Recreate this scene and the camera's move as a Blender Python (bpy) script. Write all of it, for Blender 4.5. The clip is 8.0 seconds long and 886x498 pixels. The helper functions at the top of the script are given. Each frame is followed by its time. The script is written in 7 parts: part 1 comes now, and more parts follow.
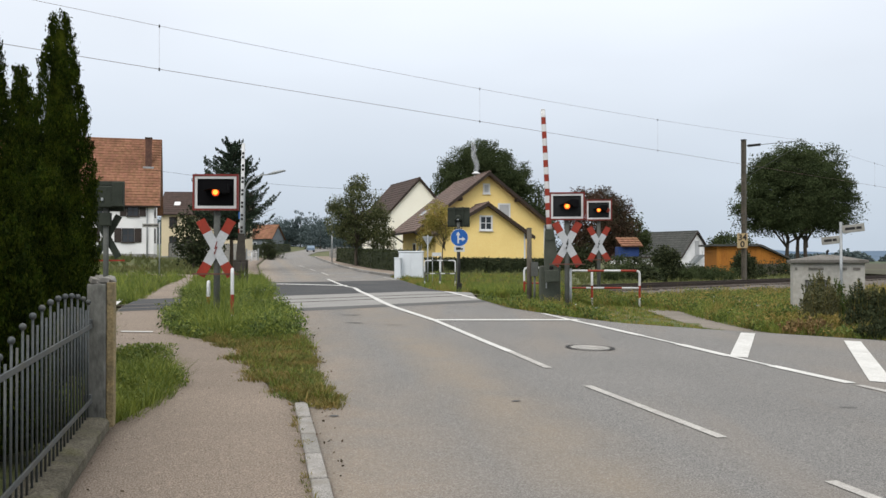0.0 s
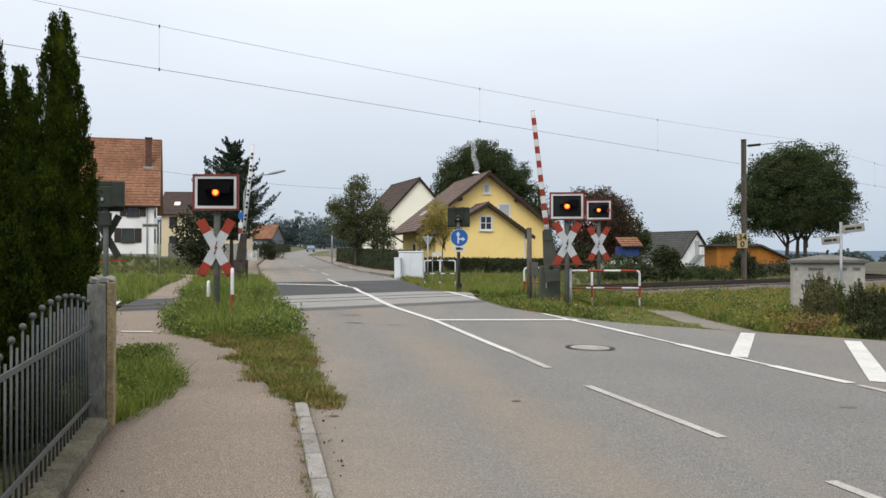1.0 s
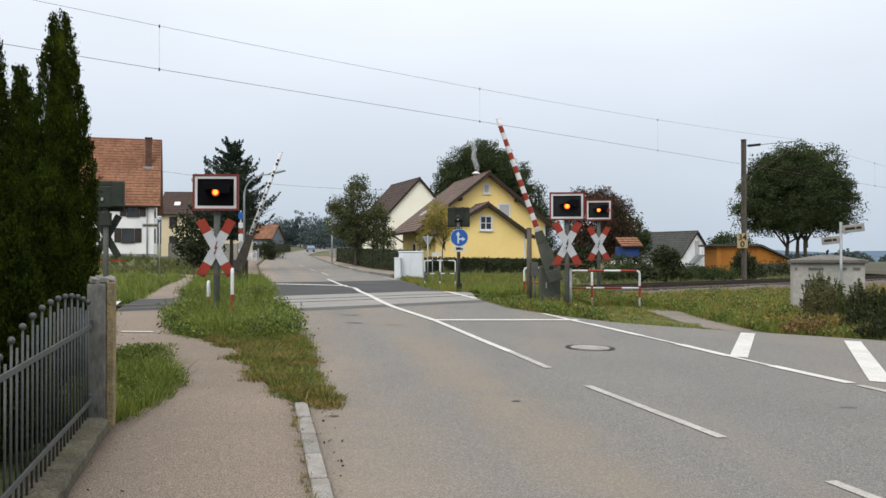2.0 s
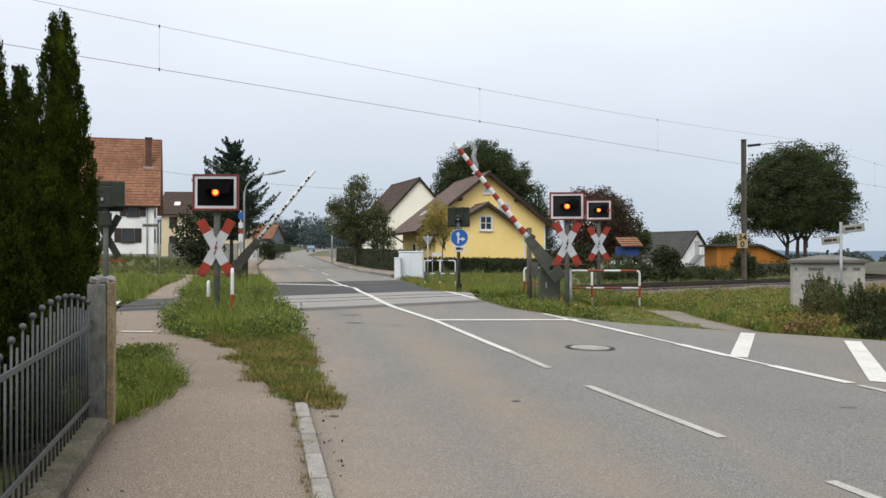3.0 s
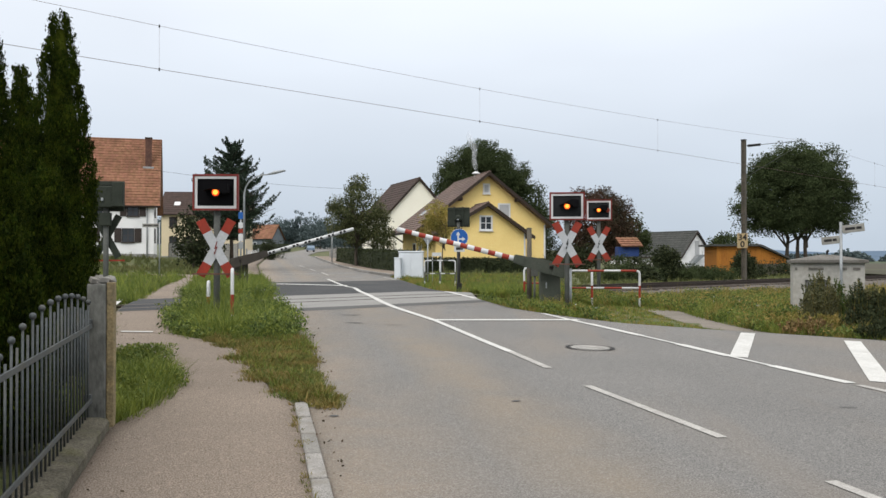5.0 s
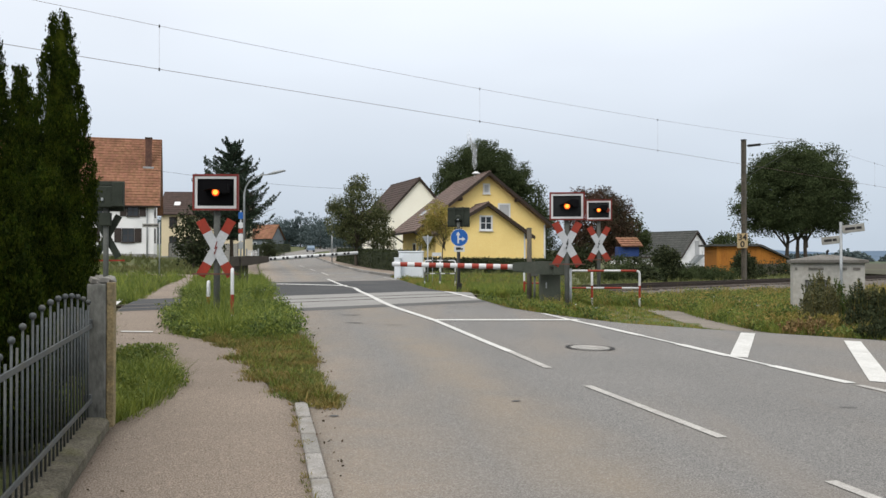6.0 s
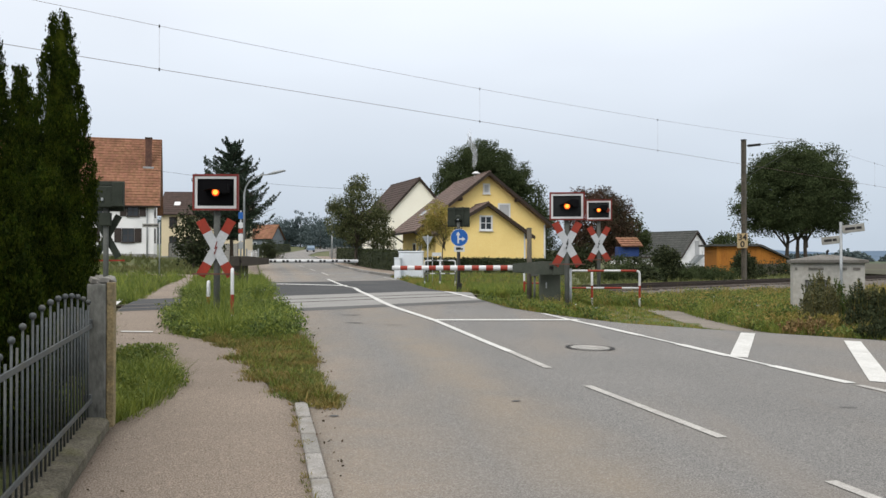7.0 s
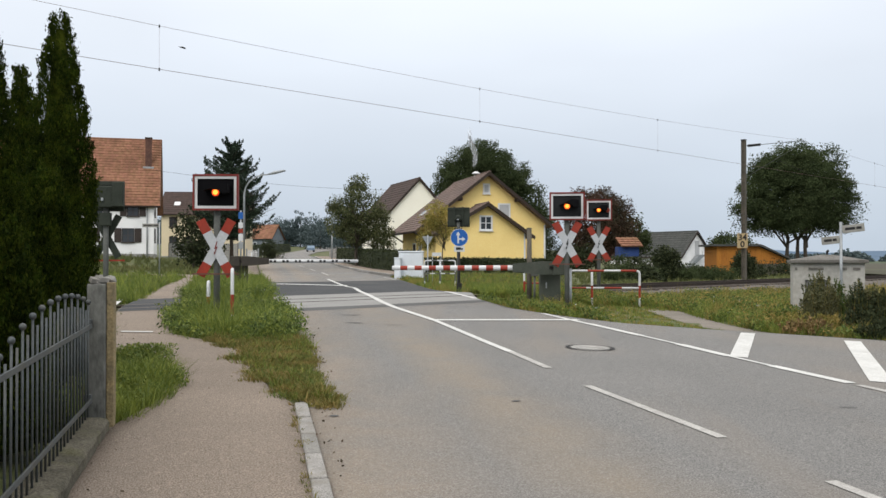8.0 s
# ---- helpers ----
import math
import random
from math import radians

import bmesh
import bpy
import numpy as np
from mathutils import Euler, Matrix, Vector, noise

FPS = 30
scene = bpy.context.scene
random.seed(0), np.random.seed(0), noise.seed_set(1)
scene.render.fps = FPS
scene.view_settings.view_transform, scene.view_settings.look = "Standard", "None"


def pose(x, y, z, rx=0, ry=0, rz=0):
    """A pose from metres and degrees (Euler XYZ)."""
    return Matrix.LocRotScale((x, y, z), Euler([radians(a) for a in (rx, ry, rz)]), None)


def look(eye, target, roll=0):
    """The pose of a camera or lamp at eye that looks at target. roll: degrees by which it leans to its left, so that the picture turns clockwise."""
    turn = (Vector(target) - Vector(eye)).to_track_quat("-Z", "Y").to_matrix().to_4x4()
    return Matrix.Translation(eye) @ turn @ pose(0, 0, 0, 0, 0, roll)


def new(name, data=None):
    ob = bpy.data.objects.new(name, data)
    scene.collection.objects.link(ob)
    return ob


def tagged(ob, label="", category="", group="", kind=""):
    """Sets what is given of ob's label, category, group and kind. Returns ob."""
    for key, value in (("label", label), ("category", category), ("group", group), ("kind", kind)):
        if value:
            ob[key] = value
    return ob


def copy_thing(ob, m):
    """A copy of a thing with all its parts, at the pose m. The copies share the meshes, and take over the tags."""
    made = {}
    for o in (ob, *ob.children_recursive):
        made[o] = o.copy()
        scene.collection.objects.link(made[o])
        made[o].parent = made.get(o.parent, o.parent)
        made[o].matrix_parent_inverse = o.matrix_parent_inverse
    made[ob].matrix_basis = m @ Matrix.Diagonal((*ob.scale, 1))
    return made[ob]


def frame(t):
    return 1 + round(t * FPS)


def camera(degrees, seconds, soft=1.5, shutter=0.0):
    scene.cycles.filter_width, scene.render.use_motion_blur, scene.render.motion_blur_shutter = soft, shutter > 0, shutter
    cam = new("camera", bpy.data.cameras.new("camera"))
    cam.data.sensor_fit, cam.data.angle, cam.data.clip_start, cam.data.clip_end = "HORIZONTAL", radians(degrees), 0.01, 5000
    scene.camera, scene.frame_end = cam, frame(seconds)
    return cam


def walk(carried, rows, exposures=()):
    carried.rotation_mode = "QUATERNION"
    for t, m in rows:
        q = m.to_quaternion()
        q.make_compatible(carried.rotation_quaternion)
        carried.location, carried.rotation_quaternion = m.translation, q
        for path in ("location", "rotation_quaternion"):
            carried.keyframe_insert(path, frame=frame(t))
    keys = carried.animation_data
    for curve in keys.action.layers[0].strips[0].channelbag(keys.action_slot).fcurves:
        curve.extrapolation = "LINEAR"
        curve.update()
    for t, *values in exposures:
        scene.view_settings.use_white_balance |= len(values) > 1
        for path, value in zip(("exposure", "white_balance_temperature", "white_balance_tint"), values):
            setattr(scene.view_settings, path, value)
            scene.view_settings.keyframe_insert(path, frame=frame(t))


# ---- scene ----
cam = camera(52.2, 8.0)
EYE = (0.0, 0.0, 1.65)
walk(cam, [(0.0, pose(*EYE, 90.75, 0, 0)), (8.0, pose(*EYE, 90.75, 0, 0))])

# ---- world and light ----
SUN_ELEVATION, SUN_AZIMUTH = radians(42), radians(205)


def make_world():
    """An overcast sky: a Nishita sky greyed by a cloud layer, brighter towards the zenith."""
    w = bpy.data.worlds.new("overcast_sky")
    scene.world = w
    w.use_nodes = True
    nt = w.node_tree
    nt.nodes.clear()
    out = nt.nodes.new("ShaderNodeOutputWorld")
    bg_sky = nt.nodes.new("ShaderNodeBackground")
    bg_cloud = nt.nodes.new("ShaderNodeBackground")
    add = nt.nodes.new("ShaderNodeMixShader")
    add.inputs[0].default_value = 0.9
    sky = nt.nodes.new("ShaderNodeTexSky")
    sky.sky_type = "NISHITA"
    sky.sun_disc = False
    sky.sun_elevation, sky.sun_rotation = SUN_ELEVATION, SUN_AZIMUTH
    sky.dust_density = 4.0
    bg_sky.inputs["Strength"].default_value = 0.05
    nt.links.new(sky.outputs["Color"], bg_sky.inputs["Color"])
    tc = nt.nodes.new("ShaderNodeTexCoord")
    sep = nt.nodes.new("ShaderNodeSeparateXYZ")
    nt.links.new(tc.outputs["Generated"], sep.inputs[0])
    ramp = nt.nodes.new("ShaderNodeValToRGB")
    els = ramp.color_ramp.elements
    els[0].position, els[0].color = 0.0, (0.58, 0.67, 0.775, 1)
    els[1].position, els[1].color = 1.0, (2.0, 1.96, 1.88, 1)
    for p, c in ((0.10, (0.685, 0.765, 0.87, 1)), (0.28, (0.98, 1.04, 1.13, 1)), (0.5, (1.45, 1.45, 1.45, 1))):
        e = els.new(p)
        e.color = c
    nt.links.new(sep.outputs["Z"], ramp.inputs[0])
    # soft cloud mottling
    no = nt.nodes.new("ShaderNodeTexNoise")
    no.inputs["Scale"].default_value = 2.2
    no.inputs["Detail"].default_value = 3.0
    mp = nt.nodes.new("ShaderNodeMapping")
    mp.inputs["Scale"].default_value = (1, 1, 3.0)
    nt.links.new(tc.outputs["Generated"], mp.inputs[0])
    nt.links.new(mp.outputs[0], no.inputs["Vector"])
    mr = nt.nodes.new("ShaderNodeMapRange")
    mr.inputs["From Min"].default_value, mr.inputs["From Max"].default_value = 0.3, 0.7
    mr.inputs["To Min"].default_value, mr.inputs["To Max"].default_value = 0.97, 1.08
    nt.links.new(no.outputs["Fac"], mr.inputs[0])
    # the cloud is brightest round the veiled sun
    geo = nt.nodes.new("ShaderNodeVectorMath")
    geo.operation = "DOT_PRODUCT"
    nt.links.new(tc.outputs["Generated"], geo.inputs[0])
    geo.inputs[1].default_value = (math.sin(SUN_AZIMUTH) * math.cos(SUN_ELEVATION), math.cos(SUN_AZIMUTH) * math.cos(SUN_ELEVATION), math.sin(SUN_ELEVATION))
    mr2 = nt.nodes.new("ShaderNodeMapRange")
    mr2.inputs["From Min"].default_value, mr2.inputs["From Max"].default_value = 0.55, 1.0
    mr2.inputs["To Min"].default_value, mr2.inputs["To Max"].default_value = 1.0, 1.35
    nt.links.new(geo.outputs["Value"], mr2.inputs[0])
    mul = nt.nodes.new("ShaderNodeMath")
    mul.operation = "MULTIPLY"
    nt.links.new(mr.outputs[0], mul.inputs[0])
    nt.links.new(mr2.outputs[0], mul.inputs[1])
    nt.links.new(ramp.outputs[0], bg_cloud.inputs["Color"])
    nt.links.new(mul.outputs[0], bg_cloud.inputs["Strength"])
    nt.links.new(bg_sky.outputs[0], add.inputs[1])
    nt.links.new(bg_cloud.outputs[0], add.inputs[2])
    nt.links.new(add.outputs[0], out.inputs["Surface"])


make_world()
sun = new("sun", bpy.data.lights.new("sun", "SUN"))
sun.data.energy, sun.data.angle, sun.data.color = 0.95, radians(25), (1.0, 0.95, 0.88)
sun.matrix_world = look((math.sin(SUN_AZIMUTH) * 60, math.cos(SUN_AZIMUTH) * 60, math.tan(SUN_ELEVATION) * 60), (0, 0, 0))
scene.view_settings.exposure = 0.0

# ---- materials ----
MATS = {}


def mat(name, c1, c2=None, rough=0.8, scale=3.0, fine=40.0, fine_amt=0.25, bump=0.2, metal=0.0, spec=0.3, stain=None, stain_scale=0.6,
        stain_amt=0.5, island=0.0, obrand=0.0, transl=0.0, bump_scale=None, stretch=(1, 1, 1)):
    """A surface that varies at a broad and a fine scale, with stains and relief. island/obrand: brightness spread from piece to piece."""
    if name in MATS:
        return MATS[name]
    m = bpy.data.materials.new(name)
    MATS[name] = m
    m.use_nodes = True
    nt = m.node_tree
    N, K = nt.nodes, nt.links
    b = N["Principled BSDF"]
    c2 = c2 or tuple(v * 0.75 for v in c1)
    tc = N.new("ShaderNodeTexCoord")
    mp = N.new("ShaderNodeMapping")
    mp.inputs["Scale"].default_value = stretch
    geo = N.new("ShaderNodeNewGeometry")
    K.new(geo.outputs["Position"] if scale >= 0 else tc.outputs["Object"], mp.inputs[0])

    def noise_node(sc, detail=5.0):
        n = N.new("ShaderNodeTexNoise")
        n.inputs["Scale"].default_value = sc
        n.inputs["Detail"].default_value = detail
        K.new(mp.outputs[0], n.inputs["Vector"])
        return n

    def mixc(fac, a, c, mode="MIX"):
        x = N.new("ShaderNodeMix")
        x.data_type, x.blend_type = "RGBA", mode
        for sock, v in ((x.inputs["Factor"], fac), (x.inputs["A"], a), (x.inputs["B"], c)):
            if isinstance(v, (int, float)):
                sock.default_value = v
            elif isinstance(v, tuple):
                sock.default_value = (*v[:3], 1)
            else:
                K.new(v, sock)
        return x.outputs["Result"]

    def rng(v, a, c, lo, hi):
        r = N.new("ShaderNodeMapRange")
        r.inputs["From Min"].default_value, r.inputs["From Max"].default_value = a, c
        r.inputs["To Min"].default_value, r.inputs["To Max"].default_value = lo, hi
        K.new(v, r.inputs[0])
        return r.outputs[0]

    broad = noise_node(abs(scale))
    col = mixc(rng(broad.outputs["Fac"], 0.3, 0.7, 0, 1), c1, c2)
    fn = noise_node(fine, 3.0)
    col = mixc(fine_amt, col, rng(fn.outputs["Fac"], 0.25, 0.75, 0.0, 1.0), "OVERLAY")
    if stain:
        st = noise_node(stain_scale, 6.0)
        col = mixc(rng(st.outputs["Fac"], 0.5, 0.68, 0.0, stain_amt), col, stain)
    for on, sock in ((island, geo.outputs["Random Per Island"]), (obrand, None)):
        if on:
            if sock is None:
                sock = N.new("ShaderNodeObjectInfo").outputs["Random"]
            hs = N.new("ShaderNodeHueSaturation")
            K.new(rng(sock, 0, 1, 1 - on, 1 + on), hs.inputs["Value"])
            K.new(rng(sock, 0, 1, 0.5 + on * 0.06, 0.5 - on * 0.06), hs.inputs["Hue"])
            K.new(col, hs.inputs["Color"])
            col = hs.outputs[0]
    K.new(col, b.inputs["Base Color"])
    b.inputs["Roughness"].default_value = rough
    b.inputs["Metallic"].default_value = metal
    b.inputs["Specular IOR Level"].default_value = spec
    if bump:
        bp = N.new("ShaderNodeBump")
        bp.inputs["Strength"].default_value = bump
        bp.inputs["Distance"].default_value = 0.02
        bn = noise_node(bump_scale or fine, 4.0)
        K.new(bn.outputs["Fac"], bp.inputs["Height"])
        K.new(bp.outputs[0], b.inputs["Normal"])
    if transl:
        tr = N.new("ShaderNodeBsdfTranslucent")
        K.new(col, tr.inputs["Color"])
        mx = N.new("ShaderNodeMixShader")
        mx.inputs[0].default_value = transl
        K.new(b.outputs[0], mx.inputs[1])
        K.new(tr.outputs[0], mx.inputs[2])
        K.new(mx.outputs[0], N["Material Output"].inputs["Surface"])
    return m


def glow(name, c, strength):
    m = bpy.data.materials.new(name)
    m.use_nodes = True
    b = m.node_tree.nodes["Principled BSDF"]
    b.inputs["Base Color"].default_value = (*c, 1)
    b.inputs["Emission Color"].default_value = (*c, 1)
    b.inputs["Emission Strength"].default_value = strength
    return m


ASPHALT = mat("asphalt_worn", (0.182, 0.178, 0.173), (0.152, 0.150, 0.147), 0.92, 0.35, 85, 0.75, 0.8, spec=0.2, stain=(0.205, 0.182, 0.158), stain_scale=0.2, stain_amt=0.6)
ASPHALT_DARK = mat("asphalt_new", (0.062, 0.064, 0.068), (0.048, 0.050, 0.053), 0.9, 0.6, 60, 0.3, 0.4, spec=0.15, stain=(0.09, 0.088, 0.085), stain_scale=0.5, stain_amt=0.4)
ASPHALT_JOINT = mat("asphalt_joint", (0.11, 0.11, 0.11), (0.09, 0.09, 0.09), 0.9, 1.0, 60, 0.2, 0.3, spec=0.1)
PATH = mat("path_asphalt", (0.238, 0.194, 0.158), (0.190, 0.156, 0.128), 0.94, 0.5, 85, 0.75, 0.8, spec=0.2, stain=(0.15, 0.122, 0.10), stain_scale=0.6, stain_amt=0.5)
SLAB = mat("crossing_slab", (0.235, 0.232, 0.224), (0.195, 0.192, 0.185), 0.9, 1.2, 60, 0.2, 0.3)
CONCRETE = mat("concrete_old", (0.33, 0.32, 0.30), (0.24, 0.235, 0.225), 0.92, 5.0, 25, 0.2, 0.4, stain=(0.10, 0.095, 0.08), stain_scale=3.0, stain_amt=0.6)
KERB = mat("kerb_granite", (0.27, 0.26, 0.245), (0.20, 0.193, 0.182), 0.85, 6.0, 90, 0.5, 0.5, obrand=0.18, stain=(0.15, 0.135, 0.11), stain_scale=4.0, stain_amt=0.6)
PAINT = mat("road_paint", (0.54, 0.54, 0.525), (0.45, 0.45, 0.437), 0.75, 1.5, 45, 0.25, 0.2, stain=(0.36, 0.35, 0.33), stain_scale=5.0, stain_amt=0.4)
PAINT_OLD = mat("road_paint_worn", (0.39, 0.38, 0.36), (0.32, 0.31, 0.295), 0.8, 3.0, 60, 0.35, 0.2, stain=(0.25, 0.24, 0.23), stain_scale=9.0, stain_amt=0.7)
SOIL = mat("meadow_soil", (0.085, 0.095, 0.035), (0.06, 0.072, 0.025), 0.95, 0.7, 9, 0.4, 0.6, stain=(0.13, 0.105, 0.055), stain_scale=0.25, stain_amt=0.6)
GRASS = mat("grass_blades", (0.192, 0.232, 0.042), (0.074, 0.112, 0.018), 0.65, 2.2, 5, 0.2, 0, island=0.35, transl=0.25)
GRASS_DRY = mat("grass_dry", (0.30, 0.225, 0.065), (0.15, 0.145, 0.032), 0.7, 1.3, 5, 0.2, 0, island=0.35, transl=0.25)
MOSS = mat("verge_weeds", (0.215, 0.155, 0.050), (0.100, 0.122, 0.026), 0.8, 3.0, 5, 0.2, 0, island=0.4, transl=0.2)
GRASS_FAR = mat("grass_meadow", (0.115, 0.13, 0.045), (0.085, 0.10, 0.034), 0.75, 0.5, 5, 0.25, 0, island=0.3, transl=0.2, stain=(0.17, 0.15, 0.06), stain_scale=0.2, stain_amt=0.6)
BALLAST = mat("ballast", (0.125, 0.108, 0.092), (0.078, 0.068, 0.06), 0.95, 3.0, 14, 0.5, 1.0, bump_scale=18)
RAIL = mat("rail_steel", (0.05, 0.036, 0.028), (0.034, 0.026, 0.021), 0.7, 4.0, 40, 0.2, 0.1)
SLEEPER = mat("sleeper_wood", (0.10, 0.085, 0.075), (0.07, 0.06, 0.05), 0.9, 3.0, 20, 0.3, 0.4)
THUJA = mat("thuja_leaf", (0.034, 0.052, 0.005), (0.007, 0.013, 0.002), 0.9, 4.5, 12, 0.2, 0, spec=0.05, island=0.5, transl=0.15)
SPRUCE = mat("spruce_needle", (0.026, 0.042, 0.025), (0.019, 0.032, 0.02), 0.75, 0.8, 8, 0.2, 0, island=0.45, spec=0.12)
LEAF = mat("leaf_green", (0.060, 0.078, 0.034), (0.042, 0.058, 0.026), 0.75, 0.5, 5, 0.2, 0, island=0.22, transl=0.25, spec=0.05)
LEAF_LIGHT = mat("leaf_fruit_tree", (0.105, 0.118, 0.052), (0.055, 0.068, 0.03), 0.65, 0.6, 5, 0.2, 0, island=0.5, transl=0.2, spec=0.1)
LEAF_YELLOW = mat("leaf_yellowing", (0.34, 0.27, 0.06), (0.20, 0.18, 0.045), 0.65, 0.9, 5, 0.2, 0, island=0.4, transl=0.25)
LEAF_RED = mat("leaf_copper", (0.080, 0.043, 0.030), (0.042, 0.042, 0.025), 0.65, 0.6, 5, 0.2, 0, island=0.5, transl=0.15, spec=0.1)
# far leaves: distance haze painted in as a pale blue-grey green
LEAF_FAR_HAZED = mat("leaf_far_hazed", (0.100, 0.126, 0.128), (0.072, 0.098, 0.102), 0.95, 0.06, 2, 0.1, 0, island=0.08, spec=0.0)
HEDGE = mat("hedge_leaf", (0.034, 0.043, 0.019), (0.025, 0.033, 0.015), 0.7, 0.9, 6, 0.2, 0, island=0.45, spec=0.12)
BARK = mat("bark", (0.085, 0.07, 0.055), (0.055, 0.045, 0.036), 0.95, 4, 30, 0.4, 0.8, stretch=(1, 1, 0.3))
STEEL = mat("galvanised_steel", (0.32, 0.34, 0.35), (0.25, 0.265, 0.275), 0.5, 6, 50, 0.2, 0.1, metal=0.6)
FENCE_PAINT = mat("fence_grey_paint", (0.085, 0.096, 0.100), (0.058, 0.066, 0.070), 0.5, 5, 50, 0.2, 0.1, metal=0.2, stain=(0.10, 0.09, 0.07), stain_scale=6, stain_amt=0.5)
GREEN_BOX = mat("signal_green_paint", (0.058, 0.066, 0.052), (0.042, 0.05, 0.039), 0.65, 3, 30, 0.2, 0.1, stain=(0.09, 0.09, 0.075), stain_scale=2.0, stain_amt=0.5)
GREEN_DARK = mat("signal_green_weathered", (0.030, 0.036, 0.028), (0.021, 0.026, 0.020), 0.7, 3, 30, 0.2, 0.1, spec=0.2)
ARM_DARK = mat("arm_brown_weathered", (0.050, 0.043, 0.036), (0.033, 0.029, 0.025), 0.75, 3, 30, 0.25, 0.1)
GREY_POST = mat("post_grey", (0.095, 0.10, 0.092), (0.068, 0.073, 0.068), 0.7, 4, 40, 0.25, 0.2)
WHITE_RED = (0.57, 0.58, 0.59)
WHITE_PAINT = mat("sign_white", WHITE_RED, (0.50, 0.51, 0.52), 0.5, 3, 30, 0.1, 0.05)
RED_PAINT = mat("sign_red", (0.27, 0.030, 0.014), (0.20, 0.024, 0.012), 0.5, 3, 30, 0.1, 0.05)
SCREEN_RED = mat("screen_red", (0.17, 0.022, 0.018), (0.13, 0.018, 0.015), 0.55, 3, 30, 0.1, 0.05)
# right-hand screens: reflected sky put in as a lighter black than BLACK_DEEP
BLACK = mat("screen_black_skylit", (0.017, 0.018, 0.020), (0.011, 0.012, 0.013), 0.7, 3, 30, 0.1, 0.02, spec=0.12)
BLACK_DEEP = mat("screen_black_deep", (0.006, 0.006, 0.007), (0.004, 0.004, 0.005), 0.8, 3, 30, 0.1, 0.02, spec=0.05)
DARK = mat("dark_fitting", (0.022, 0.022, 0.022), (0.014, 0.014, 0.014), 0.65, 4, 30, 0.1, 0.1, spec=0.2)
BLUE_SIGN = mat("sign_blue", (0.012, 0.10, 0.36), (0.012, 0.085, 0.31), 0.45, 3, 30, 0.1, 0.02)
WOOD_POST = mat("weathered_wood", (0.105, 0.092, 0.074), (0.07, 0.062, 0.05), 0.9, 4, 40, 0.35, 0.5, stretch=(1, 1, 0.2))
LAMP_RED = glow("lamp_red", (1.0, 0.07, 0.01), 1.0)
LAMP_AMBER = glow("lamp_amber", (1.0, 0.13, 0.01), 1.3)
LAMP_CORE = glow("lamp_core", (1.0, 0.42, 0.06), 1.9)


def dirt_on_road():
    """Brown dirt washed along the road's left edge and dragged down the lane, and fine dark cracks."""
    nt = ASPHALT.node_tree
    N, K = nt.nodes, nt.links
    b = N["Principled BSDF"]
    col = b.inputs["Base Color"].links[0].from_socket
    geo = N.new("ShaderNodeNewGeometry")

    def line(nx, ny, c):
        d = N.new("ShaderNodeVectorMath")
        d.operation = "DOT_PRODUCT"
        K.new(geo.outputs["Position"], d.inputs[0])
        d.inputs[1].default_value = (nx, ny, 0)
        a = N.new("ShaderNodeMath")
        a.operation = "ADD"
        K.new(d.outputs["Value"], a.inputs[0])
        a.inputs[1].default_value = c
        return a.outputs[0]

    def ranged(v, f0, f1, t0, t1):
        r = N.new("ShaderNodeMapRange")
        for k, x in zip(("From Min", "From Max", "To Min", "To Max"), (f0, f1, t0, t1)):
            r.inputs[k].default_value = x
        K.new(v, r.inputs[0])
        return r.outputs[0]

    def times(a, c):
        m = N.new("ShaderNodeMath")
        m.operation = "MULTIPLY"
        K.new(a, m.inputs[0])
        K.new(c, m.inputs[1])
        return m.outputs[0]

    def noisy(scale, stretch=(1, 1, 1), turn=0.0, detail=6.0):
        mp = N.new("ShaderNodeMapping")
        mp.inputs["Rotation"].default_value = (0, 0, turn)
        mp.inputs["Scale"].default_value = stretch
        K.new(geo.outputs["Position"], mp.inputs[0])
        n = N.new("ShaderNodeTexNoise")
        n.inputs["Scale"].default_value, n.inputs["Detail"].default_value = scale, detail
        K.new(mp.outputs[0], n.inputs["Vector"])
        return n.outputs["Fac"]

    def over(fac, base, tint):
        x = N.new("ShaderNodeMix")
        x.data_type = "RGBA"
        K.new(fac, x.inputs["Factor"])
        K.new(base, x.inputs["A"])
        x.inputs["B"].default_value = (*tint, 1)
        return x.outputs["Result"]
    edge = ranged(line(0.98, 0.20, -0.50), 0.15, 1.25, 1.0, 0.0)
    col = over(times(edge, ranged(noisy(1.6), 0.35, 0.62, 0.45, 1.0)), col, (0.256, 0.209, 0.163))
    streak = ranged(noisy(1.0, (1.0, 0.14, 1), 0.22, 5.0), 0.48, 0.66, 0.0, 0.55)
    col = over(streak, col, (0.200, 0.178, 0.155))
    dark = ranged(noisy(0.8, (1.0, 0.10, 1), 0.22, 4.0), 0.56, 0.72, 0.0, 0.35)
    col = over(dark, col, (0.118, 0.117, 0.117))
    lane_dirt = ranged(line(0.98, 0.20, -2.45), -0.75, -0.1, 0.0, 1.0)
    lane_dirt = times(lane_dirt, ranged(line(0.98, 0.20, -2.45), 0.1, 0.8, 1.0, 0.0))
    col = over(times(lane_dirt, ranged(noisy(0.9), 0.36, 0.60, 0.25, 0.85)), col, (0.226, 0.192, 0.153))
    K.new(col, b.inputs["Base Color"])


dirt_on_road()


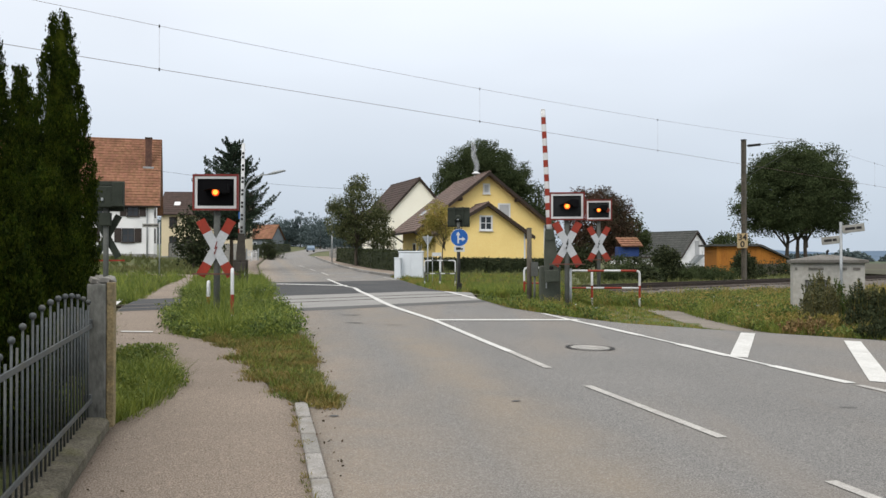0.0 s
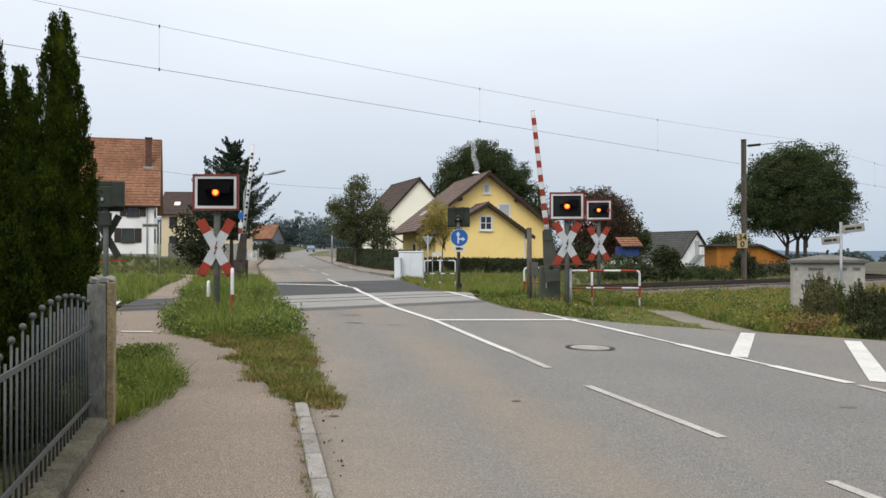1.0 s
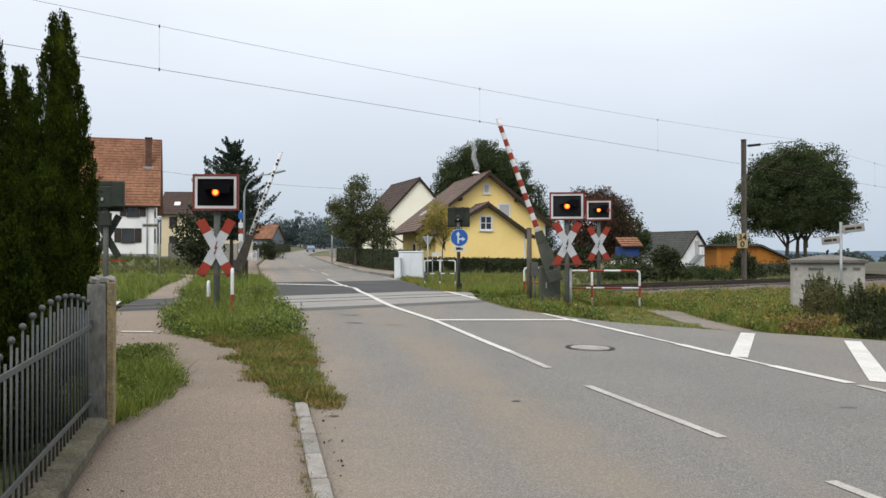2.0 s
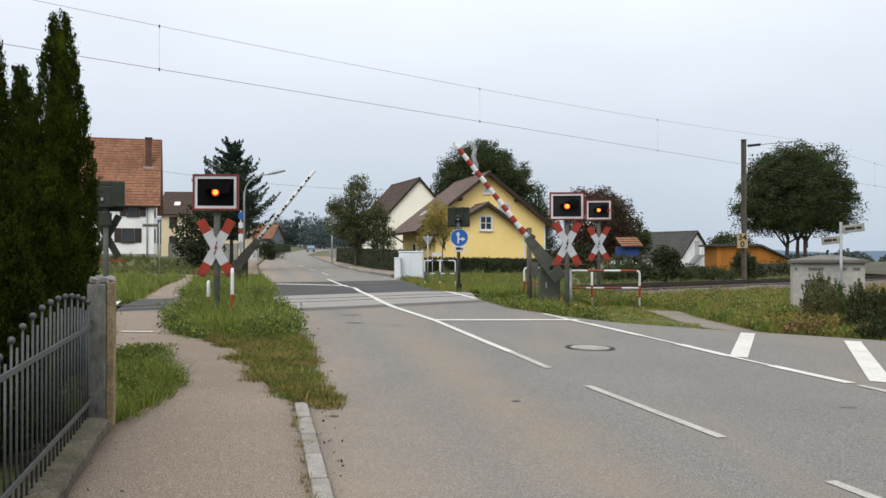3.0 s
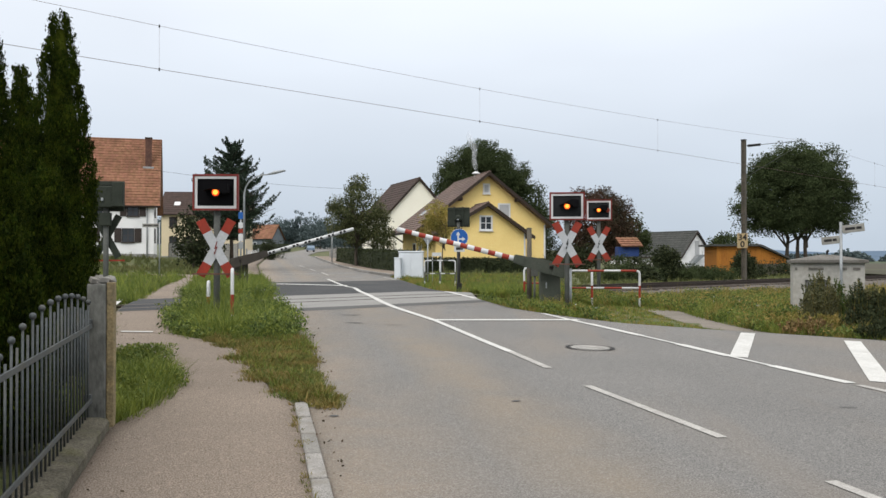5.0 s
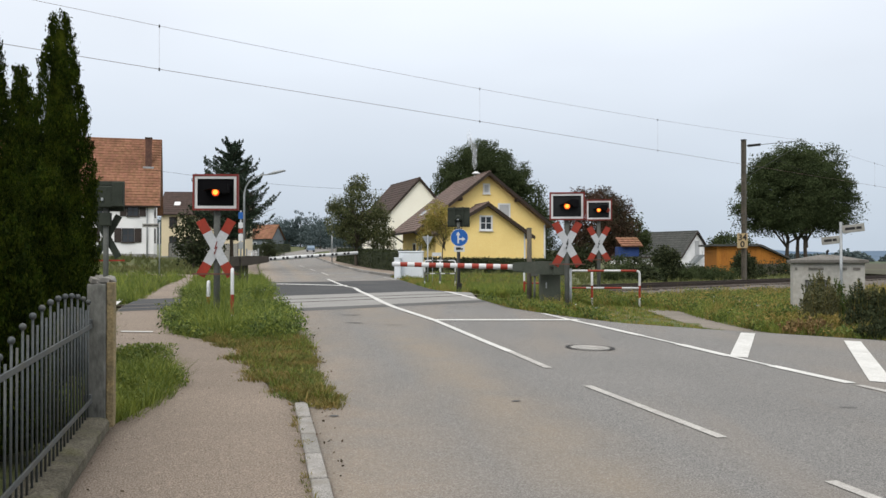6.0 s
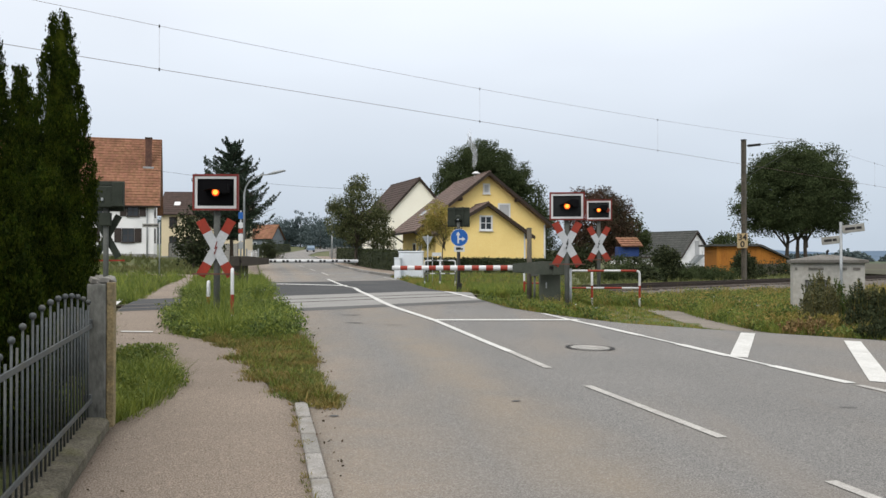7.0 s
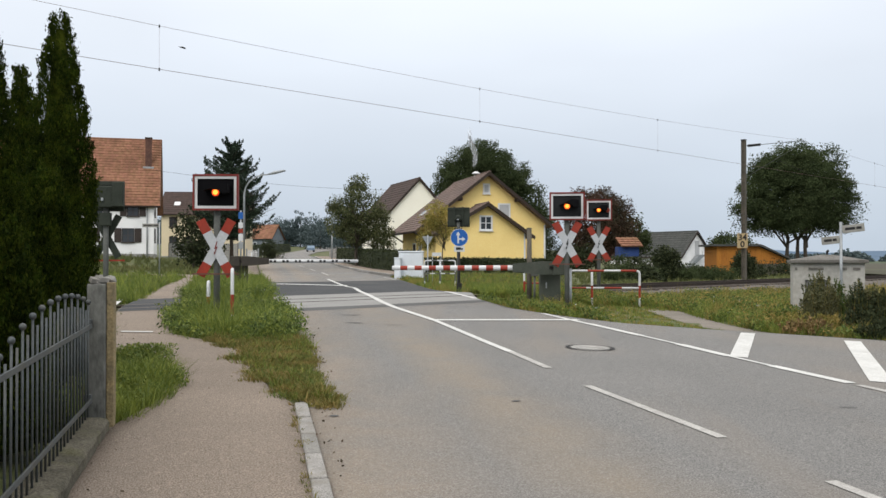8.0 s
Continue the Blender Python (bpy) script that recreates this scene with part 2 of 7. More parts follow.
def aggregate(material, pale, dark, scale):
    """Pale and dark stone chips showing in worn asphalt."""
    nt = material.node_tree
    N, K = nt.nodes, nt.links
    b = N["Principled BSDF"]
    col = b.inputs["Base Color"].links[0].from_socket
    geo = N.new("ShaderNodeNewGeometry")
    for k, tint, lo, hi in ((1.0, pale, 0.70, 0.82), (1.27, dark, 0.72, 0.84)):
        vo = N.new("ShaderNodeTexVoronoi")
        vo.inputs["Scale"].default_value = scale * k
        K.new(geo.outputs["Position"], vo.inputs["Vector"])
        sep = N.new("ShaderNodeSeparateColor")
        K.new(vo.outputs["Color"], sep.inputs[0])
        r = N.new("ShaderNodeMapRange")
        for key, x in zip(("From Min", "From Max", "To Min", "To Max"), (lo, hi, 0.0, 0.34)):
            r.inputs[key].default_value = x
        K.new(sep.outputs[0], r.inputs[0])
        x = N.new("ShaderNodeMix")
        x.data_type = "RGBA"
        K.new(r.outputs[0], x.inputs["Factor"])
        K.new(col, x.inputs["A"])
        x.inputs["B"].default_value = (*tint, 1)
        col = x.outputs["Result"]
    K.new(col, b.inputs["Base Color"])


aggregate(ASPHALT, (0.37, 0.36, 0.345), (0.085, 0.083, 0.08), 92.0)
aggregate(PATH, (0.36, 0.315, 0.27), (0.105, 0.085, 0.07), 110.0)

# ---- mesh helpers ----


def part(name, bm, material, parent=None, label="", m=None):
    """Links a bmesh as one mesh object, under a thing or a part."""
    me = bpy.data.meshes.new(name)
    bm.to_mesh(me)
    bm.free()
    for x in (material if isinstance(material, (list, tuple)) else [material]):
        me.materials.append(x)
    ob = new(name, me)
    if parent is not None:
        ob.parent = parent
    if m is not None:
        ob.matrix_basis = m
    if label:
        ob["label"] = label
    return ob


def empty(name, m, label="", category="", group="", kind=""):
    ob = new(name)
    ob.matrix_basis = m
    return tagged(ob, label, category, group, kind)


def B(*items):
    """A bmesh out of boxes (x0, y0, z0, x1, y1, z1), each slightly bevelled where a seventh number is given."""
    bm = bmesh.new()
    for it in items:
        add_box(bm, *it)
    return bm


def add_box(bm, x0, y0, z0, x1, y1, z1, bev=0.0, mi=0, m=None):
    geo = bmesh.ops.create_cube(bm, size=1.0)
    vs = geo["verts"]
    t = Matrix.Translation(((x0 + x1) / 2, (y0 + y1) / 2, (z0 + z1) / 2)) @ Matrix.Diagonal((x1 - x0, y1 - y0, z1 - z0, 1))
    bmesh.ops.transform(bm, matrix=(m @ t) if m is not None else t, verts=vs)
    faces = list({f for v in vs for f in v.link_faces})
    for f in faces:
        f.material_index = mi
    if bev:
        edges = list({e for v in vs for e in v.link_edges})
        bmesh.ops.bevel(bm, geom=edges, offset=bev, segments=2, affect="EDGES", profile=0.5, clamp_overlap=True, material=mi)


def add_tube(bm, pts, radii, sides=10, mi=0, caps=True):
    """A round bar along points, with one radius or one a point."""
    pts = [Vector(p) for p in pts]
    if not isinstance(radii, (list, tuple)):
        radii = [radii] * len(pts)
    rings = []
    up = None
    for i, p in enumerate(pts):
        d = (pts[min(i + 1, len(pts) - 1)] - pts[max(i - 1, 0)]).normalized()
        if up is None:
            up = d.orthogonal().normalized()
        a = (up - d * up.dot(d)).normalized()
        up = a
        b = d.cross(a)
        rings.append([bm.verts.new(p + (a * math.cos(2 * math.pi * k / sides) + b * math.sin(2 * math.pi * k / sides)) * radii[i]) for k in range(sides)])
    for i_seg, (r0, r1) in enumerate(zip(rings, rings[1:])):
        for k in range(sides):
            f = bm.faces.new((r0[k], r0[(k + 1) % sides], r1[(k + 1) % sides], r1[k]))
            f.smooth, f.material_index = sides > 6, (mi[min(i_seg, len(mi) - 1)] if isinstance(mi, (list, tuple)) else mi)
    if caps:
        for r, flip in ((rings[0], True), (rings[-1], False)):
            f = bm.faces.new(r[::-1] if flip else r)
            f.material_index = mi[0 if flip else -1] if isinstance(mi, (list, tuple)) else mi
    return bm


def tube(pts, radii, sides=10):
    return add_tube(bmesh.new(), pts, radii, sides)


def add_prism(bm, poly, z0, z1, axis="z", mi=0, m=None):
    """A polygon of 2D points drawn out along an axis."""
    def at(p, h):
        v = Vector((p[0], p[1], h)) if axis == "z" else Vector((p[0], h, p[1])) if axis == "y" else Vector((h, p[0], p[1]))
        return m @ v if m is not None else v
    a = [bm.verts.new(at(p, z0)) for p in poly]
    b = [bm.verts.new(at(p, z1)) for p in poly]
    fs = [bm.faces.new(a[::-1]), bm.faces.new(b)]
    n = len(poly)
    for i in range(n):
        fs.append(bm.faces.new((a[i], a[(i + 1) % n], b[(i + 1) % n], b[i])))
    for f in fs:
        f.material_index = mi
    bmesh.ops.recalc_face_normals(bm, faces=fs)
    return bm


def prism(poly, z0, z1, axis="z"):
    return add_prism(bmesh.new(), poly, z0, z1, axis)


def raw_mesh(name, co, loops, sizes, material, parent=None):
    """A mesh object straight from arrays of corners and faces."""
    me = bpy.data.meshes.new(name)
    me.vertices.add(len(co))
    me.vertices.foreach_set("co", np.asarray(co, np.float32).ravel())
    me.loops.add(len(loops))
    me.loops.foreach_set("vertex_index", np.asarray(loops, np.int32))
    sizes = np.asarray(sizes, np.int32)
    me.polygons.add(len(sizes))
    me.polygons.foreach_set("loop_start", np.concatenate(([0], np.cumsum(sizes)[:-1])).astype(np.int32))
    me.update(calc_edges=True)
    me.validate()
    me.materials.append(material)
    ob = new(name, me)
    if parent is not None:
        ob.parent = parent
    return ob


def smoothstep(a, b, x):
    t = np.clip((x - a) / (b - a), 0, 1)
    return t * t * (3 - 2 * t)


# ---- the lie of the land ----
TRACK_AT, TRACK_WAY = (-6.73, 20.8), (0.7026, 0.7116)


def off_track(x, y):
    """How far a place lies from the track's centre line, towards the camera."""
    return (x - TRACK_AT[0]) * TRACK_WAY[1] - (y - TRACK_AT[1]) * TRACK_WAY[0]


def along_track(x, y):
    return (x - TRACK_AT[0]) * TRACK_WAY[0] + (y - TRACK_AT[1]) * TRACK_WAY[1]


def land(x, y):
    """Height of roads and ground: a ramp up to the level crossing, then a slow rise on the village side."""
    x, y = np.asarray(x, float), np.asarray(y, float)
    s = off_track(x, y)
    near = 0.6 * np.clip((19.4 - s) / 17.4, -0.3, 1)
    d = np.clip(-s - 10, 0, 260)
    w = 1 - smoothstep(0.12, 0.30, x / np.maximum(y, 1))
    far = 0.6 + (0.0165 * d + 0.00004 * d * d) * w
    far = far + 0.5 * smoothstep(20, 26, -x) * smoothstep(52, 74, y) * (1 - smoothstep(90, 110, y))
    k = along_track(x, y)
    dip = 0.28 * smoothstep(11, 18, k) * np.exp(-(s / 11.0) ** 2)
    return np.where(s > 0, near, far) - dip


def on_track(k, s=0.0, z=0.0):
    """A place k metres along the track and s metres off it, z over the rails' foot."""
    return (TRACK_AT[0] + TRACK_WAY[0] * k + TRACK_WAY[1] * s, TRACK_AT[1] + TRACK_WAY[1] * k - TRACK_WAY[0] * s, 0.6 + z)


# ---- ground, roads, markings ----
def make_ground():
    def lines(lo, hi, dense_lo, dense_hi, step):
        a = list(np.arange(dense_lo, dense_hi + 1e-6, step))
        up, dn, st = a[-1], a[0], step
        hi_l, lo_l = [], []
        while up < hi:
            st *= 1.12
            up += st
            hi_l.append(min(up, hi))
        st = step
        while dn > lo:
            st *= 1.12
            dn -= st
            lo_l.append(max(dn, lo))
        return np.array(lo_l[::-1] + a + hi_l)
    xs, ys = lines(-3500, 3500, -24, 26, 0.5), lines(-3000, 4600, -2, 62, 0.5)
    gx, gy = np.meshgrid(xs, ys)
    gz = land(gx, gy)
    dist = np.hypot(gx, gy)
    rough = np.array([[noise.noise(Vector((x * 0.7, y * 0.7, 0))) for x in xs] for y in ys])
    gz = gz - 0.05 - 0.10 * smoothstep(60, 160, dist) + rough * 0.03 * (dist < 70)
    co = np.stack([gx, gy, gz], -1).reshape(-1, 3)
    ny, nx = gx.shape
    i = (np.arange(ny - 1)[:, None] * nx + np.arange(nx - 1)).ravel()
    faces = np.stack([i, i + 1, i + nx + 1, i + nx], 1)
    ob = raw_mesh("ground", co, faces.ravel(), np.full(len(faces), 4), SOIL)
    ob.data.polygons.foreach_set("use_smooth", np.ones(len(faces), bool))
    return tagged(ob, "flat meadow ground with short green and dry grass", "ground", kind="structure")


def edge_at(pts, y):
    """X of an edge, given as places in order of Y, at Y = y."""
    p = np.array(pts, float)
    return np.interp(y, p[:, 1], p[:, 0])


def sheet(name, left, right, ys, material, lift, label, category, cols=14, thick=0.12):
    """A paved surface between two edges, laid on the land, with a skirt."""
    ys = np.asarray(ys, float)
    a, b = edge_at(left, ys), edge_at(right, ys)
    u = np.linspace(0, 1, cols)
    X = a[:, None] + (b - a)[:, None] * u
    Y = np.repeat(ys[:, None], cols, 1)
    Z = land(X, Y) + lift
    top = np.stack([X, Y, Z], -1)
    n = len(ys)
    co = [top.reshape(-1, 3)]
    i = (np.arange(n - 1)[:, None] * cols + np.arange(cols - 1)).ravel()
    loops = [np.stack([i, i + 1, i + cols + 1, i + cols], 1)]
    base = n * cols
    for col, flip in ((0, True), (cols - 1, False)):
        low = top[:, col].copy()
        low[:, 2] -= thick
        co.append(low)
        k = np.arange(n - 1)
        t0, t1, l0, l1 = k * cols + col, (k + 1) * cols + col, base + k, base + k + 1
        loops.append(np.stack([t0, t1, l1, l0] if flip else [t0, l0, l1, t1], 1))
        base += n
    loops = np.concatenate(loops)
    ob = raw_mesh(name, np.concatenate(co), loops.ravel(), np.full(len(loops), 4), material)
    return tagged(ob, label, category, kind="structure")


ROAD_LEFT = [(12.4, -60), (5.4, -25), (1.36, -5), (-0.04, 2.0), (-0.79, 5.7), (-1.39, 8.75), (-1.52, 10.0), (-1.77, 11.86), (-2.29, 14.43), (-3.5, 19.74), (-5.3, 28), (-7.9, 41), (-9.8, 48.7),
             (-15.9, 78), (-23.1, 118), (-31.5, 177), (-40.9, 274), (-44, 340)]
ROAD_RIGHT = [(19.8, -60), (12.8, -25), (7.9, 1), (7.2, 7.4), (8.5, 11.0), (9.2, 14.6), (8.07, 16.46), (6.62, 17.2), (5.19, 17.83), (3.7, 18.75), (2.71, 20.1), (1.61, 22.2), (0.95, 25.5),
              (0.95, 30.6), (-0.6, 39.1), (-3.03, 51.5), (-5.46, 60.7), (-8.96, 77.9), (-15.66, 115.5), (-20.2, 141), (-24, 160), (-30, 215), (-32, 274), (-26, 340)]
PATH_LEFT = [(10.0, -60), (-0.5, -8), (-1.9, 2), (-2.38, 5.56), (-2.79, 7.64), (-2.74, 8.6), (-2.92, 9.48), (-3.8, 12.0), (-4.8, 12.7), (-5.5, 14.6), (-7.2, 20.26), (-8.6, 26), (-9.9, 31), (-11.5, 38), (-13.2, 46.8)]
PATH_RIGHT = [(12.3, -60), (1.9, -8), (-0.02, 1.9), (-0.77, 5.7), (-1.36, 8.7), (-1.56, 9.0), (-1.95, 9.9), (-2.25, 11.2), (-2.65, 12.6), (-3.0, 13.45), (-3.6, 13.8), (-4.3, 14.5), (-4.95, 16.2),
              (-5.1, 17.5), (-5.9, 20.5), (-7.5, 26.5), (-10.4, 38), (-12.85, 47.4)]


def ribbon(name, pts, width, material, lift=0.004, parent=None, kind="", label=""):
    """A thin strip of paint or joint along ground points."""
    pts = [Vector((p[0], p[1])) for p in pts]
    dense = [pts[0]]
    for a, b in zip(pts, pts[1:]):
        n = max(1, int((b - a).length / 0.5))
        dense += [a.lerp(b, (i + 1) / n) for i in range(n)]
    bm = bmesh.new()
    rows = []
    for i, p in enumerate(dense):
        d = (dense[min(i + 1, len(dense) - 1)] - dense[max(i - 1, 0)]).normalized()
        q = Vector((-d.y, d.x)) * width / 2
        rows.append([bm.verts.new((*(p + q * e), float(land(*(p + q * e))) + lift + 0.0004 * max(p.y, 0))) for e in (1, 0, -1)])
    for r, t in zip(rows, rows[1:]):
        for k in (0, 1):
            bm.faces.new((r[k], r[k + 1], t[k + 1], t[k]))
    bmesh.ops.recalc_face_normals(bm, faces=bm.faces[:])
    if sum(f.normal.z for f in bm.faces) < 0:
        bmesh.ops.reverse_faces(bm, faces=bm.faces[:])
    return part(name, bm, material, parent, label)


ground = make_ground()
YS_ROAD = np.concatenate([np.arange(-60, 14, 1.0), np.arange(14, 26, 0.25), np.arange(26, 60, 0.75), np.arange(60, 341, 4)])
road = sheet("road", ROAD_LEFT, ROAD_RIGHT, YS_ROAD, ASPHALT, 0.0, "grey worn asphalt road with patches and faded paint", "road", 30)
pavement = sheet("pavement", PATH_LEFT, PATH_RIGHT, np.arange(-60, 47.01, 0.5), PATH, 0.02, "reddish beige asphalt footpath beside the road", "footpath", 8)
lane = sheet("lane", [(-40, 45.5), (-40, 49.8)], [(-9.0, 45.5), (-9.9, 49.8)], np.arange(45.5, 50.0, 0.5), PATH, 0.035, "narrow beige lane behind the level crossing", "lane", 24)
far_pavement = sheet("far_pavement", [(-12.3, 50), (-18.6, 78), (-26, 118)], [(-10.1, 50), (-16.1, 78), (-23.3, 118)], np.arange(50, 118, 2.0), PATH, 0.08, "beige footpath along the village road", "footpath", 5)
right_pavement = sheet("right_pavement", [(-2.9, 51.8), (-5.3, 60.9), (-8.8, 78), (-15.5, 115.5), (-20, 141)], [(-0.9, 51.8), (-3.0, 60.9), (-6.4, 78), (-13, 115.5), (-17.5, 141)],
                       np.arange(51.8, 141, 1.5), PATH, 0.13, "grey footpath with a raised kerb along the hedge", "footpath", 5, 0.2)
FOOTWAY = [(5.55, 23.4), (5.57, 22.4), (5.6, 20.7), (5.65, 19.4), (5.9, 17.9), (6.3, 17.15)]
ribbon("trodden_path", FOOTWAY, 0.85, mat("footway_asphalt", (0.20, 0.175, 0.15), (0.15, 0.135, 0.115), 0.95, 1.5, 30, 0.3, 0.3, stain=(0.10, 0.095, 0.07), stain_scale=1.2, stain_amt=0.5), -0.045)["kind"] = "structure"
tagged(bpy.data.objects["trodden_path"], "narrow worn asphalt footway through the grass verge", "footpath")


ribbon("side_road", [(7.0, 13.6), (60, -10.5), (110, -33)], 6.6, ASPHALT, -0.008)["kind"] = "structure"
tagged(bpy.data.objects["side_road"], "grey asphalt side road joining from the fields", "road")


def markings():
    """Each line of paint on the road is a piece of the road."""
    # barrier line through the crossing, kinked where the old track panel was relaid
    ribbon("centre_line", [(-5.91, 46.3), (-4.6, 40.5), (-3.55, 36), (-2.9, 31.2), (-2.52, 29), (-2.19, 27.1), (-1.57, 23.1), (-1.12, 21.3), (-0.16, 18.2)], 0.15, PAINT, parent=road)
    ribbon("centre_line", [(-0.16, 18.2), (0.77, 14.31), (1.0, 13.4)], 0.12, PAINT, parent=road)
    ribbon("centre_line_worn", [(1.0, 13.4), (1.37, 11.79)], 0.11, PAINT_OLD, parent=road)
    for a, b in (((1.66, 10.4), (2.40, 7.78)), ((2.74, 6.42), (3.45, 3.9))):
        ribbon("dash", [a, b], 0.105, PAINT_OLD, parent=road)
    for a, b in (((-6.6, 52), (-7.7, 57.5)), ((-8.6, 61), (-9.9, 67)), ((-11, 72), (-12.4, 78))):
        ribbon("dash", [a, b], 0.13, PAINT_OLD, parent=road)
    ribbon("stop_line", [(-0.2, 18.3), (2.86, 19.15)], 0.26, PAINT, parent=road)
    ribbon("stop_line", [(-7.2, 38.9), (-4.15, 39.2)], 0.75, PAINT, parent=road)
    ribbon("edge_line", [(2.28, 20.6), (2.75, 18.9), (3.15, 17.6)], 0.12, PAINT, parent=road)
    ribbon("edge_line", [(2.95, 18.3), (3.55, 16.2)], 0.16, PAINT, parent=road)
    ribbon("edge_line", [(3.55, 16.2), (3.9, 14.95)], 0.08, PAINT, parent=road)
    ribbon("edge_line", [(3.9, 14.95), (4.28, 13.5)], 0.17, PAINT, parent=road)
    ribbon("edge_line", [(4.28, 13.5), (4.55, 12.55)], 0.08, PAINT, parent=road)
    ribbon("edge_line", [(4.55, 12.55), (5.0, 11.1)], 0.17, PAINT, parent=road)
    ribbon("edge_line", [(5.02, 10.95), (6.2, 7.4)], 0.12, PAINT_OLD, parent=road)
    ribbon("wait_bar", [(5.78, 17.15), (4.38, 13.42)], 0.26, PAINT, parent=road)
    ribbon("wait_bar", [(7.3, 16.15), (5.45, 11.25)], 0.28, PAINT, parent=road)
    ribbon("edge_line", [(0.05, 31.6), (0.45, 28.3), (0.9, 25.2)], 0.16, PAINT, parent=road)
    ribbon("edge_line", [(-3.3, 50.2), (-2.4, 46.5)], 0.14, PAINT_OLD, parent=road)
    ribbon("path_mark", [(-5.2, 14.62), (-4.7, 14.68)], 0.13, PAINT, 0.026, parent=pavement)
    ribbon("path_mark", [(-8.75, 24.7), (-7.45, 20.4)], 0.13, PAINT, 0.026, parent=pavement)
    for a, b in (((-11.7, 37.5), (-11.3, 37.9)), ((-11.15, 38.1), (-10.8, 38.45))):
        ribbon("path_mark", [a, b], 0.16, PAINT_OLD, 0.026, parent=pavement)
    for a, b in (((-9.6, 54), (-7.7, 54.6)), ((-7.3, 54.7), (-5.4, 55.2))):
        ribbon("dash", [a, b], 0.3, PAINT_OLD, parent=road)


def patch(name, s0, s1, k_left, k_right, material, lift, parent):
    """A strip across the road parallel to the track, cut to the road's edges."""
    bm = bmesh.new()
    rows = []
    for u in np.linspace(0, 1, 22):
        r = []
        for s in np.linspace(s0, s1, 10):
            k = k_left(s) + (k_right(s) - k_left(s)) * u
            x, y, _ = on_track(k, s)
            r.append(bm.verts.new((x, y, float(land(x, y)) + lift)))
        rows.append(r)
    for r, t in zip(rows, rows[1:]):
        for a in range(9):
            bm.faces.new((r[a], t[a], t[a + 1], r[a + 1]))
    bm.normal_update()
    if sum(f.normal.z for f in bm.faces) < 0:
        bmesh.ops.reverse_faces(bm, faces=bm.faces[:])
    return part(name, bm, material, parent)


def edge_k(pts, s):
    """Where an edge line crosses the line s metres off the track."""
    lo, hi = -20.0, 40.0
    for _ in range(50):
        k = (lo + hi) / 2
        x, y, _z = on_track(k, s)
        lo, hi = (k, hi) if x < edge_at(pts, y) else (lo, k)
    return k


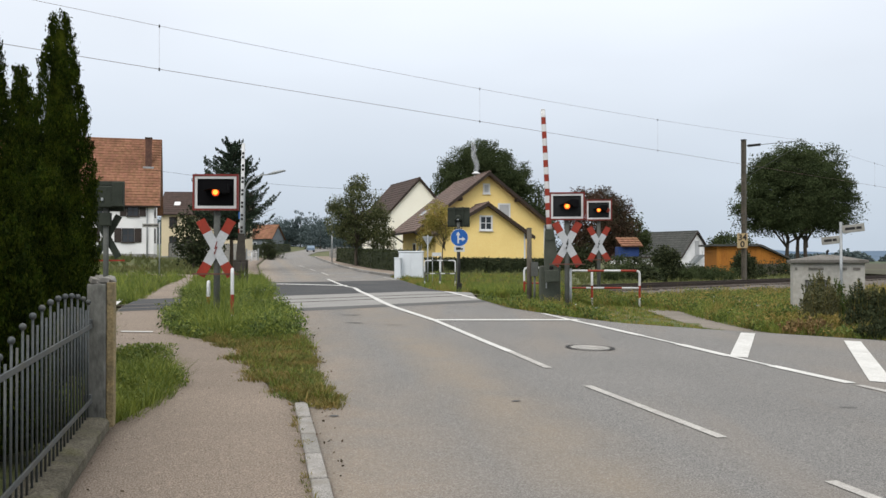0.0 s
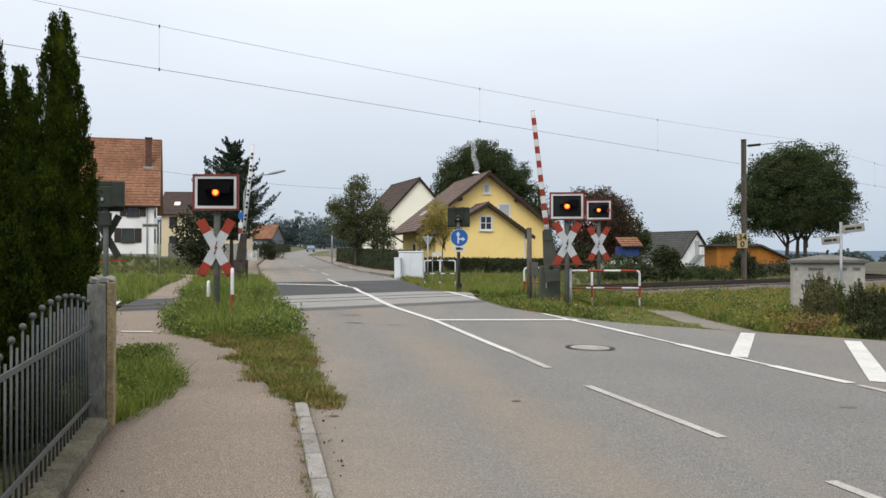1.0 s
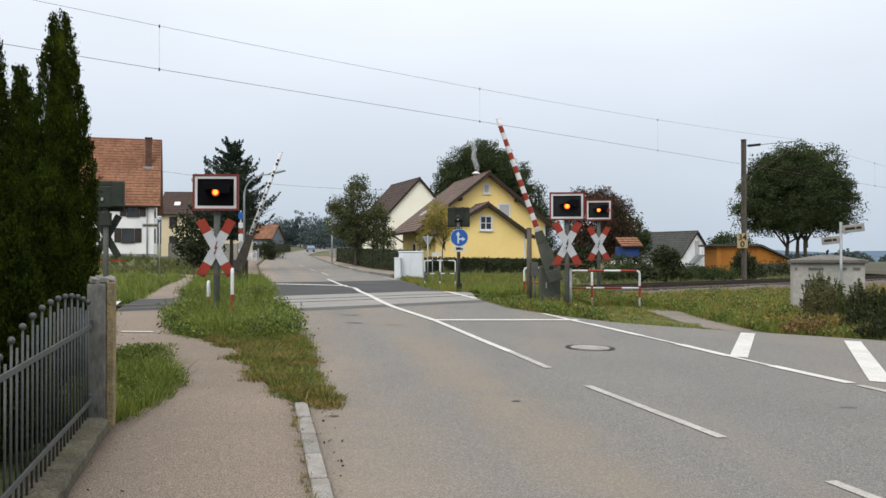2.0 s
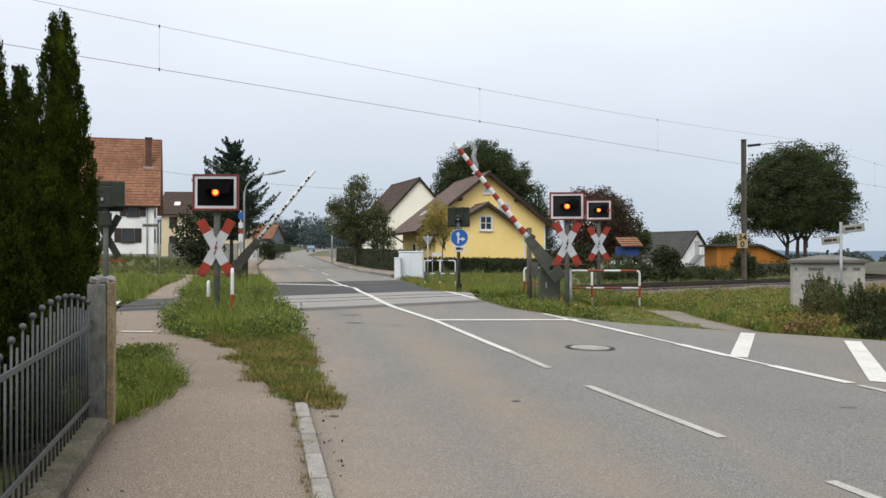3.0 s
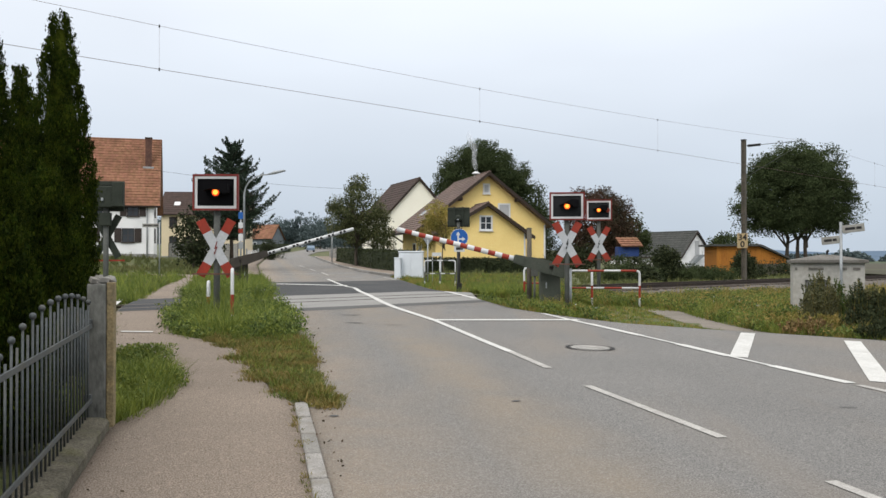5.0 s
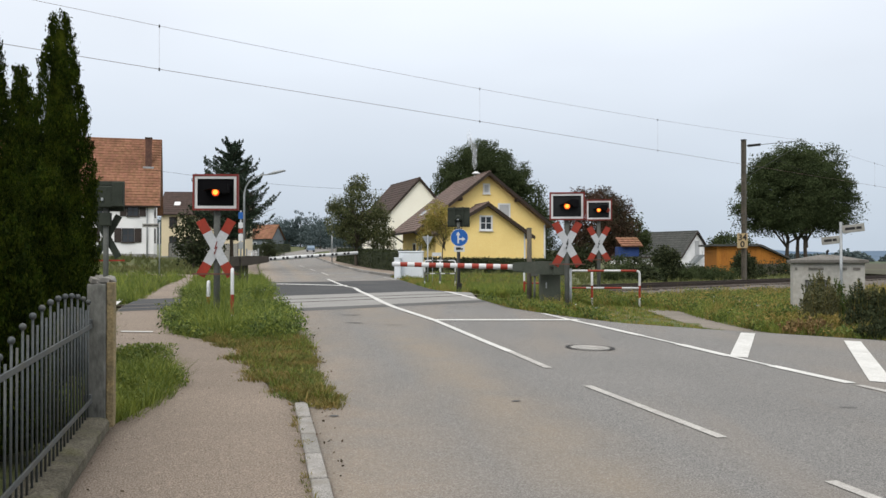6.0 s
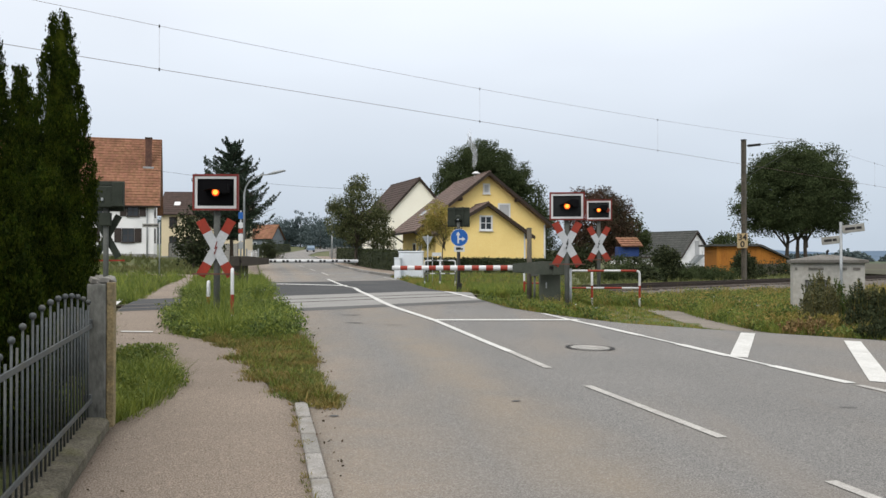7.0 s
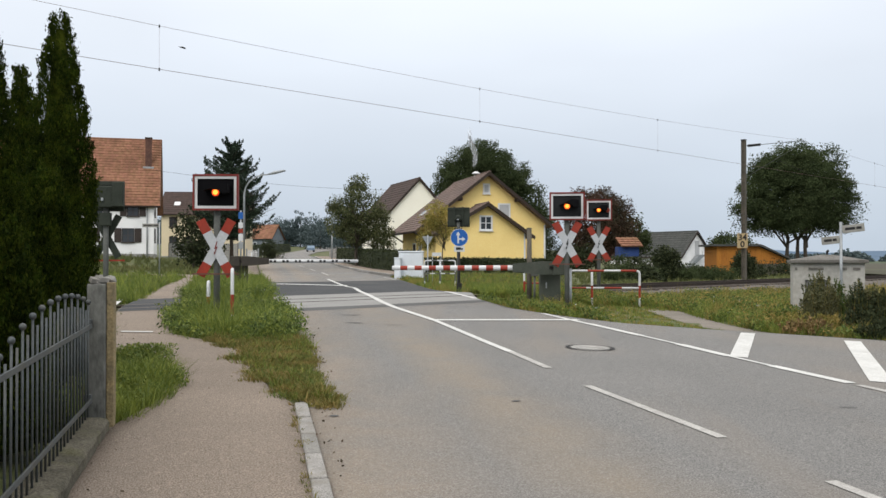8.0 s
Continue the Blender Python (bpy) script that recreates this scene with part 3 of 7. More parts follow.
def track():
    kl, kr = (lambda s: edge_k(ROAD_LEFT, s) + 0.02), (lambda s: edge_k(ROAD_RIGHT, s) - 0.02)
    patch("asphalt_patch", -3.0, -15.2, kl, kr, ASPHALT_DARK, 0.004, road)
    patch("slab_strip", -3.0, -0.79, kl, kr, SLAB, 0.004, road)
    patch("slab_strip", -0.70, 0.70, kl, kr, SLAB, 0.004, road)
    patch("slab_strip", 0.79, 2.7, kl, kr, SLAB, 0.004, road)
    patch("joint_strip", 2.7, 3.35, kl, kr, ASPHALT_JOINT, 0.004, road)
    patch("joint_strip", -0.79, -0.70, kl, kr, ASPHALT_JOINT, 0.004, road)
    patch("joint_strip", 0.70, 0.79, kl, kr, ASPHALT_JOINT, 0.004, road)
    pl, pr = (lambda s: edge_k(PATH_LEFT, s) + 0.02), (lambda s: edge_k(PATH_RIGHT, s) - 0.02)
    patch("asphalt_patch", -3.3, -0.80, pl, pr, ASPHALT_DARK, 0.026, pavement)
    patch("asphalt_patch", -0.62, 0.62, pl, pr, ASPHALT_DARK, 0.026, pavement)
    patch("asphalt_patch", 0.80, 1.8, pl, pr, ASPHALT_DARK, 0.026, pavement)
    thing = empty("railway_track", pose(0, 0, 0), "single railway track with steel rails on dark ballast", "railway track", kind="structure")
    for s in (-0.75, 0.75):
        bm = bmesh.new()
        for k0, k1, top in ((-90, -5.0, 0.10), (-5.0, 10.9, 0.012), (13.4, 260, 0.15)):
            a, b = Vector(on_track(k0, s, top)), Vector(on_track(k1, s, top))
            side = Vector((TRACK_WAY[1], -TRACK_WAY[0], 0))
            prof = ((-0.036, 0), (0.036, 0), (0.036, -0.03), (0.01, -0.05), (0.01, -0.12), (0.07, -0.14), (-0.07, -0.14), (-0.01, -0.12), (-0.01, -0.05), (-0.036, -0.03))
            ra = [bm.verts.new(a + side * p + Vector((0, 0, q))) for p, q in prof]
            rb = [bm.verts.new(b + side * p + Vector((0, 0, q))) for p, q in prof]
            for i in range(len(prof)):
                bm.faces.new((ra[i], ra[(i + 1) % 10], rb[(i + 1) % 10], rb[i]))
        bmesh.ops.recalc_face_normals(bm, faces=bm.faces[:])
        part("rail", bm, RAIL, thing)
    bm = bmesh.new()
    for k0, k1 in ((-90, -5.0), (13.2, 260)):
        side = Vector((TRACK_WAY[1], -TRACK_WAY[0], 0))
        n = int((k1 - k0) / 1.0)
        rows = []
        for i in range(n + 1):
            k = k0 + (k1 - k0) * i / n
            c = Vector(on_track(k, 0, 0))
            rows.append([bm.verts.new(c + side * p + Vector((0, 0, q + random.uniform(-0.03, 0.03)))) for p, q in
                         ((-2.6, -0.42), (-1.7, -0.06), (-0.8, -0.02), (0, -0.03), (0.8, -0.02), (1.7, -0.06), (2.6, -0.42))])
        for r, t in zip(rows, rows[1:]):
            for a in range(6):
                bm.faces.new((r[a], t[a], t[a + 1], r[a + 1]))
    bm.normal_update()
    if sum(f.normal.z for f in bm.faces) < 0:
        bmesh.ops.reverse_faces(bm, faces=bm.faces[:])
    part("ballast_bed", bm, BALLAST, thing)
    turn = math.degrees(math.atan2(TRACK_WAY[1], TRACK_WAY[0]))
    me = None
    for i in range(150):
        k = 13.6 + i * 0.62
        x, y, z = on_track(k, 0, 0)
        if me is None:
            sl = part("sleeper", B((-0.13, -1.25, -0.16, 0.13, 1.25, 0.02, 0.015)), SLEEPER, thing, m=pose(x, y, z, 0, 0, turn))
            me = sl.data
        else:
            sl = new("sleeper", me)
            sl.parent, sl.matrix_basis = thing, pose(x, y, z, 0, 0, turn)


markings()
track()


def kerb():
    """Granite kerb stones at the foot of the path."""
    k = tagged(empty("kerb", pose(0, 0, 0)), "pale granite kerb stones between footpath and road", "kerb", kind="structure")
    a, b = Vector((1.33, -4.75)), Vector((-1.37, 8.75))
    n = 20
    step = (b - a) / n
    turn = math.degrees(math.atan2(step.y, step.x))
    for i in range(n):
        c = a + step * (i + 0.5)
        z = float(land(c.x, c.y))
        L = step.length
        slope = math.degrees(math.atan2(float(land(*(c + step / 2))) - float(land(*(c - step / 2))), L))
        part("kerb_stone", B((-L / 2 + 0.014, -0.062, -0.2, L / 2 - 0.014, 0.062, 0.04, 0.012)), KERB, k,
             m=pose(c.x + random.uniform(-.006, .006), c.y, z + random.uniform(-0.004, 0.006), random.uniform(-1, 1), -slope, turn + random.uniform(-0.6, 0.6)))
    k2 = tagged(empty("kerb", pose(0, 0, 0)), "grey kerb edging of the far footpath by the hedge", "kerb", kind="structure")
    pts = [(-2.95, 51.8), (-5.38, 60.8), (-8.9, 78), (-15.6, 115.5), (-20.1, 141)]
    for y in np.arange(51.8, 138, 3.0):
        p, q = Vector((edge_at(pts, y), y)), Vector((edge_at(pts, y + 2.97), y + 2.97))
        d = (q - p)
        c = (p + q) / 2
        part("kerb_stone", B((-d.length / 2, -0.09, -0.2, d.length / 2, 0.09, 0.15, 0.015)), KERB, k2,
             m=pose(c.x, c.y, float(land(c.x, c.y)), 0, -math.degrees(math.atan2(float(land(*q)) - float(land(*p)), d.length)), math.degrees(math.atan2(d.y, d.x))))


kerb()


def manhole():
    x, y = 2.3, 14.15
    z = float(land(x, y))
    t = tagged(empty("manhole_cover", pose(x, y, z + 0.004)), "round cast iron manhole cover set in the asphalt", "manhole cover")
    bm = bmesh.new()
    add_tube(bm, [(0, 0, -0.02), (0, 0, 0.008)], 0.30, 32)
    add_tube(bm, [(0, 0, 0.008), (0, 0, 0.014)], 0.24, 32)
    part("lid", bm, CONCRETE, t)
    bm = bmesh.new()
    for r0, r1 in ((0.33, 0.385), ):
        a = [bm.verts.new((r0 * math.cos(i * math.pi / 18), r0 * math.sin(i * math.pi / 18), 0.012)) for i in range(36)]
        b = [bm.verts.new((r1 * math.cos(i * math.pi / 18), r1 * math.sin(i * math.pi / 18), 0.010)) for i in range(36)]
        for i in range(36):
            bm.faces.new((a[i], b[i], b[(i + 1) % 36], a[(i + 1) % 36]))
    part("ring", bm, DARK, t, "dark cast iron ring")
    t.rotation_euler = (math.atan(float(land(x, y + 0.5) - land(x, y - 0.5))), -math.atan(float(land(x + 0.5, y) - land(x - 0.5, y))), 0)


manhole()


# ---- overhead line ----
COPPER = mat("wire_copper", (0.15, 0.10, 0.085), (0.12, 0.085, 0.075), 0.6, 4, 20, 0.1, 0)


def overhead():
    def wire(name, pts, r, label):
        tagged(part(name, tube(pts, r, 5), COPPER), label, "wire")
    ks = np.linspace(-60, 140, 41)
    mast_ks = (-29.0, 35.6, 101.0)

    def sag(k):
        # messenger wire height over the contact wire
        for a, b in zip((-97.0,) + mast_ks, mast_ks + (167.0,)):
            if a <= k <= b:
                u = (k - a) / (b - a)
                return 1.72 - 4 * 0.72 * u * (1 - u)
        return 1.7
    wire("contact_wire", [on_track(k, 0, 5.5) for k in ks], 0.0062, "thin copper contact wire strung over the track")
    wire("messenger_wire", [on_track(k, 0, 5.5 + sag(k)) for k in np.linspace(-60, 140, 161)], 0.0045, "thin catenary wire sagging above the contact wire")
    for k in (-21.9, -10.9, 0.2, 11.25, 21.9, 46, 57, 68, 79, 90):
        t = part("dropper", tube([on_track(k, 0, 5.5), on_track(k, 0, 5.5 + sag(k))], 0.0028, 4), COPPER)
        for z in (5.5, 5.5 + sag(k)):
            bm = bmesh.new()
            x, y, zz = on_track(k, 0, z)
            add_box(bm, x - 0.014, y - 0.014, zz - 0.04, x + 0.014, y + 0.014, zz + 0.03)
            part("clamp", bm, DARK, t)
        tagged(t, "thin vertical dropper wire between the two overhead wires", "dropper wire", "droppers of the overhead line")
    # mast with its bracket arm
    mx, my, mz = on_track(35.3, -2.94, 0)
    m = tagged(empty("catenary_mast", pose(mx, my, mz - 0.2, 0, 0, math.degrees(math.atan2(TRACK_WAY[1], TRACK_WAY[0])))), "weathered brown-grey catenary mast with a bracket arm beside the track", "mast")
    bm = bmesh.new()
    add_box(bm, -0.085, -0.11, 0, 0.085, -0.085, 7.65)
    add_box(bm, -0.085, 0.085, 0, 0.085, 0.11, 7.65)
    add_box(bm, -0.015, -0.085, 0, 0.015, 0.085, 7.65)
    for i in range(13):
        add_box(bm, -0.08, -0.085, 0.4 + i * 0.56, 0.08, 0.085, 0.46 + i * 0.56)
    part("column", bm, mat("mast_steel", (0.105, 0.090, 0.070), (0.075, 0.068, 0.056), 0.8, 1.2, 25, 0.3, 0.15), m, "weathered brown-grey steel column")
    part("foundation", B((-0.4, -0.4, -0.3, 0.4, 0.4, 0.25, 0.03)), CONCRETE, m)
    part("cap", B((-0.11, -0.13, 7.65, 0.11, 0.13, 7.7, 0.01)), DARK, m)
    part("bracket_arm", tube([(0, -0.15, 7.35), (0.6, -3.0, 7.42)], 0.016, 8), GREY_POST, m)
    part("insulator", tube([(0.05, -0.2, 7.35), (0.17, -0.85, 7.37)], 0.07, 10), DARK, m, "brown ribbed insulator")
    part("stay_tube", tube([(0, -0.15, 5.7), (0.6, -3.0, 7.35)], 0.012, 6), GREY_POST, m)
    part("steady_arm", tube([(0.35, -1.7, 6.5), (0.7, -3.1, 5.75)], 0.008, 6), DARK, m)
    # kilometre board
    kb = tagged(empty("kilometre_board", pose(mx, my, mz, 0, 0, -22)), "yellowed kilometre board with black figures on the mast", "sign board")
    part("plate", B((-0.33, -0.26, 1.72, 0.20, -0.22, 2.50, 0.01)), mat("board_yellowed", (0.37, 0.28, 0.15), (0.31, 0.235, 0.125), 0.6, 3, 30, 0.15, 0.05), kb)
    for txt, z, sz in (("34", 2.14, 0.44), ("0", 1.78, 0.44)):
        cu = bpy.data.curves.new("figure", "FONT")
        cu.body, cu.size, cu.align_x, cu.extrude, cu.offset = txt, sz, "CENTER", 0.002, 0.012
        o = new("figure", cu)
        dg = bpy.context.evaluated_depsgraph_get()
        me = bpy.data.meshes.new_from_object(o.evaluated_get(dg))
        bpy.data.objects.remove(o)
        o = new("figure", me)
        me.materials.clear()
        me.materials.append(DARK)
        o.parent = kb
        o.matrix_basis = pose(-0.065, -0.264, z, 90, 0, 0)
    # further masts down the line
    for k in (101.0,):
        x, y, z = on_track(k, -3.3, 0)
        copy_thing(m, pose(x, y, z - 0.2, 0, 0, math.degrees(math.atan2(TRACK_WAY[1], TRACK_WAY[0]))))


overhead()
tagged(part("power_cable", tube([(-26.0 + 21 * u, 80 + 12 * u, 9.75 - 0.9 * u - 1.6 * u * (1 - u)) for u in np.linspace(0, 1, 16)], 0.011, 5), DARK), "thin dark power cable strung between the village houses", "cable")


# ---- level crossing equipment ----
def lightning(m, parent, material):
    bm = prism([(0.018, 0.125), (0.034, 0.125), (0.004, 0.012), (0.040, 0.030), (-0.012, -0.085), (0.004, -0.085), (-0.026, -0.125), (-0.036, -0.075), (-0.024, -0.082), (0.012, -0.005), (-0.026, -0.022)], -0.004, 0.004, "y")
    part("flash_symbol", bm, material, parent, "narrow flash symbol", m)


def cross_arm(sgn, parent, back=False):
    """One arm of the saint Andrew's cross, red ends and white middle."""
    a = math.atan2(0.53, 0.295)
    L, w = 0.60, 0.088
    bm = bmesh.new()
    rot = Matrix.Rotation(-(math.pi / 2 - a) * sgn, 4, "Y")
    y0 = -0.02 if sgn > 0 else 0.006
    for z0, z1, mi in ((-L, -0.335, 1), (-0.335, 0.335, 0), (0.335, L, 1)):
        add_box(bm, -w, y0, z0, w, y0 + 0.014, z1, 0, 2 if back else mi, rot)
    # the white is toned grey-blue for the shade on the cross's front
    part("cross_arm", bm, [mat("cross_white_shaded", (0.43, 0.445, 0.47), (0.36, 0.375, 0.395), 0.55, 3, 30, 0.12, 0.05), RED_PAINT, GREEN_DARK], parent)


def crossing_signal(x, y, z, turn, lamp="red", h_box=2.55, h_cross=1.62, box_dx=0.0, scale=1.0, hood=True, cross=True, screen_mat=BLACK, flash=DARK):
    """A light signal with a framed screen over a saint Andrew's cross, on a post."""
    t = tagged(empty("crossing_signal", pose(x, y, z, 0, 0, turn)), "crossing light signal with framed black screen over a red-white cross" if cross else
               "level crossing light signal with green housing on a post", "crossing signal", "level crossing signals")
    part("post", tube([(0, 0.10, -0.4), (0, 0.10, h_box + 0.2)], 0.06, 12), GREY_POST, t)
    W, H = 0.425 * scale, 0.34 * scale
    b = h_box
    fr = bmesh.new()
    for x0, z0, x1, z1 in ((-W, -H, W, -H + 0.035), (-W, H - 0.035, W, H), (-W, -H + 0.035, -W + 0.035, H - 0.035), (W - 0.035, -H + 0.035, W, H - 0.035)):
        add_box(fr, x0 + box_dx, -0.06, z0 + b, x1 + box_dx, 0.03, z1 + b)
    screen = part("screen", B((-W + 0.03 + box_dx, -0.02, -H + 0.03 + b, W - 0.03 + box_dx, 0.02, H - 0.03 + b)), screen_mat, t, "matt black backing screen")
    part("red_rim", fr, SCREEN_RED, screen, "dark red rim")
    wf = bmesh.new()
    a, c = 0.037, 0.085
    for x0, z0, x1, z1 in ((-W + a, -H + a, W - a, -H + c), (-W + a, H - c, W - a, H - a), (-W + a, -H + c, -W + c, H - c), (W - c, -H + c, W - a, H - c)):
        add_box(wf, x0 + box_dx, -0.045, z0 + b, x1 + box_dx, -0.021, z1 + b)
    part("white_border", wf, WHITE_PAINT, screen, "white border")
    body = B((-W * 0.62 + box_dx, 0.022, b - H * 0.75, W * 0.62 + box_dx, 0.32, b + H * 0.75, 0.03))
    part("housing", body, GREEN_BOX, t, "dark green lamp housing")
    # lens and hood
    lz = b
    lens = part("lens_ring", tube([(box_dx, -0.03, lz), (box_dx, -0.06, lz)], 0.088 * scale, 24), DARK, t)
    part("lens", tube([(box_dx, -0.062, lz), (box_dx, -0.072, lz)], [0.07 * scale, 0.055 * scale], 24), LAMP_AMBER if lamp == "amber" else LAMP_RED, lens, "lit red signal lens")
    part("lamp_core", tube([(box_dx, -0.073, lz), (box_dx, -0.078, lz)], [0.048 * scale, 0.04 * scale], 18), LAMP_CORE, lens, "bright lamp centre")
    if hood:
        hd = bmesh.new()
        sc = scale
        add_prism(hd, [(-0.19 * sc, 0.015), (-0.06 * sc, 0.075 * sc), (0.10 * sc, 0.15 * sc), (0.27 * sc, 0.14 * sc), (0.27 * sc, -0.02), (0.17 * sc, -0.045 * sc), (0.10 * sc, 0.03 * sc), (-0.05 * sc, 0.055 * sc)],
                  -0.30, -0.022, "y", m=Matrix.Translation((box_dx, 0, lz)))
        part("hood", hd, BLACK_DEEP, lens, "black lamp hood")
    if cross:
        cm = pose(0, 0.0, h_cross)
        cr = empty("cross", cm)
        cr.parent = t
        cross_arm(1, cr)
        cross_arm(-1, cr)
        lightning(pose(0, -0.028, 0), cr, flash)
        part("base_bar", B((-0.43, -0.045, h_cross - 0.50, 0.43, -0.025, h_cross - 0.475)), mat("rusty_bar", (0.13, 0.06, 0.045), (0.10, 0.05, 0.04), 0.8, 5, 40, 0.2, 0.2), t, "thin rusty mounting bar")
        part("cross_clamp", B((-0.10, 0.008, h_cross - 0.12, 0.10, 0.05, h_cross + 0.12, 0.005)), STEEL, t)
    return t


def rear_signal(x, y, z, turn, h_box, h_cross, cross=True):
    """The far side's signal, seen from behind: green housing, unpainted back of the cross."""
    t = tagged(empty("crossing_signal", pose(x, y, z, 0, 0, turn)), "back of a level crossing signal, dark green housing on a post", "crossing signal", "level crossing signals")
    part("post", tube([(0, -0.02, -0.4), (0, -0.02, h_box)], 0.065, 12), GREY_POST, t)
    part("screen", B((-0.43, 0.05, h_box - 0.38, 0.43, 0.09, h_box + 0.38, 0.01)), GREEN_DARK, t, "green back of the screen")
    if cross:
        hs = part("housing", B((-0.16, -0.22, h_box - 0.30, 0.22, 0.05, h_box + 0.24, 0.03)), GREEN_DARK, t, "green lamp housing")
        part("housing_lid", B((0.20, -0.26, h_box - 0.28, 0.47, -0.08, h_box + 0.34, 0.02)), GREEN_DARK, hs)
        part("latch", B((-0.06, -0.26, h_box - 0.14, 0.0, -0.22, h_box - 0.06, 0.01)), STEEL, hs, "bright latch")
    else:
        hs = part("housing", tube([(0, 0.05, h_box - 0.06), (0, -0.12, h_box - 0.06), (0, -0.2, h_box - 0.08)], [0.15, 0.13, 0.09], 14), GREEN_DARK, t, "round green lamp housing")
        part("latch", B((-0.035, -0.225, h_box - 0.13, 0.035, -0.2, h_box - 0.08, 0.008)), STEEL, hs, "bright latch")
        for x in (-0.19, 0.13):
            part("bracket", B((x, -0.01, h_box - 0.37, x + 0.06, 0.049, h_box + 0.40, 0.008)), GREEN_DARK, t)
    for z in (-0.3, 0.3):
        part("stiffener", B((-0.42, 0.015, h_box + z - 0.02, 0.42, 0.049, h_box + z + 0.02)), GREEN_DARK, t)
    part("cable_box", B((-0.15, -0.16, h_box - 0.75, 0.15, -0.02, h_box - 0.42, 0.02)), GREEN_DARK, t)
    if cross:
        cr = empty("cross", pose(0, 0.06, h_cross))
        cr.parent = t
        cross_arm(1, cr, True)
        cross_arm(-1, cr, True)
        part("base_bar", B((-0.44, 0.03, h_cross - 0.62, 0.44, 0.06, h_cross - 0.58)), RED_PAINT, t, "rust-red mounting bar")
    return t


def gz(x, y):
    return float(land(x, y))


crossing_signal(-4.27, 17.0, gz(-4.27, 17.0), 3, "red", 2.42, 1.375, screen_mat=BLACK_DEEP, flash=SCREEN_RED)
crossing_signal(3.02, 22.0, gz(3.02, 22.0), -6, "amber", 2.52, 1.60)
third = crossing_signal(4.86, 28.2, gz(4.86, 28.2), -8, "amber", 2.74, 1.68, scale=0.95)
part("side_lamp", tube([(0.27, -0.03, 2.73), (0.27, -0.08, 2.73)], 0.07, 16), RED_PAINT, third, "unlit red side lamp")
rear_signal(-8.42, 22.6, gz(-8.42, 22.6), 4, 2.67, 1.66)
rear_signal(0.60, 35, gz(0.68, 35), -6, 2.90, 0.0, cross=False)


def barrier_machine(name_label, x, y, z, turn, side, paint=GREEN_BOX):
    """The drive housing that carries the boom; side: -1 boom to the left, 1 to the right."""
    t = tagged(empty("barrier_machine", pose(x, y, z, 0, 0, turn)), name_label, "barrier machine", "barrier machines")
    body = bmesh.new()
    add_box(body, -0.26, 0.12, -0.3, 0.26, 0.62, 1.02, 0.03)
    part("drive_housing", body, paint, t)
    part("door", B((-0.21, 0.105, 0.12, 0.21, 0.12, 0.9, 0.006)), paint, t)
    part("plinth", B((-0.32, 0.06, -0.4, 0.32, 0.68, 0.06, 0.02)), CONCRETE, t, "concrete plinth")
    part("handle", B((0.12 * side, 0.085, 0.45, 0.12 * side + 0.03, 0.105, 0.6)), STEEL, t)
    part("axle", tube([(0, -0.2, 0.97), (0, 0.35, 0.97)], 0.055, 14), DARK, t, "dark steel axle")
    return t


def boom(parent, side, length, spotted=False):
    """The boom with its clamp arm and counterweight; it lies along +-X from its axle."""
    s = side
    arm_mat = ARM_DARK if spotted else GREEN_BOX
    arm = bmesh.new()
    add_prism(arm, [(s * -0.24, -0.17), (s * -0.24, 0.17), (s * 0.25, 0.17), (s * 0.95, 0.11), (s * 0.95, -0.11), (s * 0.25, -0.17)], -0.14, -0.02, "y")
    bmesh.ops.recalc_face_normals(arm, faces=arm.faces[:])
    e = part("boom", arm, arm_mat, parent, "boom with dark green clamp arm", pose(0, -0.06, 0.97))
    part("counterweight", B((min(s * -0.36, s * -0.05), -0.22, -0.18, max(s * -0.36, s * -0.05), -0.145, 0.18, 0.02)), arm_mat, e, "dark green counterweight")
    x0 = 0.92
    if not spotted:
        n = 17
        xs = [s * (x0 + i * (length - x0) / n) for i in range(n + 1)]
        pole = add_tube(bmesh.new(), [(x, -0.08, 0) for x in xs], [0.068 - 0.0006 * i for i in range(n + 1)], 16, [i % 2 for i in range(n)])
        part("pole", pole, [WHITE_PAINT, RED_PAINT], e, "round red and white banded pole")
    else:
        part("pole", tube([(s * (x0 - 0.2), -0.08, 0), (s * length, -0.08, 0)], [0.07, 0.058], 14), WHITE_PAINT, e, "white pole with paired dark marks")
        for i in range(7):
            for d in (0.0, 0.14):
                xx = s * (1.05 + i * 0.44 + d)
                part("mark", tube([(xx - 0.042, -0.108, 0), (xx + 0.042, -0.108, 0)], 0.05 - 0.001 * i, 12), DARK, e, "dark mark")
    part("end_cap", tube([(s * length, -0.08, 0), (s * (length + 0.03), -0.08, 0)], [0.06, 0.045], 14), WHITE_PAINT, e)
    part("clamp_plate", B((min(s * 0.70, s * 0.98), -0.16, -0.10, max(s * 0.70, s * 0.98), -0.142, 0.10, 0.004)), arm_mat, e)
    return e


near_machine = barrier_machine("dark green barrier machine with red and white boom", 2.74, 23.0, gz(2.74, 23.0), -2, -1)
near_machine.location.z = 0.50
near_boom = boom(near_machine, -1, 4.0)
far_machine = barrier_machine("dark green barrier machine with a white boom beyond the track", -7.2, 32.2, gz(-7.2, 32.2), 13, 1, ARM_DARK)
far_machine.location.z = 0.67
far_boom = boom(far_machine, 1, 4.15, True)


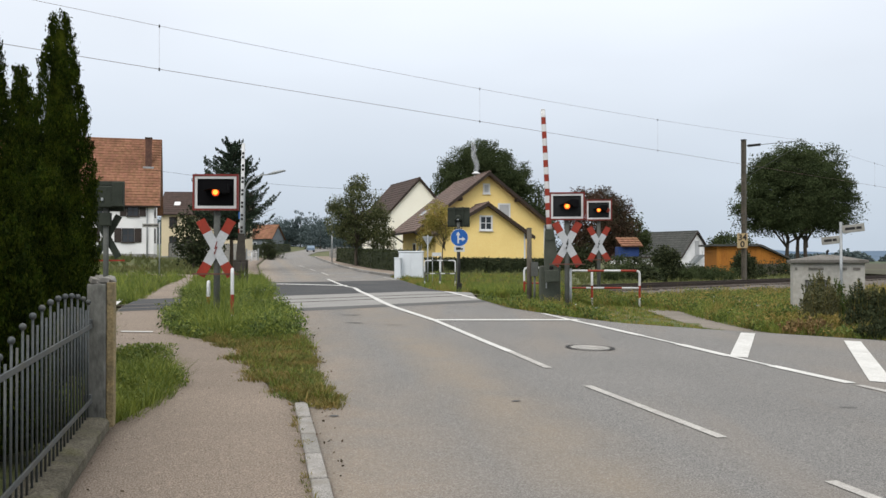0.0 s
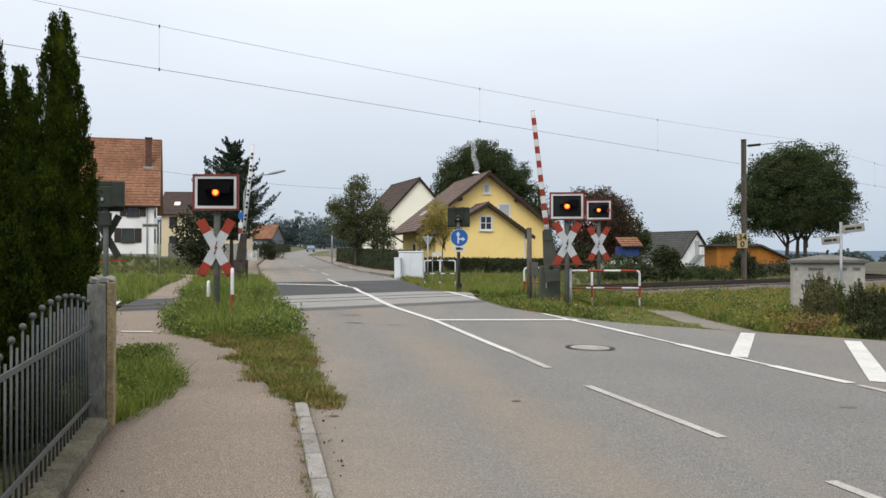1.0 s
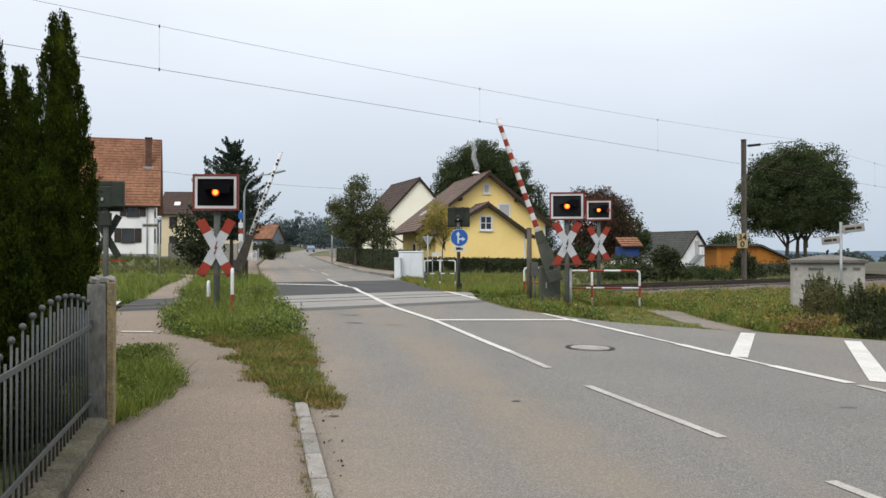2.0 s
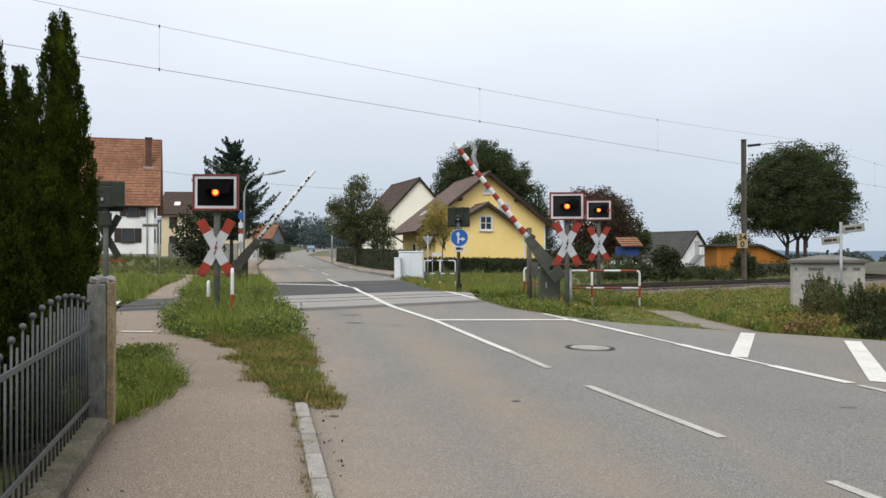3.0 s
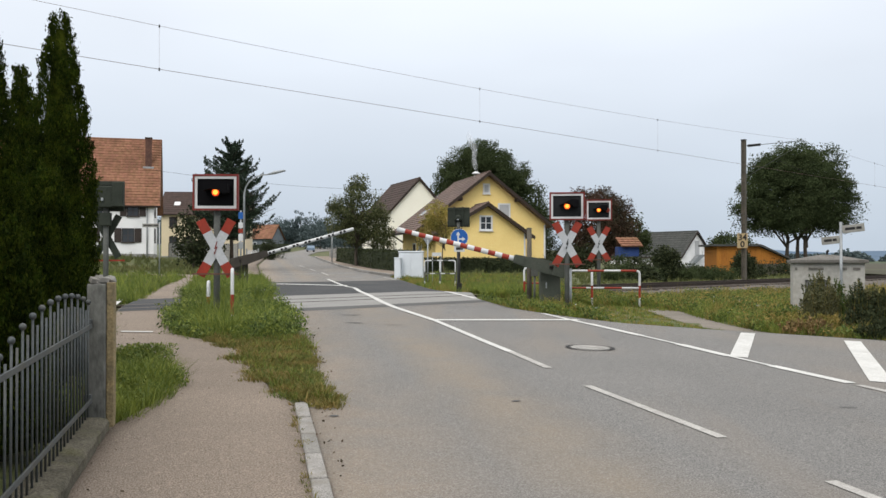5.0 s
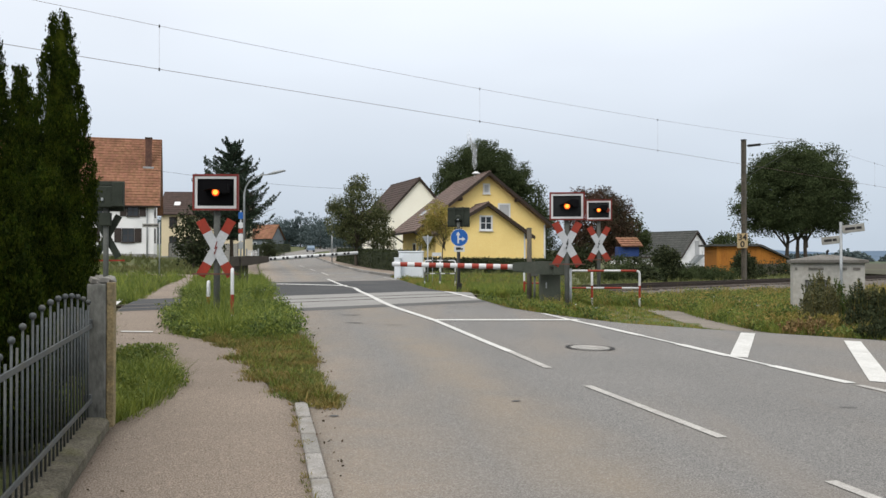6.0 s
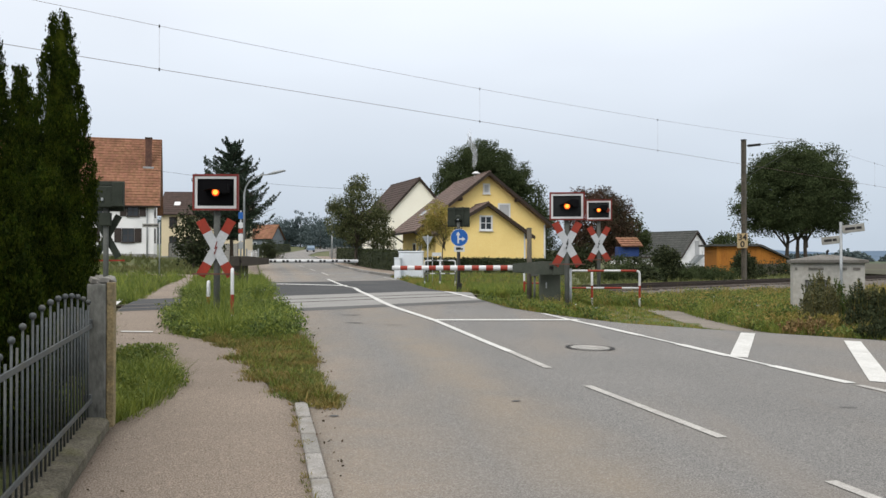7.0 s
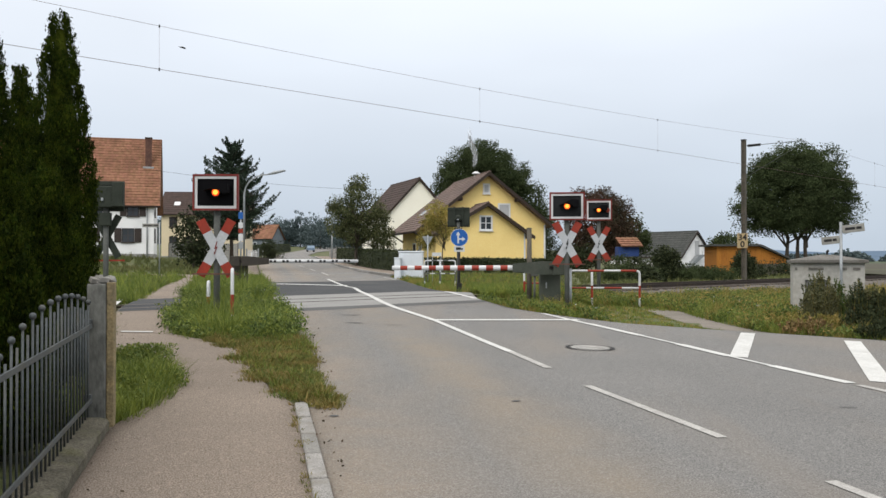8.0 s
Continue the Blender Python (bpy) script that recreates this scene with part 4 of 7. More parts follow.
def barred_rail(x, y, turn, length, h, label, posts=3, low=True, stripe=0.42, mid=0.5, band=RED_PAINT):
    """A tubular guard rail, white with red bands."""
    t = tagged(empty("guard_rail", pose(x, y, gz(x, y), 0, 0, turn)), label, "guard rail", "guard rails")

    def banded(pts, r=0.03, first=0):
        a, b = Vector(pts[0]), Vector(pts[1])
        n = max(1, round((b - a).length / stripe))
        return add_tube(bmesh.new(), [a.lerp(b, i / n) for i in range(n + 1)], r, 10, [(i + first) % 2 for i in range(n)])
    part("top_rail", banded([(0.06, 0, h), (length - 0.06, 0, h)]), [WHITE_PAINT, band], t)
    if low:
        part("lower_rail", banded([(0, 0, h * 0.48), (length, 0, h * 0.48)], 0.024, 1), [WHITE_PAINT, band], t)
    for i in range(posts):
        u = length * (0 if i == 0 else 1 if i == posts - 1 else mid)
        if i in (0, posts - 1):
            sgn = 1 if i == 0 else -1
            run = [(u + sgn * 0.08, 0, h), (u + sgn * 0.025, 0, h - 0.02), (u, 0, h - 0.08), (u, 0, h * 0.55)]
        else:
            run = [(u, 0, h - 0.03), (u, 0, h * 0.55)]
        top = len(run) - 1
        run += [(u, 0, h * 0.18), (u, 0, -0.3)]
        bm = add_tube(bmesh.new(), run, 0.031, 10, [0] * top + [1, 0])
        part("rail_post", bm, [WHITE_PAINT, band], t)
    return t


barred_rail(3.36, 24.2, -3, 1.88, 0.88, "red and white tubular guard rail in the grass by the signal", 3, mid=0.33)
barred_rail(2.38, 26.5, -6, 1.0, 0.86, "short white and red guard rail behind the barrier machine", 2)
barred_rail(-3.82, 16.4, 103, 1.3, 1.0, "short red and white tubular guard rail by the footpath", 2, False, 0.5)
barred_rail(-0.85, 42, 0, 1.42, 1.16, "white guard rail beside the cable cabinet", 3, stripe=0.24, band=GREY_POST)
barred_rail(-4.75, 18.3, 103, 0.5, 0.66, "low red tubular guard rail in the tall grass", 2, False)


def plain_post(x, y, h, r, material, label, cat, lean=0.0):
    t = tagged(empty(cat.replace(" ", "_"), pose(x, y, gz(x, y), lean, 0, 0)), label, cat)
    part("shaft", tube([(0, 0, -0.3), (0, 0, h)], [r, r * 0.95], 10), material, t)
    part("top", tube([(0, 0, h), (0, 0, h + 0.02)], [r * 1.05, r * 0.8], 10), material, t)
    return t


plain_post(2.29, 24.0, 1.98, 0.07, WOOD_POST, "grey weathered timber post near the barrier machine", "timber post")
plain_post(3.16, 22.4, 0.98, 0.032, STEEL, "grey steel pipe post beside the crossing signal", "pipe post")
bp = tagged(empty("banded_post", pose(3.02, 23.6, gz(3.02, 23.6))), "short red and white banded post by the barrier machine", "marker post")
part("shaft", add_tube(bmesh.new(), [(0, 0, -0.2), (0, 0, 0.45), (0, 0, 0.72), (0, 0, 0.95)], 0.045, 10, [0, 1, 0]), [WHITE_PAINT, RED_PAINT], bp)
part("top", tube([(0, 0, 0.95), (0, 0, 0.97)], [0.045, 0.03], 10), WHITE_PAINT, bp)
jb = tagged(empty("junction_box", pose(2.42, 23.9, gz(2.4, 23.9))), "small grey junction box on a short steel post", "junction box")
part("stand", tube([(0, 0, -0.2), (0, 0, 0.75)], 0.03, 8), GREY_POST, jb)
part("box", B((-0.09, -0.06, 0.72, 0.09, 0.06, 1.10, 0.01)), GREY_POST, jb)


def round_sign(t, h, r):
    d = part("sign_disc", tube([(0, -0.10, h), (0, -0.085, h)], r, 32), BLUE_SIGN, t, "blue round direction sign")
    part("rim", add_tube(bmesh.new(), [(r * 0.985 * math.cos(a), -0.101, h + r * 0.985 * math.sin(a)) for a in np.linspace(0, 2 * math.pi, 33)], 0.008, 5), WHITE_PAINT, d)
    bm = bmesh.new()
    y0, y1 = -0.108, -0.10
    add_box(bm, -0.075, y0, h - 0.22, -0.015, y1, h + 0.10)
    add_prism(bm, [(-0.135, h + 0.09), (0.045, h + 0.09), (-0.045, h + 0.23)], y0, y1, "y")
    add_box(bm, -0.015, y0, h - 0.08, 0.12, y1, h - 0.03)
    add_prism(bm, [(0.11, h + 0.03), (0.11, h - 0.14), (0.23, h - 0.055)], y0, y1, "y")
    part("arrow", bm, WHITE_PAINT, d, "white straight and right arrow")


ds = tagged(empty("direction_sign", pose(0.62, 34.55, gz(0.7, 34.5), 0, 0, 2)), "blue round traffic sign with white arrows on a dark post", "traffic sign")
part("post", tube([(0, 0, -0.3), (0, 0, 2.1)], 0.045, 10), DARK, ds)
part("foot", B((-0.1, -0.1, -0.2, 0.1, 0.1, 0.35, 0.02)), DARK, ds)
round_sign(ds, 2.08, 0.335)
pl = part("plate", B((-0.2, -0.1, 1.54, 0.2, -0.085, 1.76)), WHITE_PAINT, ds, "white plate with a dark lorry shape")
part("lorry_shape", B((-0.13, -0.106, 1.61, 0.06, -0.101, 1.71), (0.07, -0.106, 1.61, 0.13, -0.101, 1.68)), DARK, pl)

ys = tagged(empty("yield_sign", pose(-0.75, 44.5, gz(-0.75, 44.5), 0, 0, 6)), "grey back of a triangular yield sign on a post", "traffic sign")
part("post", tube([(0, 0, -0.3), (0, 0, 2.35)], 0.035, 10), STEEL, ys)
part("triangle", prism([(-0.27, 2.30), (0.27, 2.30), (0, 1.80)], 0.03, 0.05, "y"), STEEL, ys, "grey metal back")
sg = tagged(empty("name_board", pose(-0.52, 44.7, gz(-0.5, 44.7))), "small white two-post board beside the road", "sign board")
for x in (-0.0, 0.42):
    part("post", tube([(x, 0, -0.3), (x, 0, 1.45)], 0.018, 8), STEEL, sg)
part("board", B((-0.02, -0.03, 1.32, 0.44, 0.0, 1.5, 0.005)), WHITE_PAINT, sg)


def street_name_sign(x, y, h, blades, label):
    t = tagged(empty("street_name_sign", pose(x, y, gz(x, y))), label, "street sign")
    part("post", tube([(0, 0, -0.3), (0, 0, h)], 0.032, 10), STEEL, t)
    for z, a, b, turn in blades:
        m = pose(0, 0, z, 0, -6, turn) if turn else pose(0, 0, z)
        bl = part("blade", B((min(a, b), -0.018, -0.09, max(a, b), 0.018, 0.09, 0.01)), mat("blade_grey", (0.27, 0.265, 0.24), (0.22, 0.215, 0.195), 0.6, 4, 30, 0.15, 0.05), t, "white street name blade", m)
        lo, hi = min(a, b) + 0.06, max(a, b) - 0.06
        part("lettering", B((lo, -0.022, -0.028, lo + (hi - lo) * 0.62, -0.0185, 0.03), (lo + (hi - lo) * 0.68, -0.022, -0.028, hi, -0.0185, 0.03)), DARK, bl, "dark unreadable lettering")
    return t


street_name_sign(9.2, 20.9, 2.27, ((2.09, 0.03, 0.50, -30), (1.87, -0.03, -0.42, -28)), "steel post with two white street name blades")
street_name_sign(-14.05, 44.8, 2.75, ((2.6, 0.0, -0.85, 0), ), "thin steel post with one white street name blade")


def cabinet():
    x, y = -1.87, 50
    t = tagged(empty("cable_cabinet", pose(x, y, gz(x, y), 0, 0, -5)), "pale grey cable distribution cabinet in the grass", "cable cabinet")
    g = mat("cabinet_grey", (0.60, 0.64, 0.68), (0.55, 0.585, 0.62), 0.6, 2, 30, 0.1, 0.05)
    part("body", B((-0.55, -0.25, -0.1, 0.78, 0.25, 1.42, 0.03)), g, t)
    part("cap", B((-0.58, -0.29, 1.42, 0.81, 0.29, 1.50, 0.03)), g, t)
    part("door", B((-0.50, -0.265, 0.1, 0.10, -0.25, 1.36, 0.008)), g, t)
    part("door", B((0.14, -0.265, 0.1, 0.73, -0.25, 1.36, 0.008)), g, t)
    t2 = tagged(empty("cable_cabinet", pose(x - 0.75, y - 0.5, gz(x, y), 0, 0, -5)), "smaller pale grey cable cabinet beside the large one", "cable cabinet")
    part("body", B((-0.02, -0.2, -0.1, 0.32, 0.2, 1.08, 0.03)), g, t2)
    part("cap", B((-0.04, -0.22, 1.08, 0.34, 0.22, 1.14, 0.02)), g, t2)


cabinet()


def street_lamp(x, y, h, reach, label):
    t = tagged(empty("street_lamp", pose(x, y, gz(x, y))), label, "street lamp")
    pts = [(0, 0, -0.3), (0, 0, h - 1.2)]
    for i in range(1, 8):
        a = i / 7 * math.pi / 2
        pts.append((reach * 0.55 * (1 - math.cos(a)), 0, h - 1.2 + 1.0 * math.sin(a)))
    pts.append((reach * 0.62, 0, h - 0.18))
    part("pole", tube(pts, [0.05] * 2 + [0.032] * 8, 10), STEEL, t)
    part("lamp_head", tube([(reach * 0.58, 0, h - 0.19), (reach * 0.75, 0, h - 0.10), (reach, 0, h)], [0.04, 0.085, 0.045], 10), STEEL, t, "slim grey lamp head")


street_lamp(-9.9, 45, 5.4, 2.05, "tall curved street lamp beside the village road")


# ---- buildings ----
WALL_YELLOW = mat("render_yellow", (0.86, 0.66, 0.27), (0.82, 0.615, 0.24), 0.9, 0.5, 14, 0.12, 0.15, stain=(0.76, 0.56, 0.22), stain_scale=0.5, stain_amt=0.25)
WALL_PALE = mat("render_pale_yellow", (0.88, 0.86, 0.75), (0.84, 0.81, 0.70), 0.9, 0.4, 14, 0.12, 0.15)
WALL_WHITE = mat("render_white", (0.80, 0.80, 0.80), (0.74, 0.745, 0.75), 0.9, 0.4, 14, 0.1, 0.15, stain=(0.50, 0.51, 0.52), stain_scale=0.4, stain_amt=0.3)
WALL_BEIGE = mat("render_beige", (0.64, 0.55, 0.385), (0.58, 0.50, 0.35), 0.9, 0.4, 14, 0.1, 0.15)
WALL_ORANGE = mat("boards_orange", (0.36, 0.145, 0.022), (0.27, 0.105, 0.017), 0.8, 0.8, 10, 0.25, 0.2, stretch=(4, 4, 0.3))
WALL_HUT = mat("hut_concrete", (0.39, 0.38, 0.352), (0.325, 0.318, 0.293), 0.92, 1.0, 14, 0.15, 0.2, stain=(0.28, 0.265, 0.225), stain_scale=1.3, stain_amt=0.5)
HUT_ROOF = mat("hut_roof_concrete", (0.165, 0.155, 0.142), (0.105, 0.10, 0.092), 0.95, 2.0, 30, 0.35, 0.5, stain=(0.08, 0.08, 0.06), stain_scale=2.0, stain_amt=0.6)
ROOF_RED = mat("tiles_red", (0.25, 0.130, 0.082), (0.19, 0.098, 0.062), 0.9, 0.7, 4, 0.3, 0.3, spec=0.1, stain=(0.12, 0.062, 0.042), stain_scale=0.5, stain_amt=0.6, island=0.14)
ROOF_BROWN = mat("tiles_brown", (0.15, 0.105, 0.088), (0.11, 0.078, 0.066), 0.8, 0.7, 4, 0.3, 0.3, island=0.16)
ROOF_DARK = mat("tiles_dark_brown", (0.062, 0.04, 0.034), (0.048, 0.033, 0.029), 0.85, 0.7, 4, 0.3, 0.3, island=0.14)
ROOF_GREY = mat("slates_grey", (0.060, 0.062, 0.058), (0.044, 0.047, 0.045), 0.85, 0.5, 4, 0.3, 0.3, island=0.14)
TIMBER = mat("timber_dark_brown", (0.038, 0.025, 0.02), (0.028, 0.02, 0.016), 0.8, 2, 20, 0.2, 0.2)
FRAME_WHITE = mat("window_frame_white", (0.66, 0.67, 0.68), (0.60, 0.61, 0.62), 0.5, 2, 20, 0.08, 0.05)
SHUTTER = mat("shutter_brown", (0.045, 0.034, 0.03), (0.035, 0.027, 0.024), 0.7, 2, 20, 0.2, 0.2)
BLIND = mat("roller_blind_grey", (0.42, 0.43, 0.44), (0.37, 0.38, 0.39), 0.6, 2, 20, 0.1, 0.1)
GLASS = mat("window_glass", (0.035, 0.041, 0.047), (0.02, 0.024, 0.028), 0.1, 1.0, 4, 0.1, 0.0, spec=0.5)
BRICK = mat("chimney_brick", (0.115, 0.06, 0.045), (0.08, 0.044, 0.035), 0.9, 3, 10, 0.3, 0.3)
FACE = {"front": lambda y: pose(0, y, 0), "left": lambda x: pose(x, 0, 0, 0, 0, -90), "right": lambda x: pose(x, 0, 0, 0, 0, 90)}


def window(parent, face, x, z, w, h, nx=2, nz=2, glass=GLASS, frame_mat=FRAME_WHITE, border=0.13, shutters=False, sill=True):
    """A window at the middle of its foot (x, z) on a wall; face is the wall's matrix, x along it, -y outwards."""
    wd = empty("window", face @ pose(x, 0, z))
    wd.parent = parent
    fr = bmesh.new()
    b = border
    for x0, z0, x1, z1 in ((-w / 2, 0, w / 2, b), (-w / 2, h - b, w / 2, h), (-w / 2, b, -w / 2 + b, h - b), (w / 2 - b, b, w / 2, h - b)):
        add_box(fr, x0, -0.05, z0, x1, 0.06, z1)
    iw, ih = w - 2 * b, h - 2 * b
    for i in range(1, nx):
        u = -iw / 2 + iw * i / nx
        add_box(fr, u - 0.035, -0.02, b, u + 0.035, 0.03, h - b)
    for i in range(1, nz):
        u = b + ih * i / nz
        add_box(fr, -iw / 2, -0.018, u - 0.025, iw / 2, 0.028, u + 0.025)
    part("frame", fr, frame_mat, wd, "white frame" if frame_mat is FRAME_WHITE else "dark brown frame")
    part("pane", B((-iw / 2, -0.008, b, iw / 2, 0.012, h - b)), glass, wd, "dark glass pane" if glass is GLASS else "closed grey roller blind")
    if sill:
        part("sill", B((-w / 2 - 0.05, -0.14, -0.06, w / 2 + 0.05, 0.0, 0.0)), frame_mat, wd)
    if shutters:
        for s in (-1, 1):
            bm = bmesh.new()
            x0 = s * (w / 2 + 0.03) if s > 0 else -(w / 2 + 0.03) - w * 0.55
            add_box(bm, x0, -0.07, 0, x0 + w * 0.55, -0.02, h)
            for i in range(7):
                add_box(bm, x0 + 0.06, -0.085, 0.1 + i * (h - 0.2) / 7, x0 + w * 0.55 - 0.06, -0.07, 0.1 + (i + 0.6) * (h - 0.2) / 7)
            part("shutter", bm, SHUTTER, wd, "dark brown folded-back shutter")
    return wd


def tiled_slope(bm, e0, e1, r1, r0, course=0.36, col=0.32, thick=0.16):
    """A roof slope from eave to ridge in overlapping courses of tiles, over a slab."""
    e0, e1, r1, r0 = (Vector(v) for v in (e0, e1, r1, r0))
    n = max(2, int((r0 - e0).length / course))
    up = (e1 - e0).cross(r0 - e0).normalized()
    if up.z < 0:
        up = -up
    a = [bm.verts.new(v) for v in (e0, e1, r1, r0)]
    b = [bm.verts.new(v - up * thick) for v in (e0, e1, r1, r0)]
    bm.faces.new(b[::-1])
    bm.faces.new(a)
    for i in range(4):
        bm.faces.new((a[i], b[i], b[(i + 1) % 4], a[(i + 1) % 4]))
    m = max(1, int((e1 - e0).length / col))
    for i in range(n):
        lo0, lo1 = e0.lerp(r0, i / n), e1.lerp(r1, i / n)
        hi0, hi1 = e0.lerp(r0, (i + 1) / n), e1.lerp(r1, (i + 1) / n)
        for j in range(m):
            q = [lo0.lerp(lo1, j / m) + up * 0.07, lo0.lerp(lo1, (j + 0.93) / m) + up * 0.055, hi0.lerp(hi1, (j + 0.93) / m) + up * 0.012, hi0.lerp(hi1, j / m) + up * 0.03]
            v = [bm.verts.new(p) for p in q]
            bm.faces.new(v)
            f0 = [bm.verts.new(q[0] - up * 0.06), bm.verts.new(q[1] - up * 0.06)]
            bm.faces.new((v[0], f0[0], f0[1], v[1]))


def house(name, label, m, w0, w1, depth, eave_l, eave_r, ridge_x, ridge_h, wall_mat, roof_mat, over=0.6, over_l=None, over_r=None, category="house", course=0.36, col=0.32, base=-0.6):
    """A gabled house. Local x along the front gable, y back along the ridge, z up from the ground."""
    t = tagged(empty(name, m), label, category)
    part("wall", prism([(w0, base), (w1, base), (w1, eave_r), (ridge_x, ridge_h), (w0, eave_l)], 0, depth, "y"), wall_mat, t)
    part("base_band", B((w0 - 0.03, -0.03, base, w1 + 0.03, depth + 0.03, 0.35)), mat("plinth_grey", (0.27, 0.27, 0.26), (0.22, 0.22, 0.21), 0.9, 1, 12, 0.2, 0.2), t, "grey plinth band")
    ol, orr = over if over_l is None else over_l, over if over_r is None else over_r
    sl, sr = (ridge_h - eave_l) / (ridge_x - w0), (ridge_h - eave_r) / (w1 - ridge_x)
    lift = 0.2
    ra, rb = (ridge_x, -over, ridge_h + lift), (ridge_x, depth + over, ridge_h + lift)
    la, lb = (w0 - ol, -over, eave_l - ol * sl + lift), (w0 - ol, depth + over, eave_l - ol * sl + lift)
    qa, qb = (w1 + orr, -over, eave_r - orr * sr + lift), (w1 + orr, depth + over, eave_r - orr * sr + lift)
    for e0, e1, r1, r0 in ((lb, la, ra, rb), (qa, qb, rb, ra)):
        bm = bmesh.new()
        tiled_slope(bm, e0, e1, r1, r0, course, col)
        part("roof", bm, roof_mat, t, "tiled roof slope")
    part("ridge_tiles", tube([ra, rb], 0.11, 8), roof_mat, t)
    for y in (-over - 0.02, depth + over - 0.02):
        for e, s in ((la, -1), (qa, 1)):
            bm = bmesh.new()
            a, b = Vector((e[0], y, e[2])), Vector((ridge_x, y, ridge_h + lift))
            vs = [a + Vector((0, 0, 0.05)), b + Vector((0, 0, 0.05)), b - Vector((0, 0, 0.24)), a - Vector((0, 0, 0.24))]
            lo = [bm.verts.new(v) for v in vs]
            hi = [bm.verts.new(v + Vector((0, 0.05, 0))) for v in vs]
            bm.faces.new(lo), bm.faces.new(hi[::-1])
            for i in range(4):
                bm.faces.new((lo[i], lo[(i + 1) % 4], hi[(i + 1) % 4], hi[i]))
            bmesh.ops.recalc_face_normals(bm, faces=bm.faces[:])
            part("barge_board", bm, TIMBER, t, "dark brown barge board")
    for e0, e1 in ((la, lb), (qa, qb)):
        part("gutter", tube([(e0[0], e0[1], e0[2] - 0.06), (e1[0], e1[1], e1[2] - 0.06)], 0.07, 8), TIMBER, t, "dark gutter")
    return t


def yellow_house():
    m = pose(3.51, 72.0, gz(3.5, 72) - 0.05, 0, 0, 14)
    t = house("yellow_house", "yellow rendered house with brown tiled gable roof behind a hedge", m, -4.9, 4.9, 9.6, 3.75, 3.75, 0, 7.6, WALL_YELLOW, ROOF_BROWN, 0.75, 1.1, 0.5)
    f = FACE["front"](0)
    window(t, f, -0.05, 6.12, 0.58, 0.82, 1, 1, BLIND, border=0.12)
    window(t, f, 1.42, 3.9, 1.05, 1.48, 1, 1, BLIND)
    lw = FACE["left"](-4.9)
    window(t, lw, -2.4, 0.9, 1.0, 1.4, 2, 1)
    dr = empty("door", lw @ pose(-4.6, 0, 0.1))
    dr.parent = t
    part("leaf", B((-0.5, -0.03, 0, 0.5, 0.04, 2.05)), TIMBER, dr, "dark wooden house door")
    part("frame", B((-0.6, -0.05, 0, -0.5, 0.05, 2.15), (0.5, -0.05, 0, 0.6, 0.05, 2.15), (-0.5, -0.05, 2.05, 0.5, 0.05, 2.15)), FRAME_WHITE, dr)
    for y in (0.2, 9.2):
        part("eave_brace", tube([(-4.95, y, 2.4), (-5.9, y, 3.0)], 0.07, 6), TIMBER, t, "dark timber brace")
    for x in (-2.3, 2.4):
        part("purlin_end", B((x - 0.1, -0.72, 5.55 - abs(x) * 0.02, x + 0.1, 0, 5.75)), TIMBER, t)
    sk = part("skylight", B((-0.55, -0.05, -0.7, 0.55, 0.03, 0.7)), FRAME_WHITE, t, "roof window", pose(-3.6, 5.8, 5.05, 0, 0, 0) @ Matrix.Rotation(radians(-90), 4, "Z") @ Matrix.Rotation(radians(-51), 4, "X"))
    part("pane", B((-0.45, -0.062, -0.6, 0.45, -0.05, 0.6)), GLASS, sk)
    ch = part("chimney", tube([(0.0, 3.2, 7.4), (0.0, 3.2, 8.0)], 0.17, 12), CONCRETE, t, "short pale chimney pipe")
    part("chimney_cap", tube([(0, 3.2, 8.0), (0, 3.2, 8.06), (0, 3.2, 8.2)], [0.36, 0.34, 0.12], 14), FRAME_WHITE, ch, "pale metal chimney cap")
    # the lower annex in front, with a gable of its own
    a = house("annex", "lower yellow annex with its own brown gable roof", m @ pose(-0.95, -3.0, 0), -4.0, 3.1, 3.0, 2.65, 2.85, 0, 4.98, WALL_YELLOW, ROOF_BROWN, 0.55, 0.75, 0.6, "house annex")
    window(a, f, -0.05, 3.08, 1.04, 1.16, 2, 2, border=0.12)
    part("corner_strip", B((3.0, -0.02, 0.3, 3.12, 0.0, 2.9)), FRAME_WHITE, a, "white corner strip")
    part("corner_strip", B((4.78, -0.02, 0.3, 4.92, 0.0, 3.7)), FRAME_WHITE, t, "white corner strip")
    return m @ Vector((0.0, 3.2, 8.15))


CHIMNEY_TOP = tuple(yellow_house())


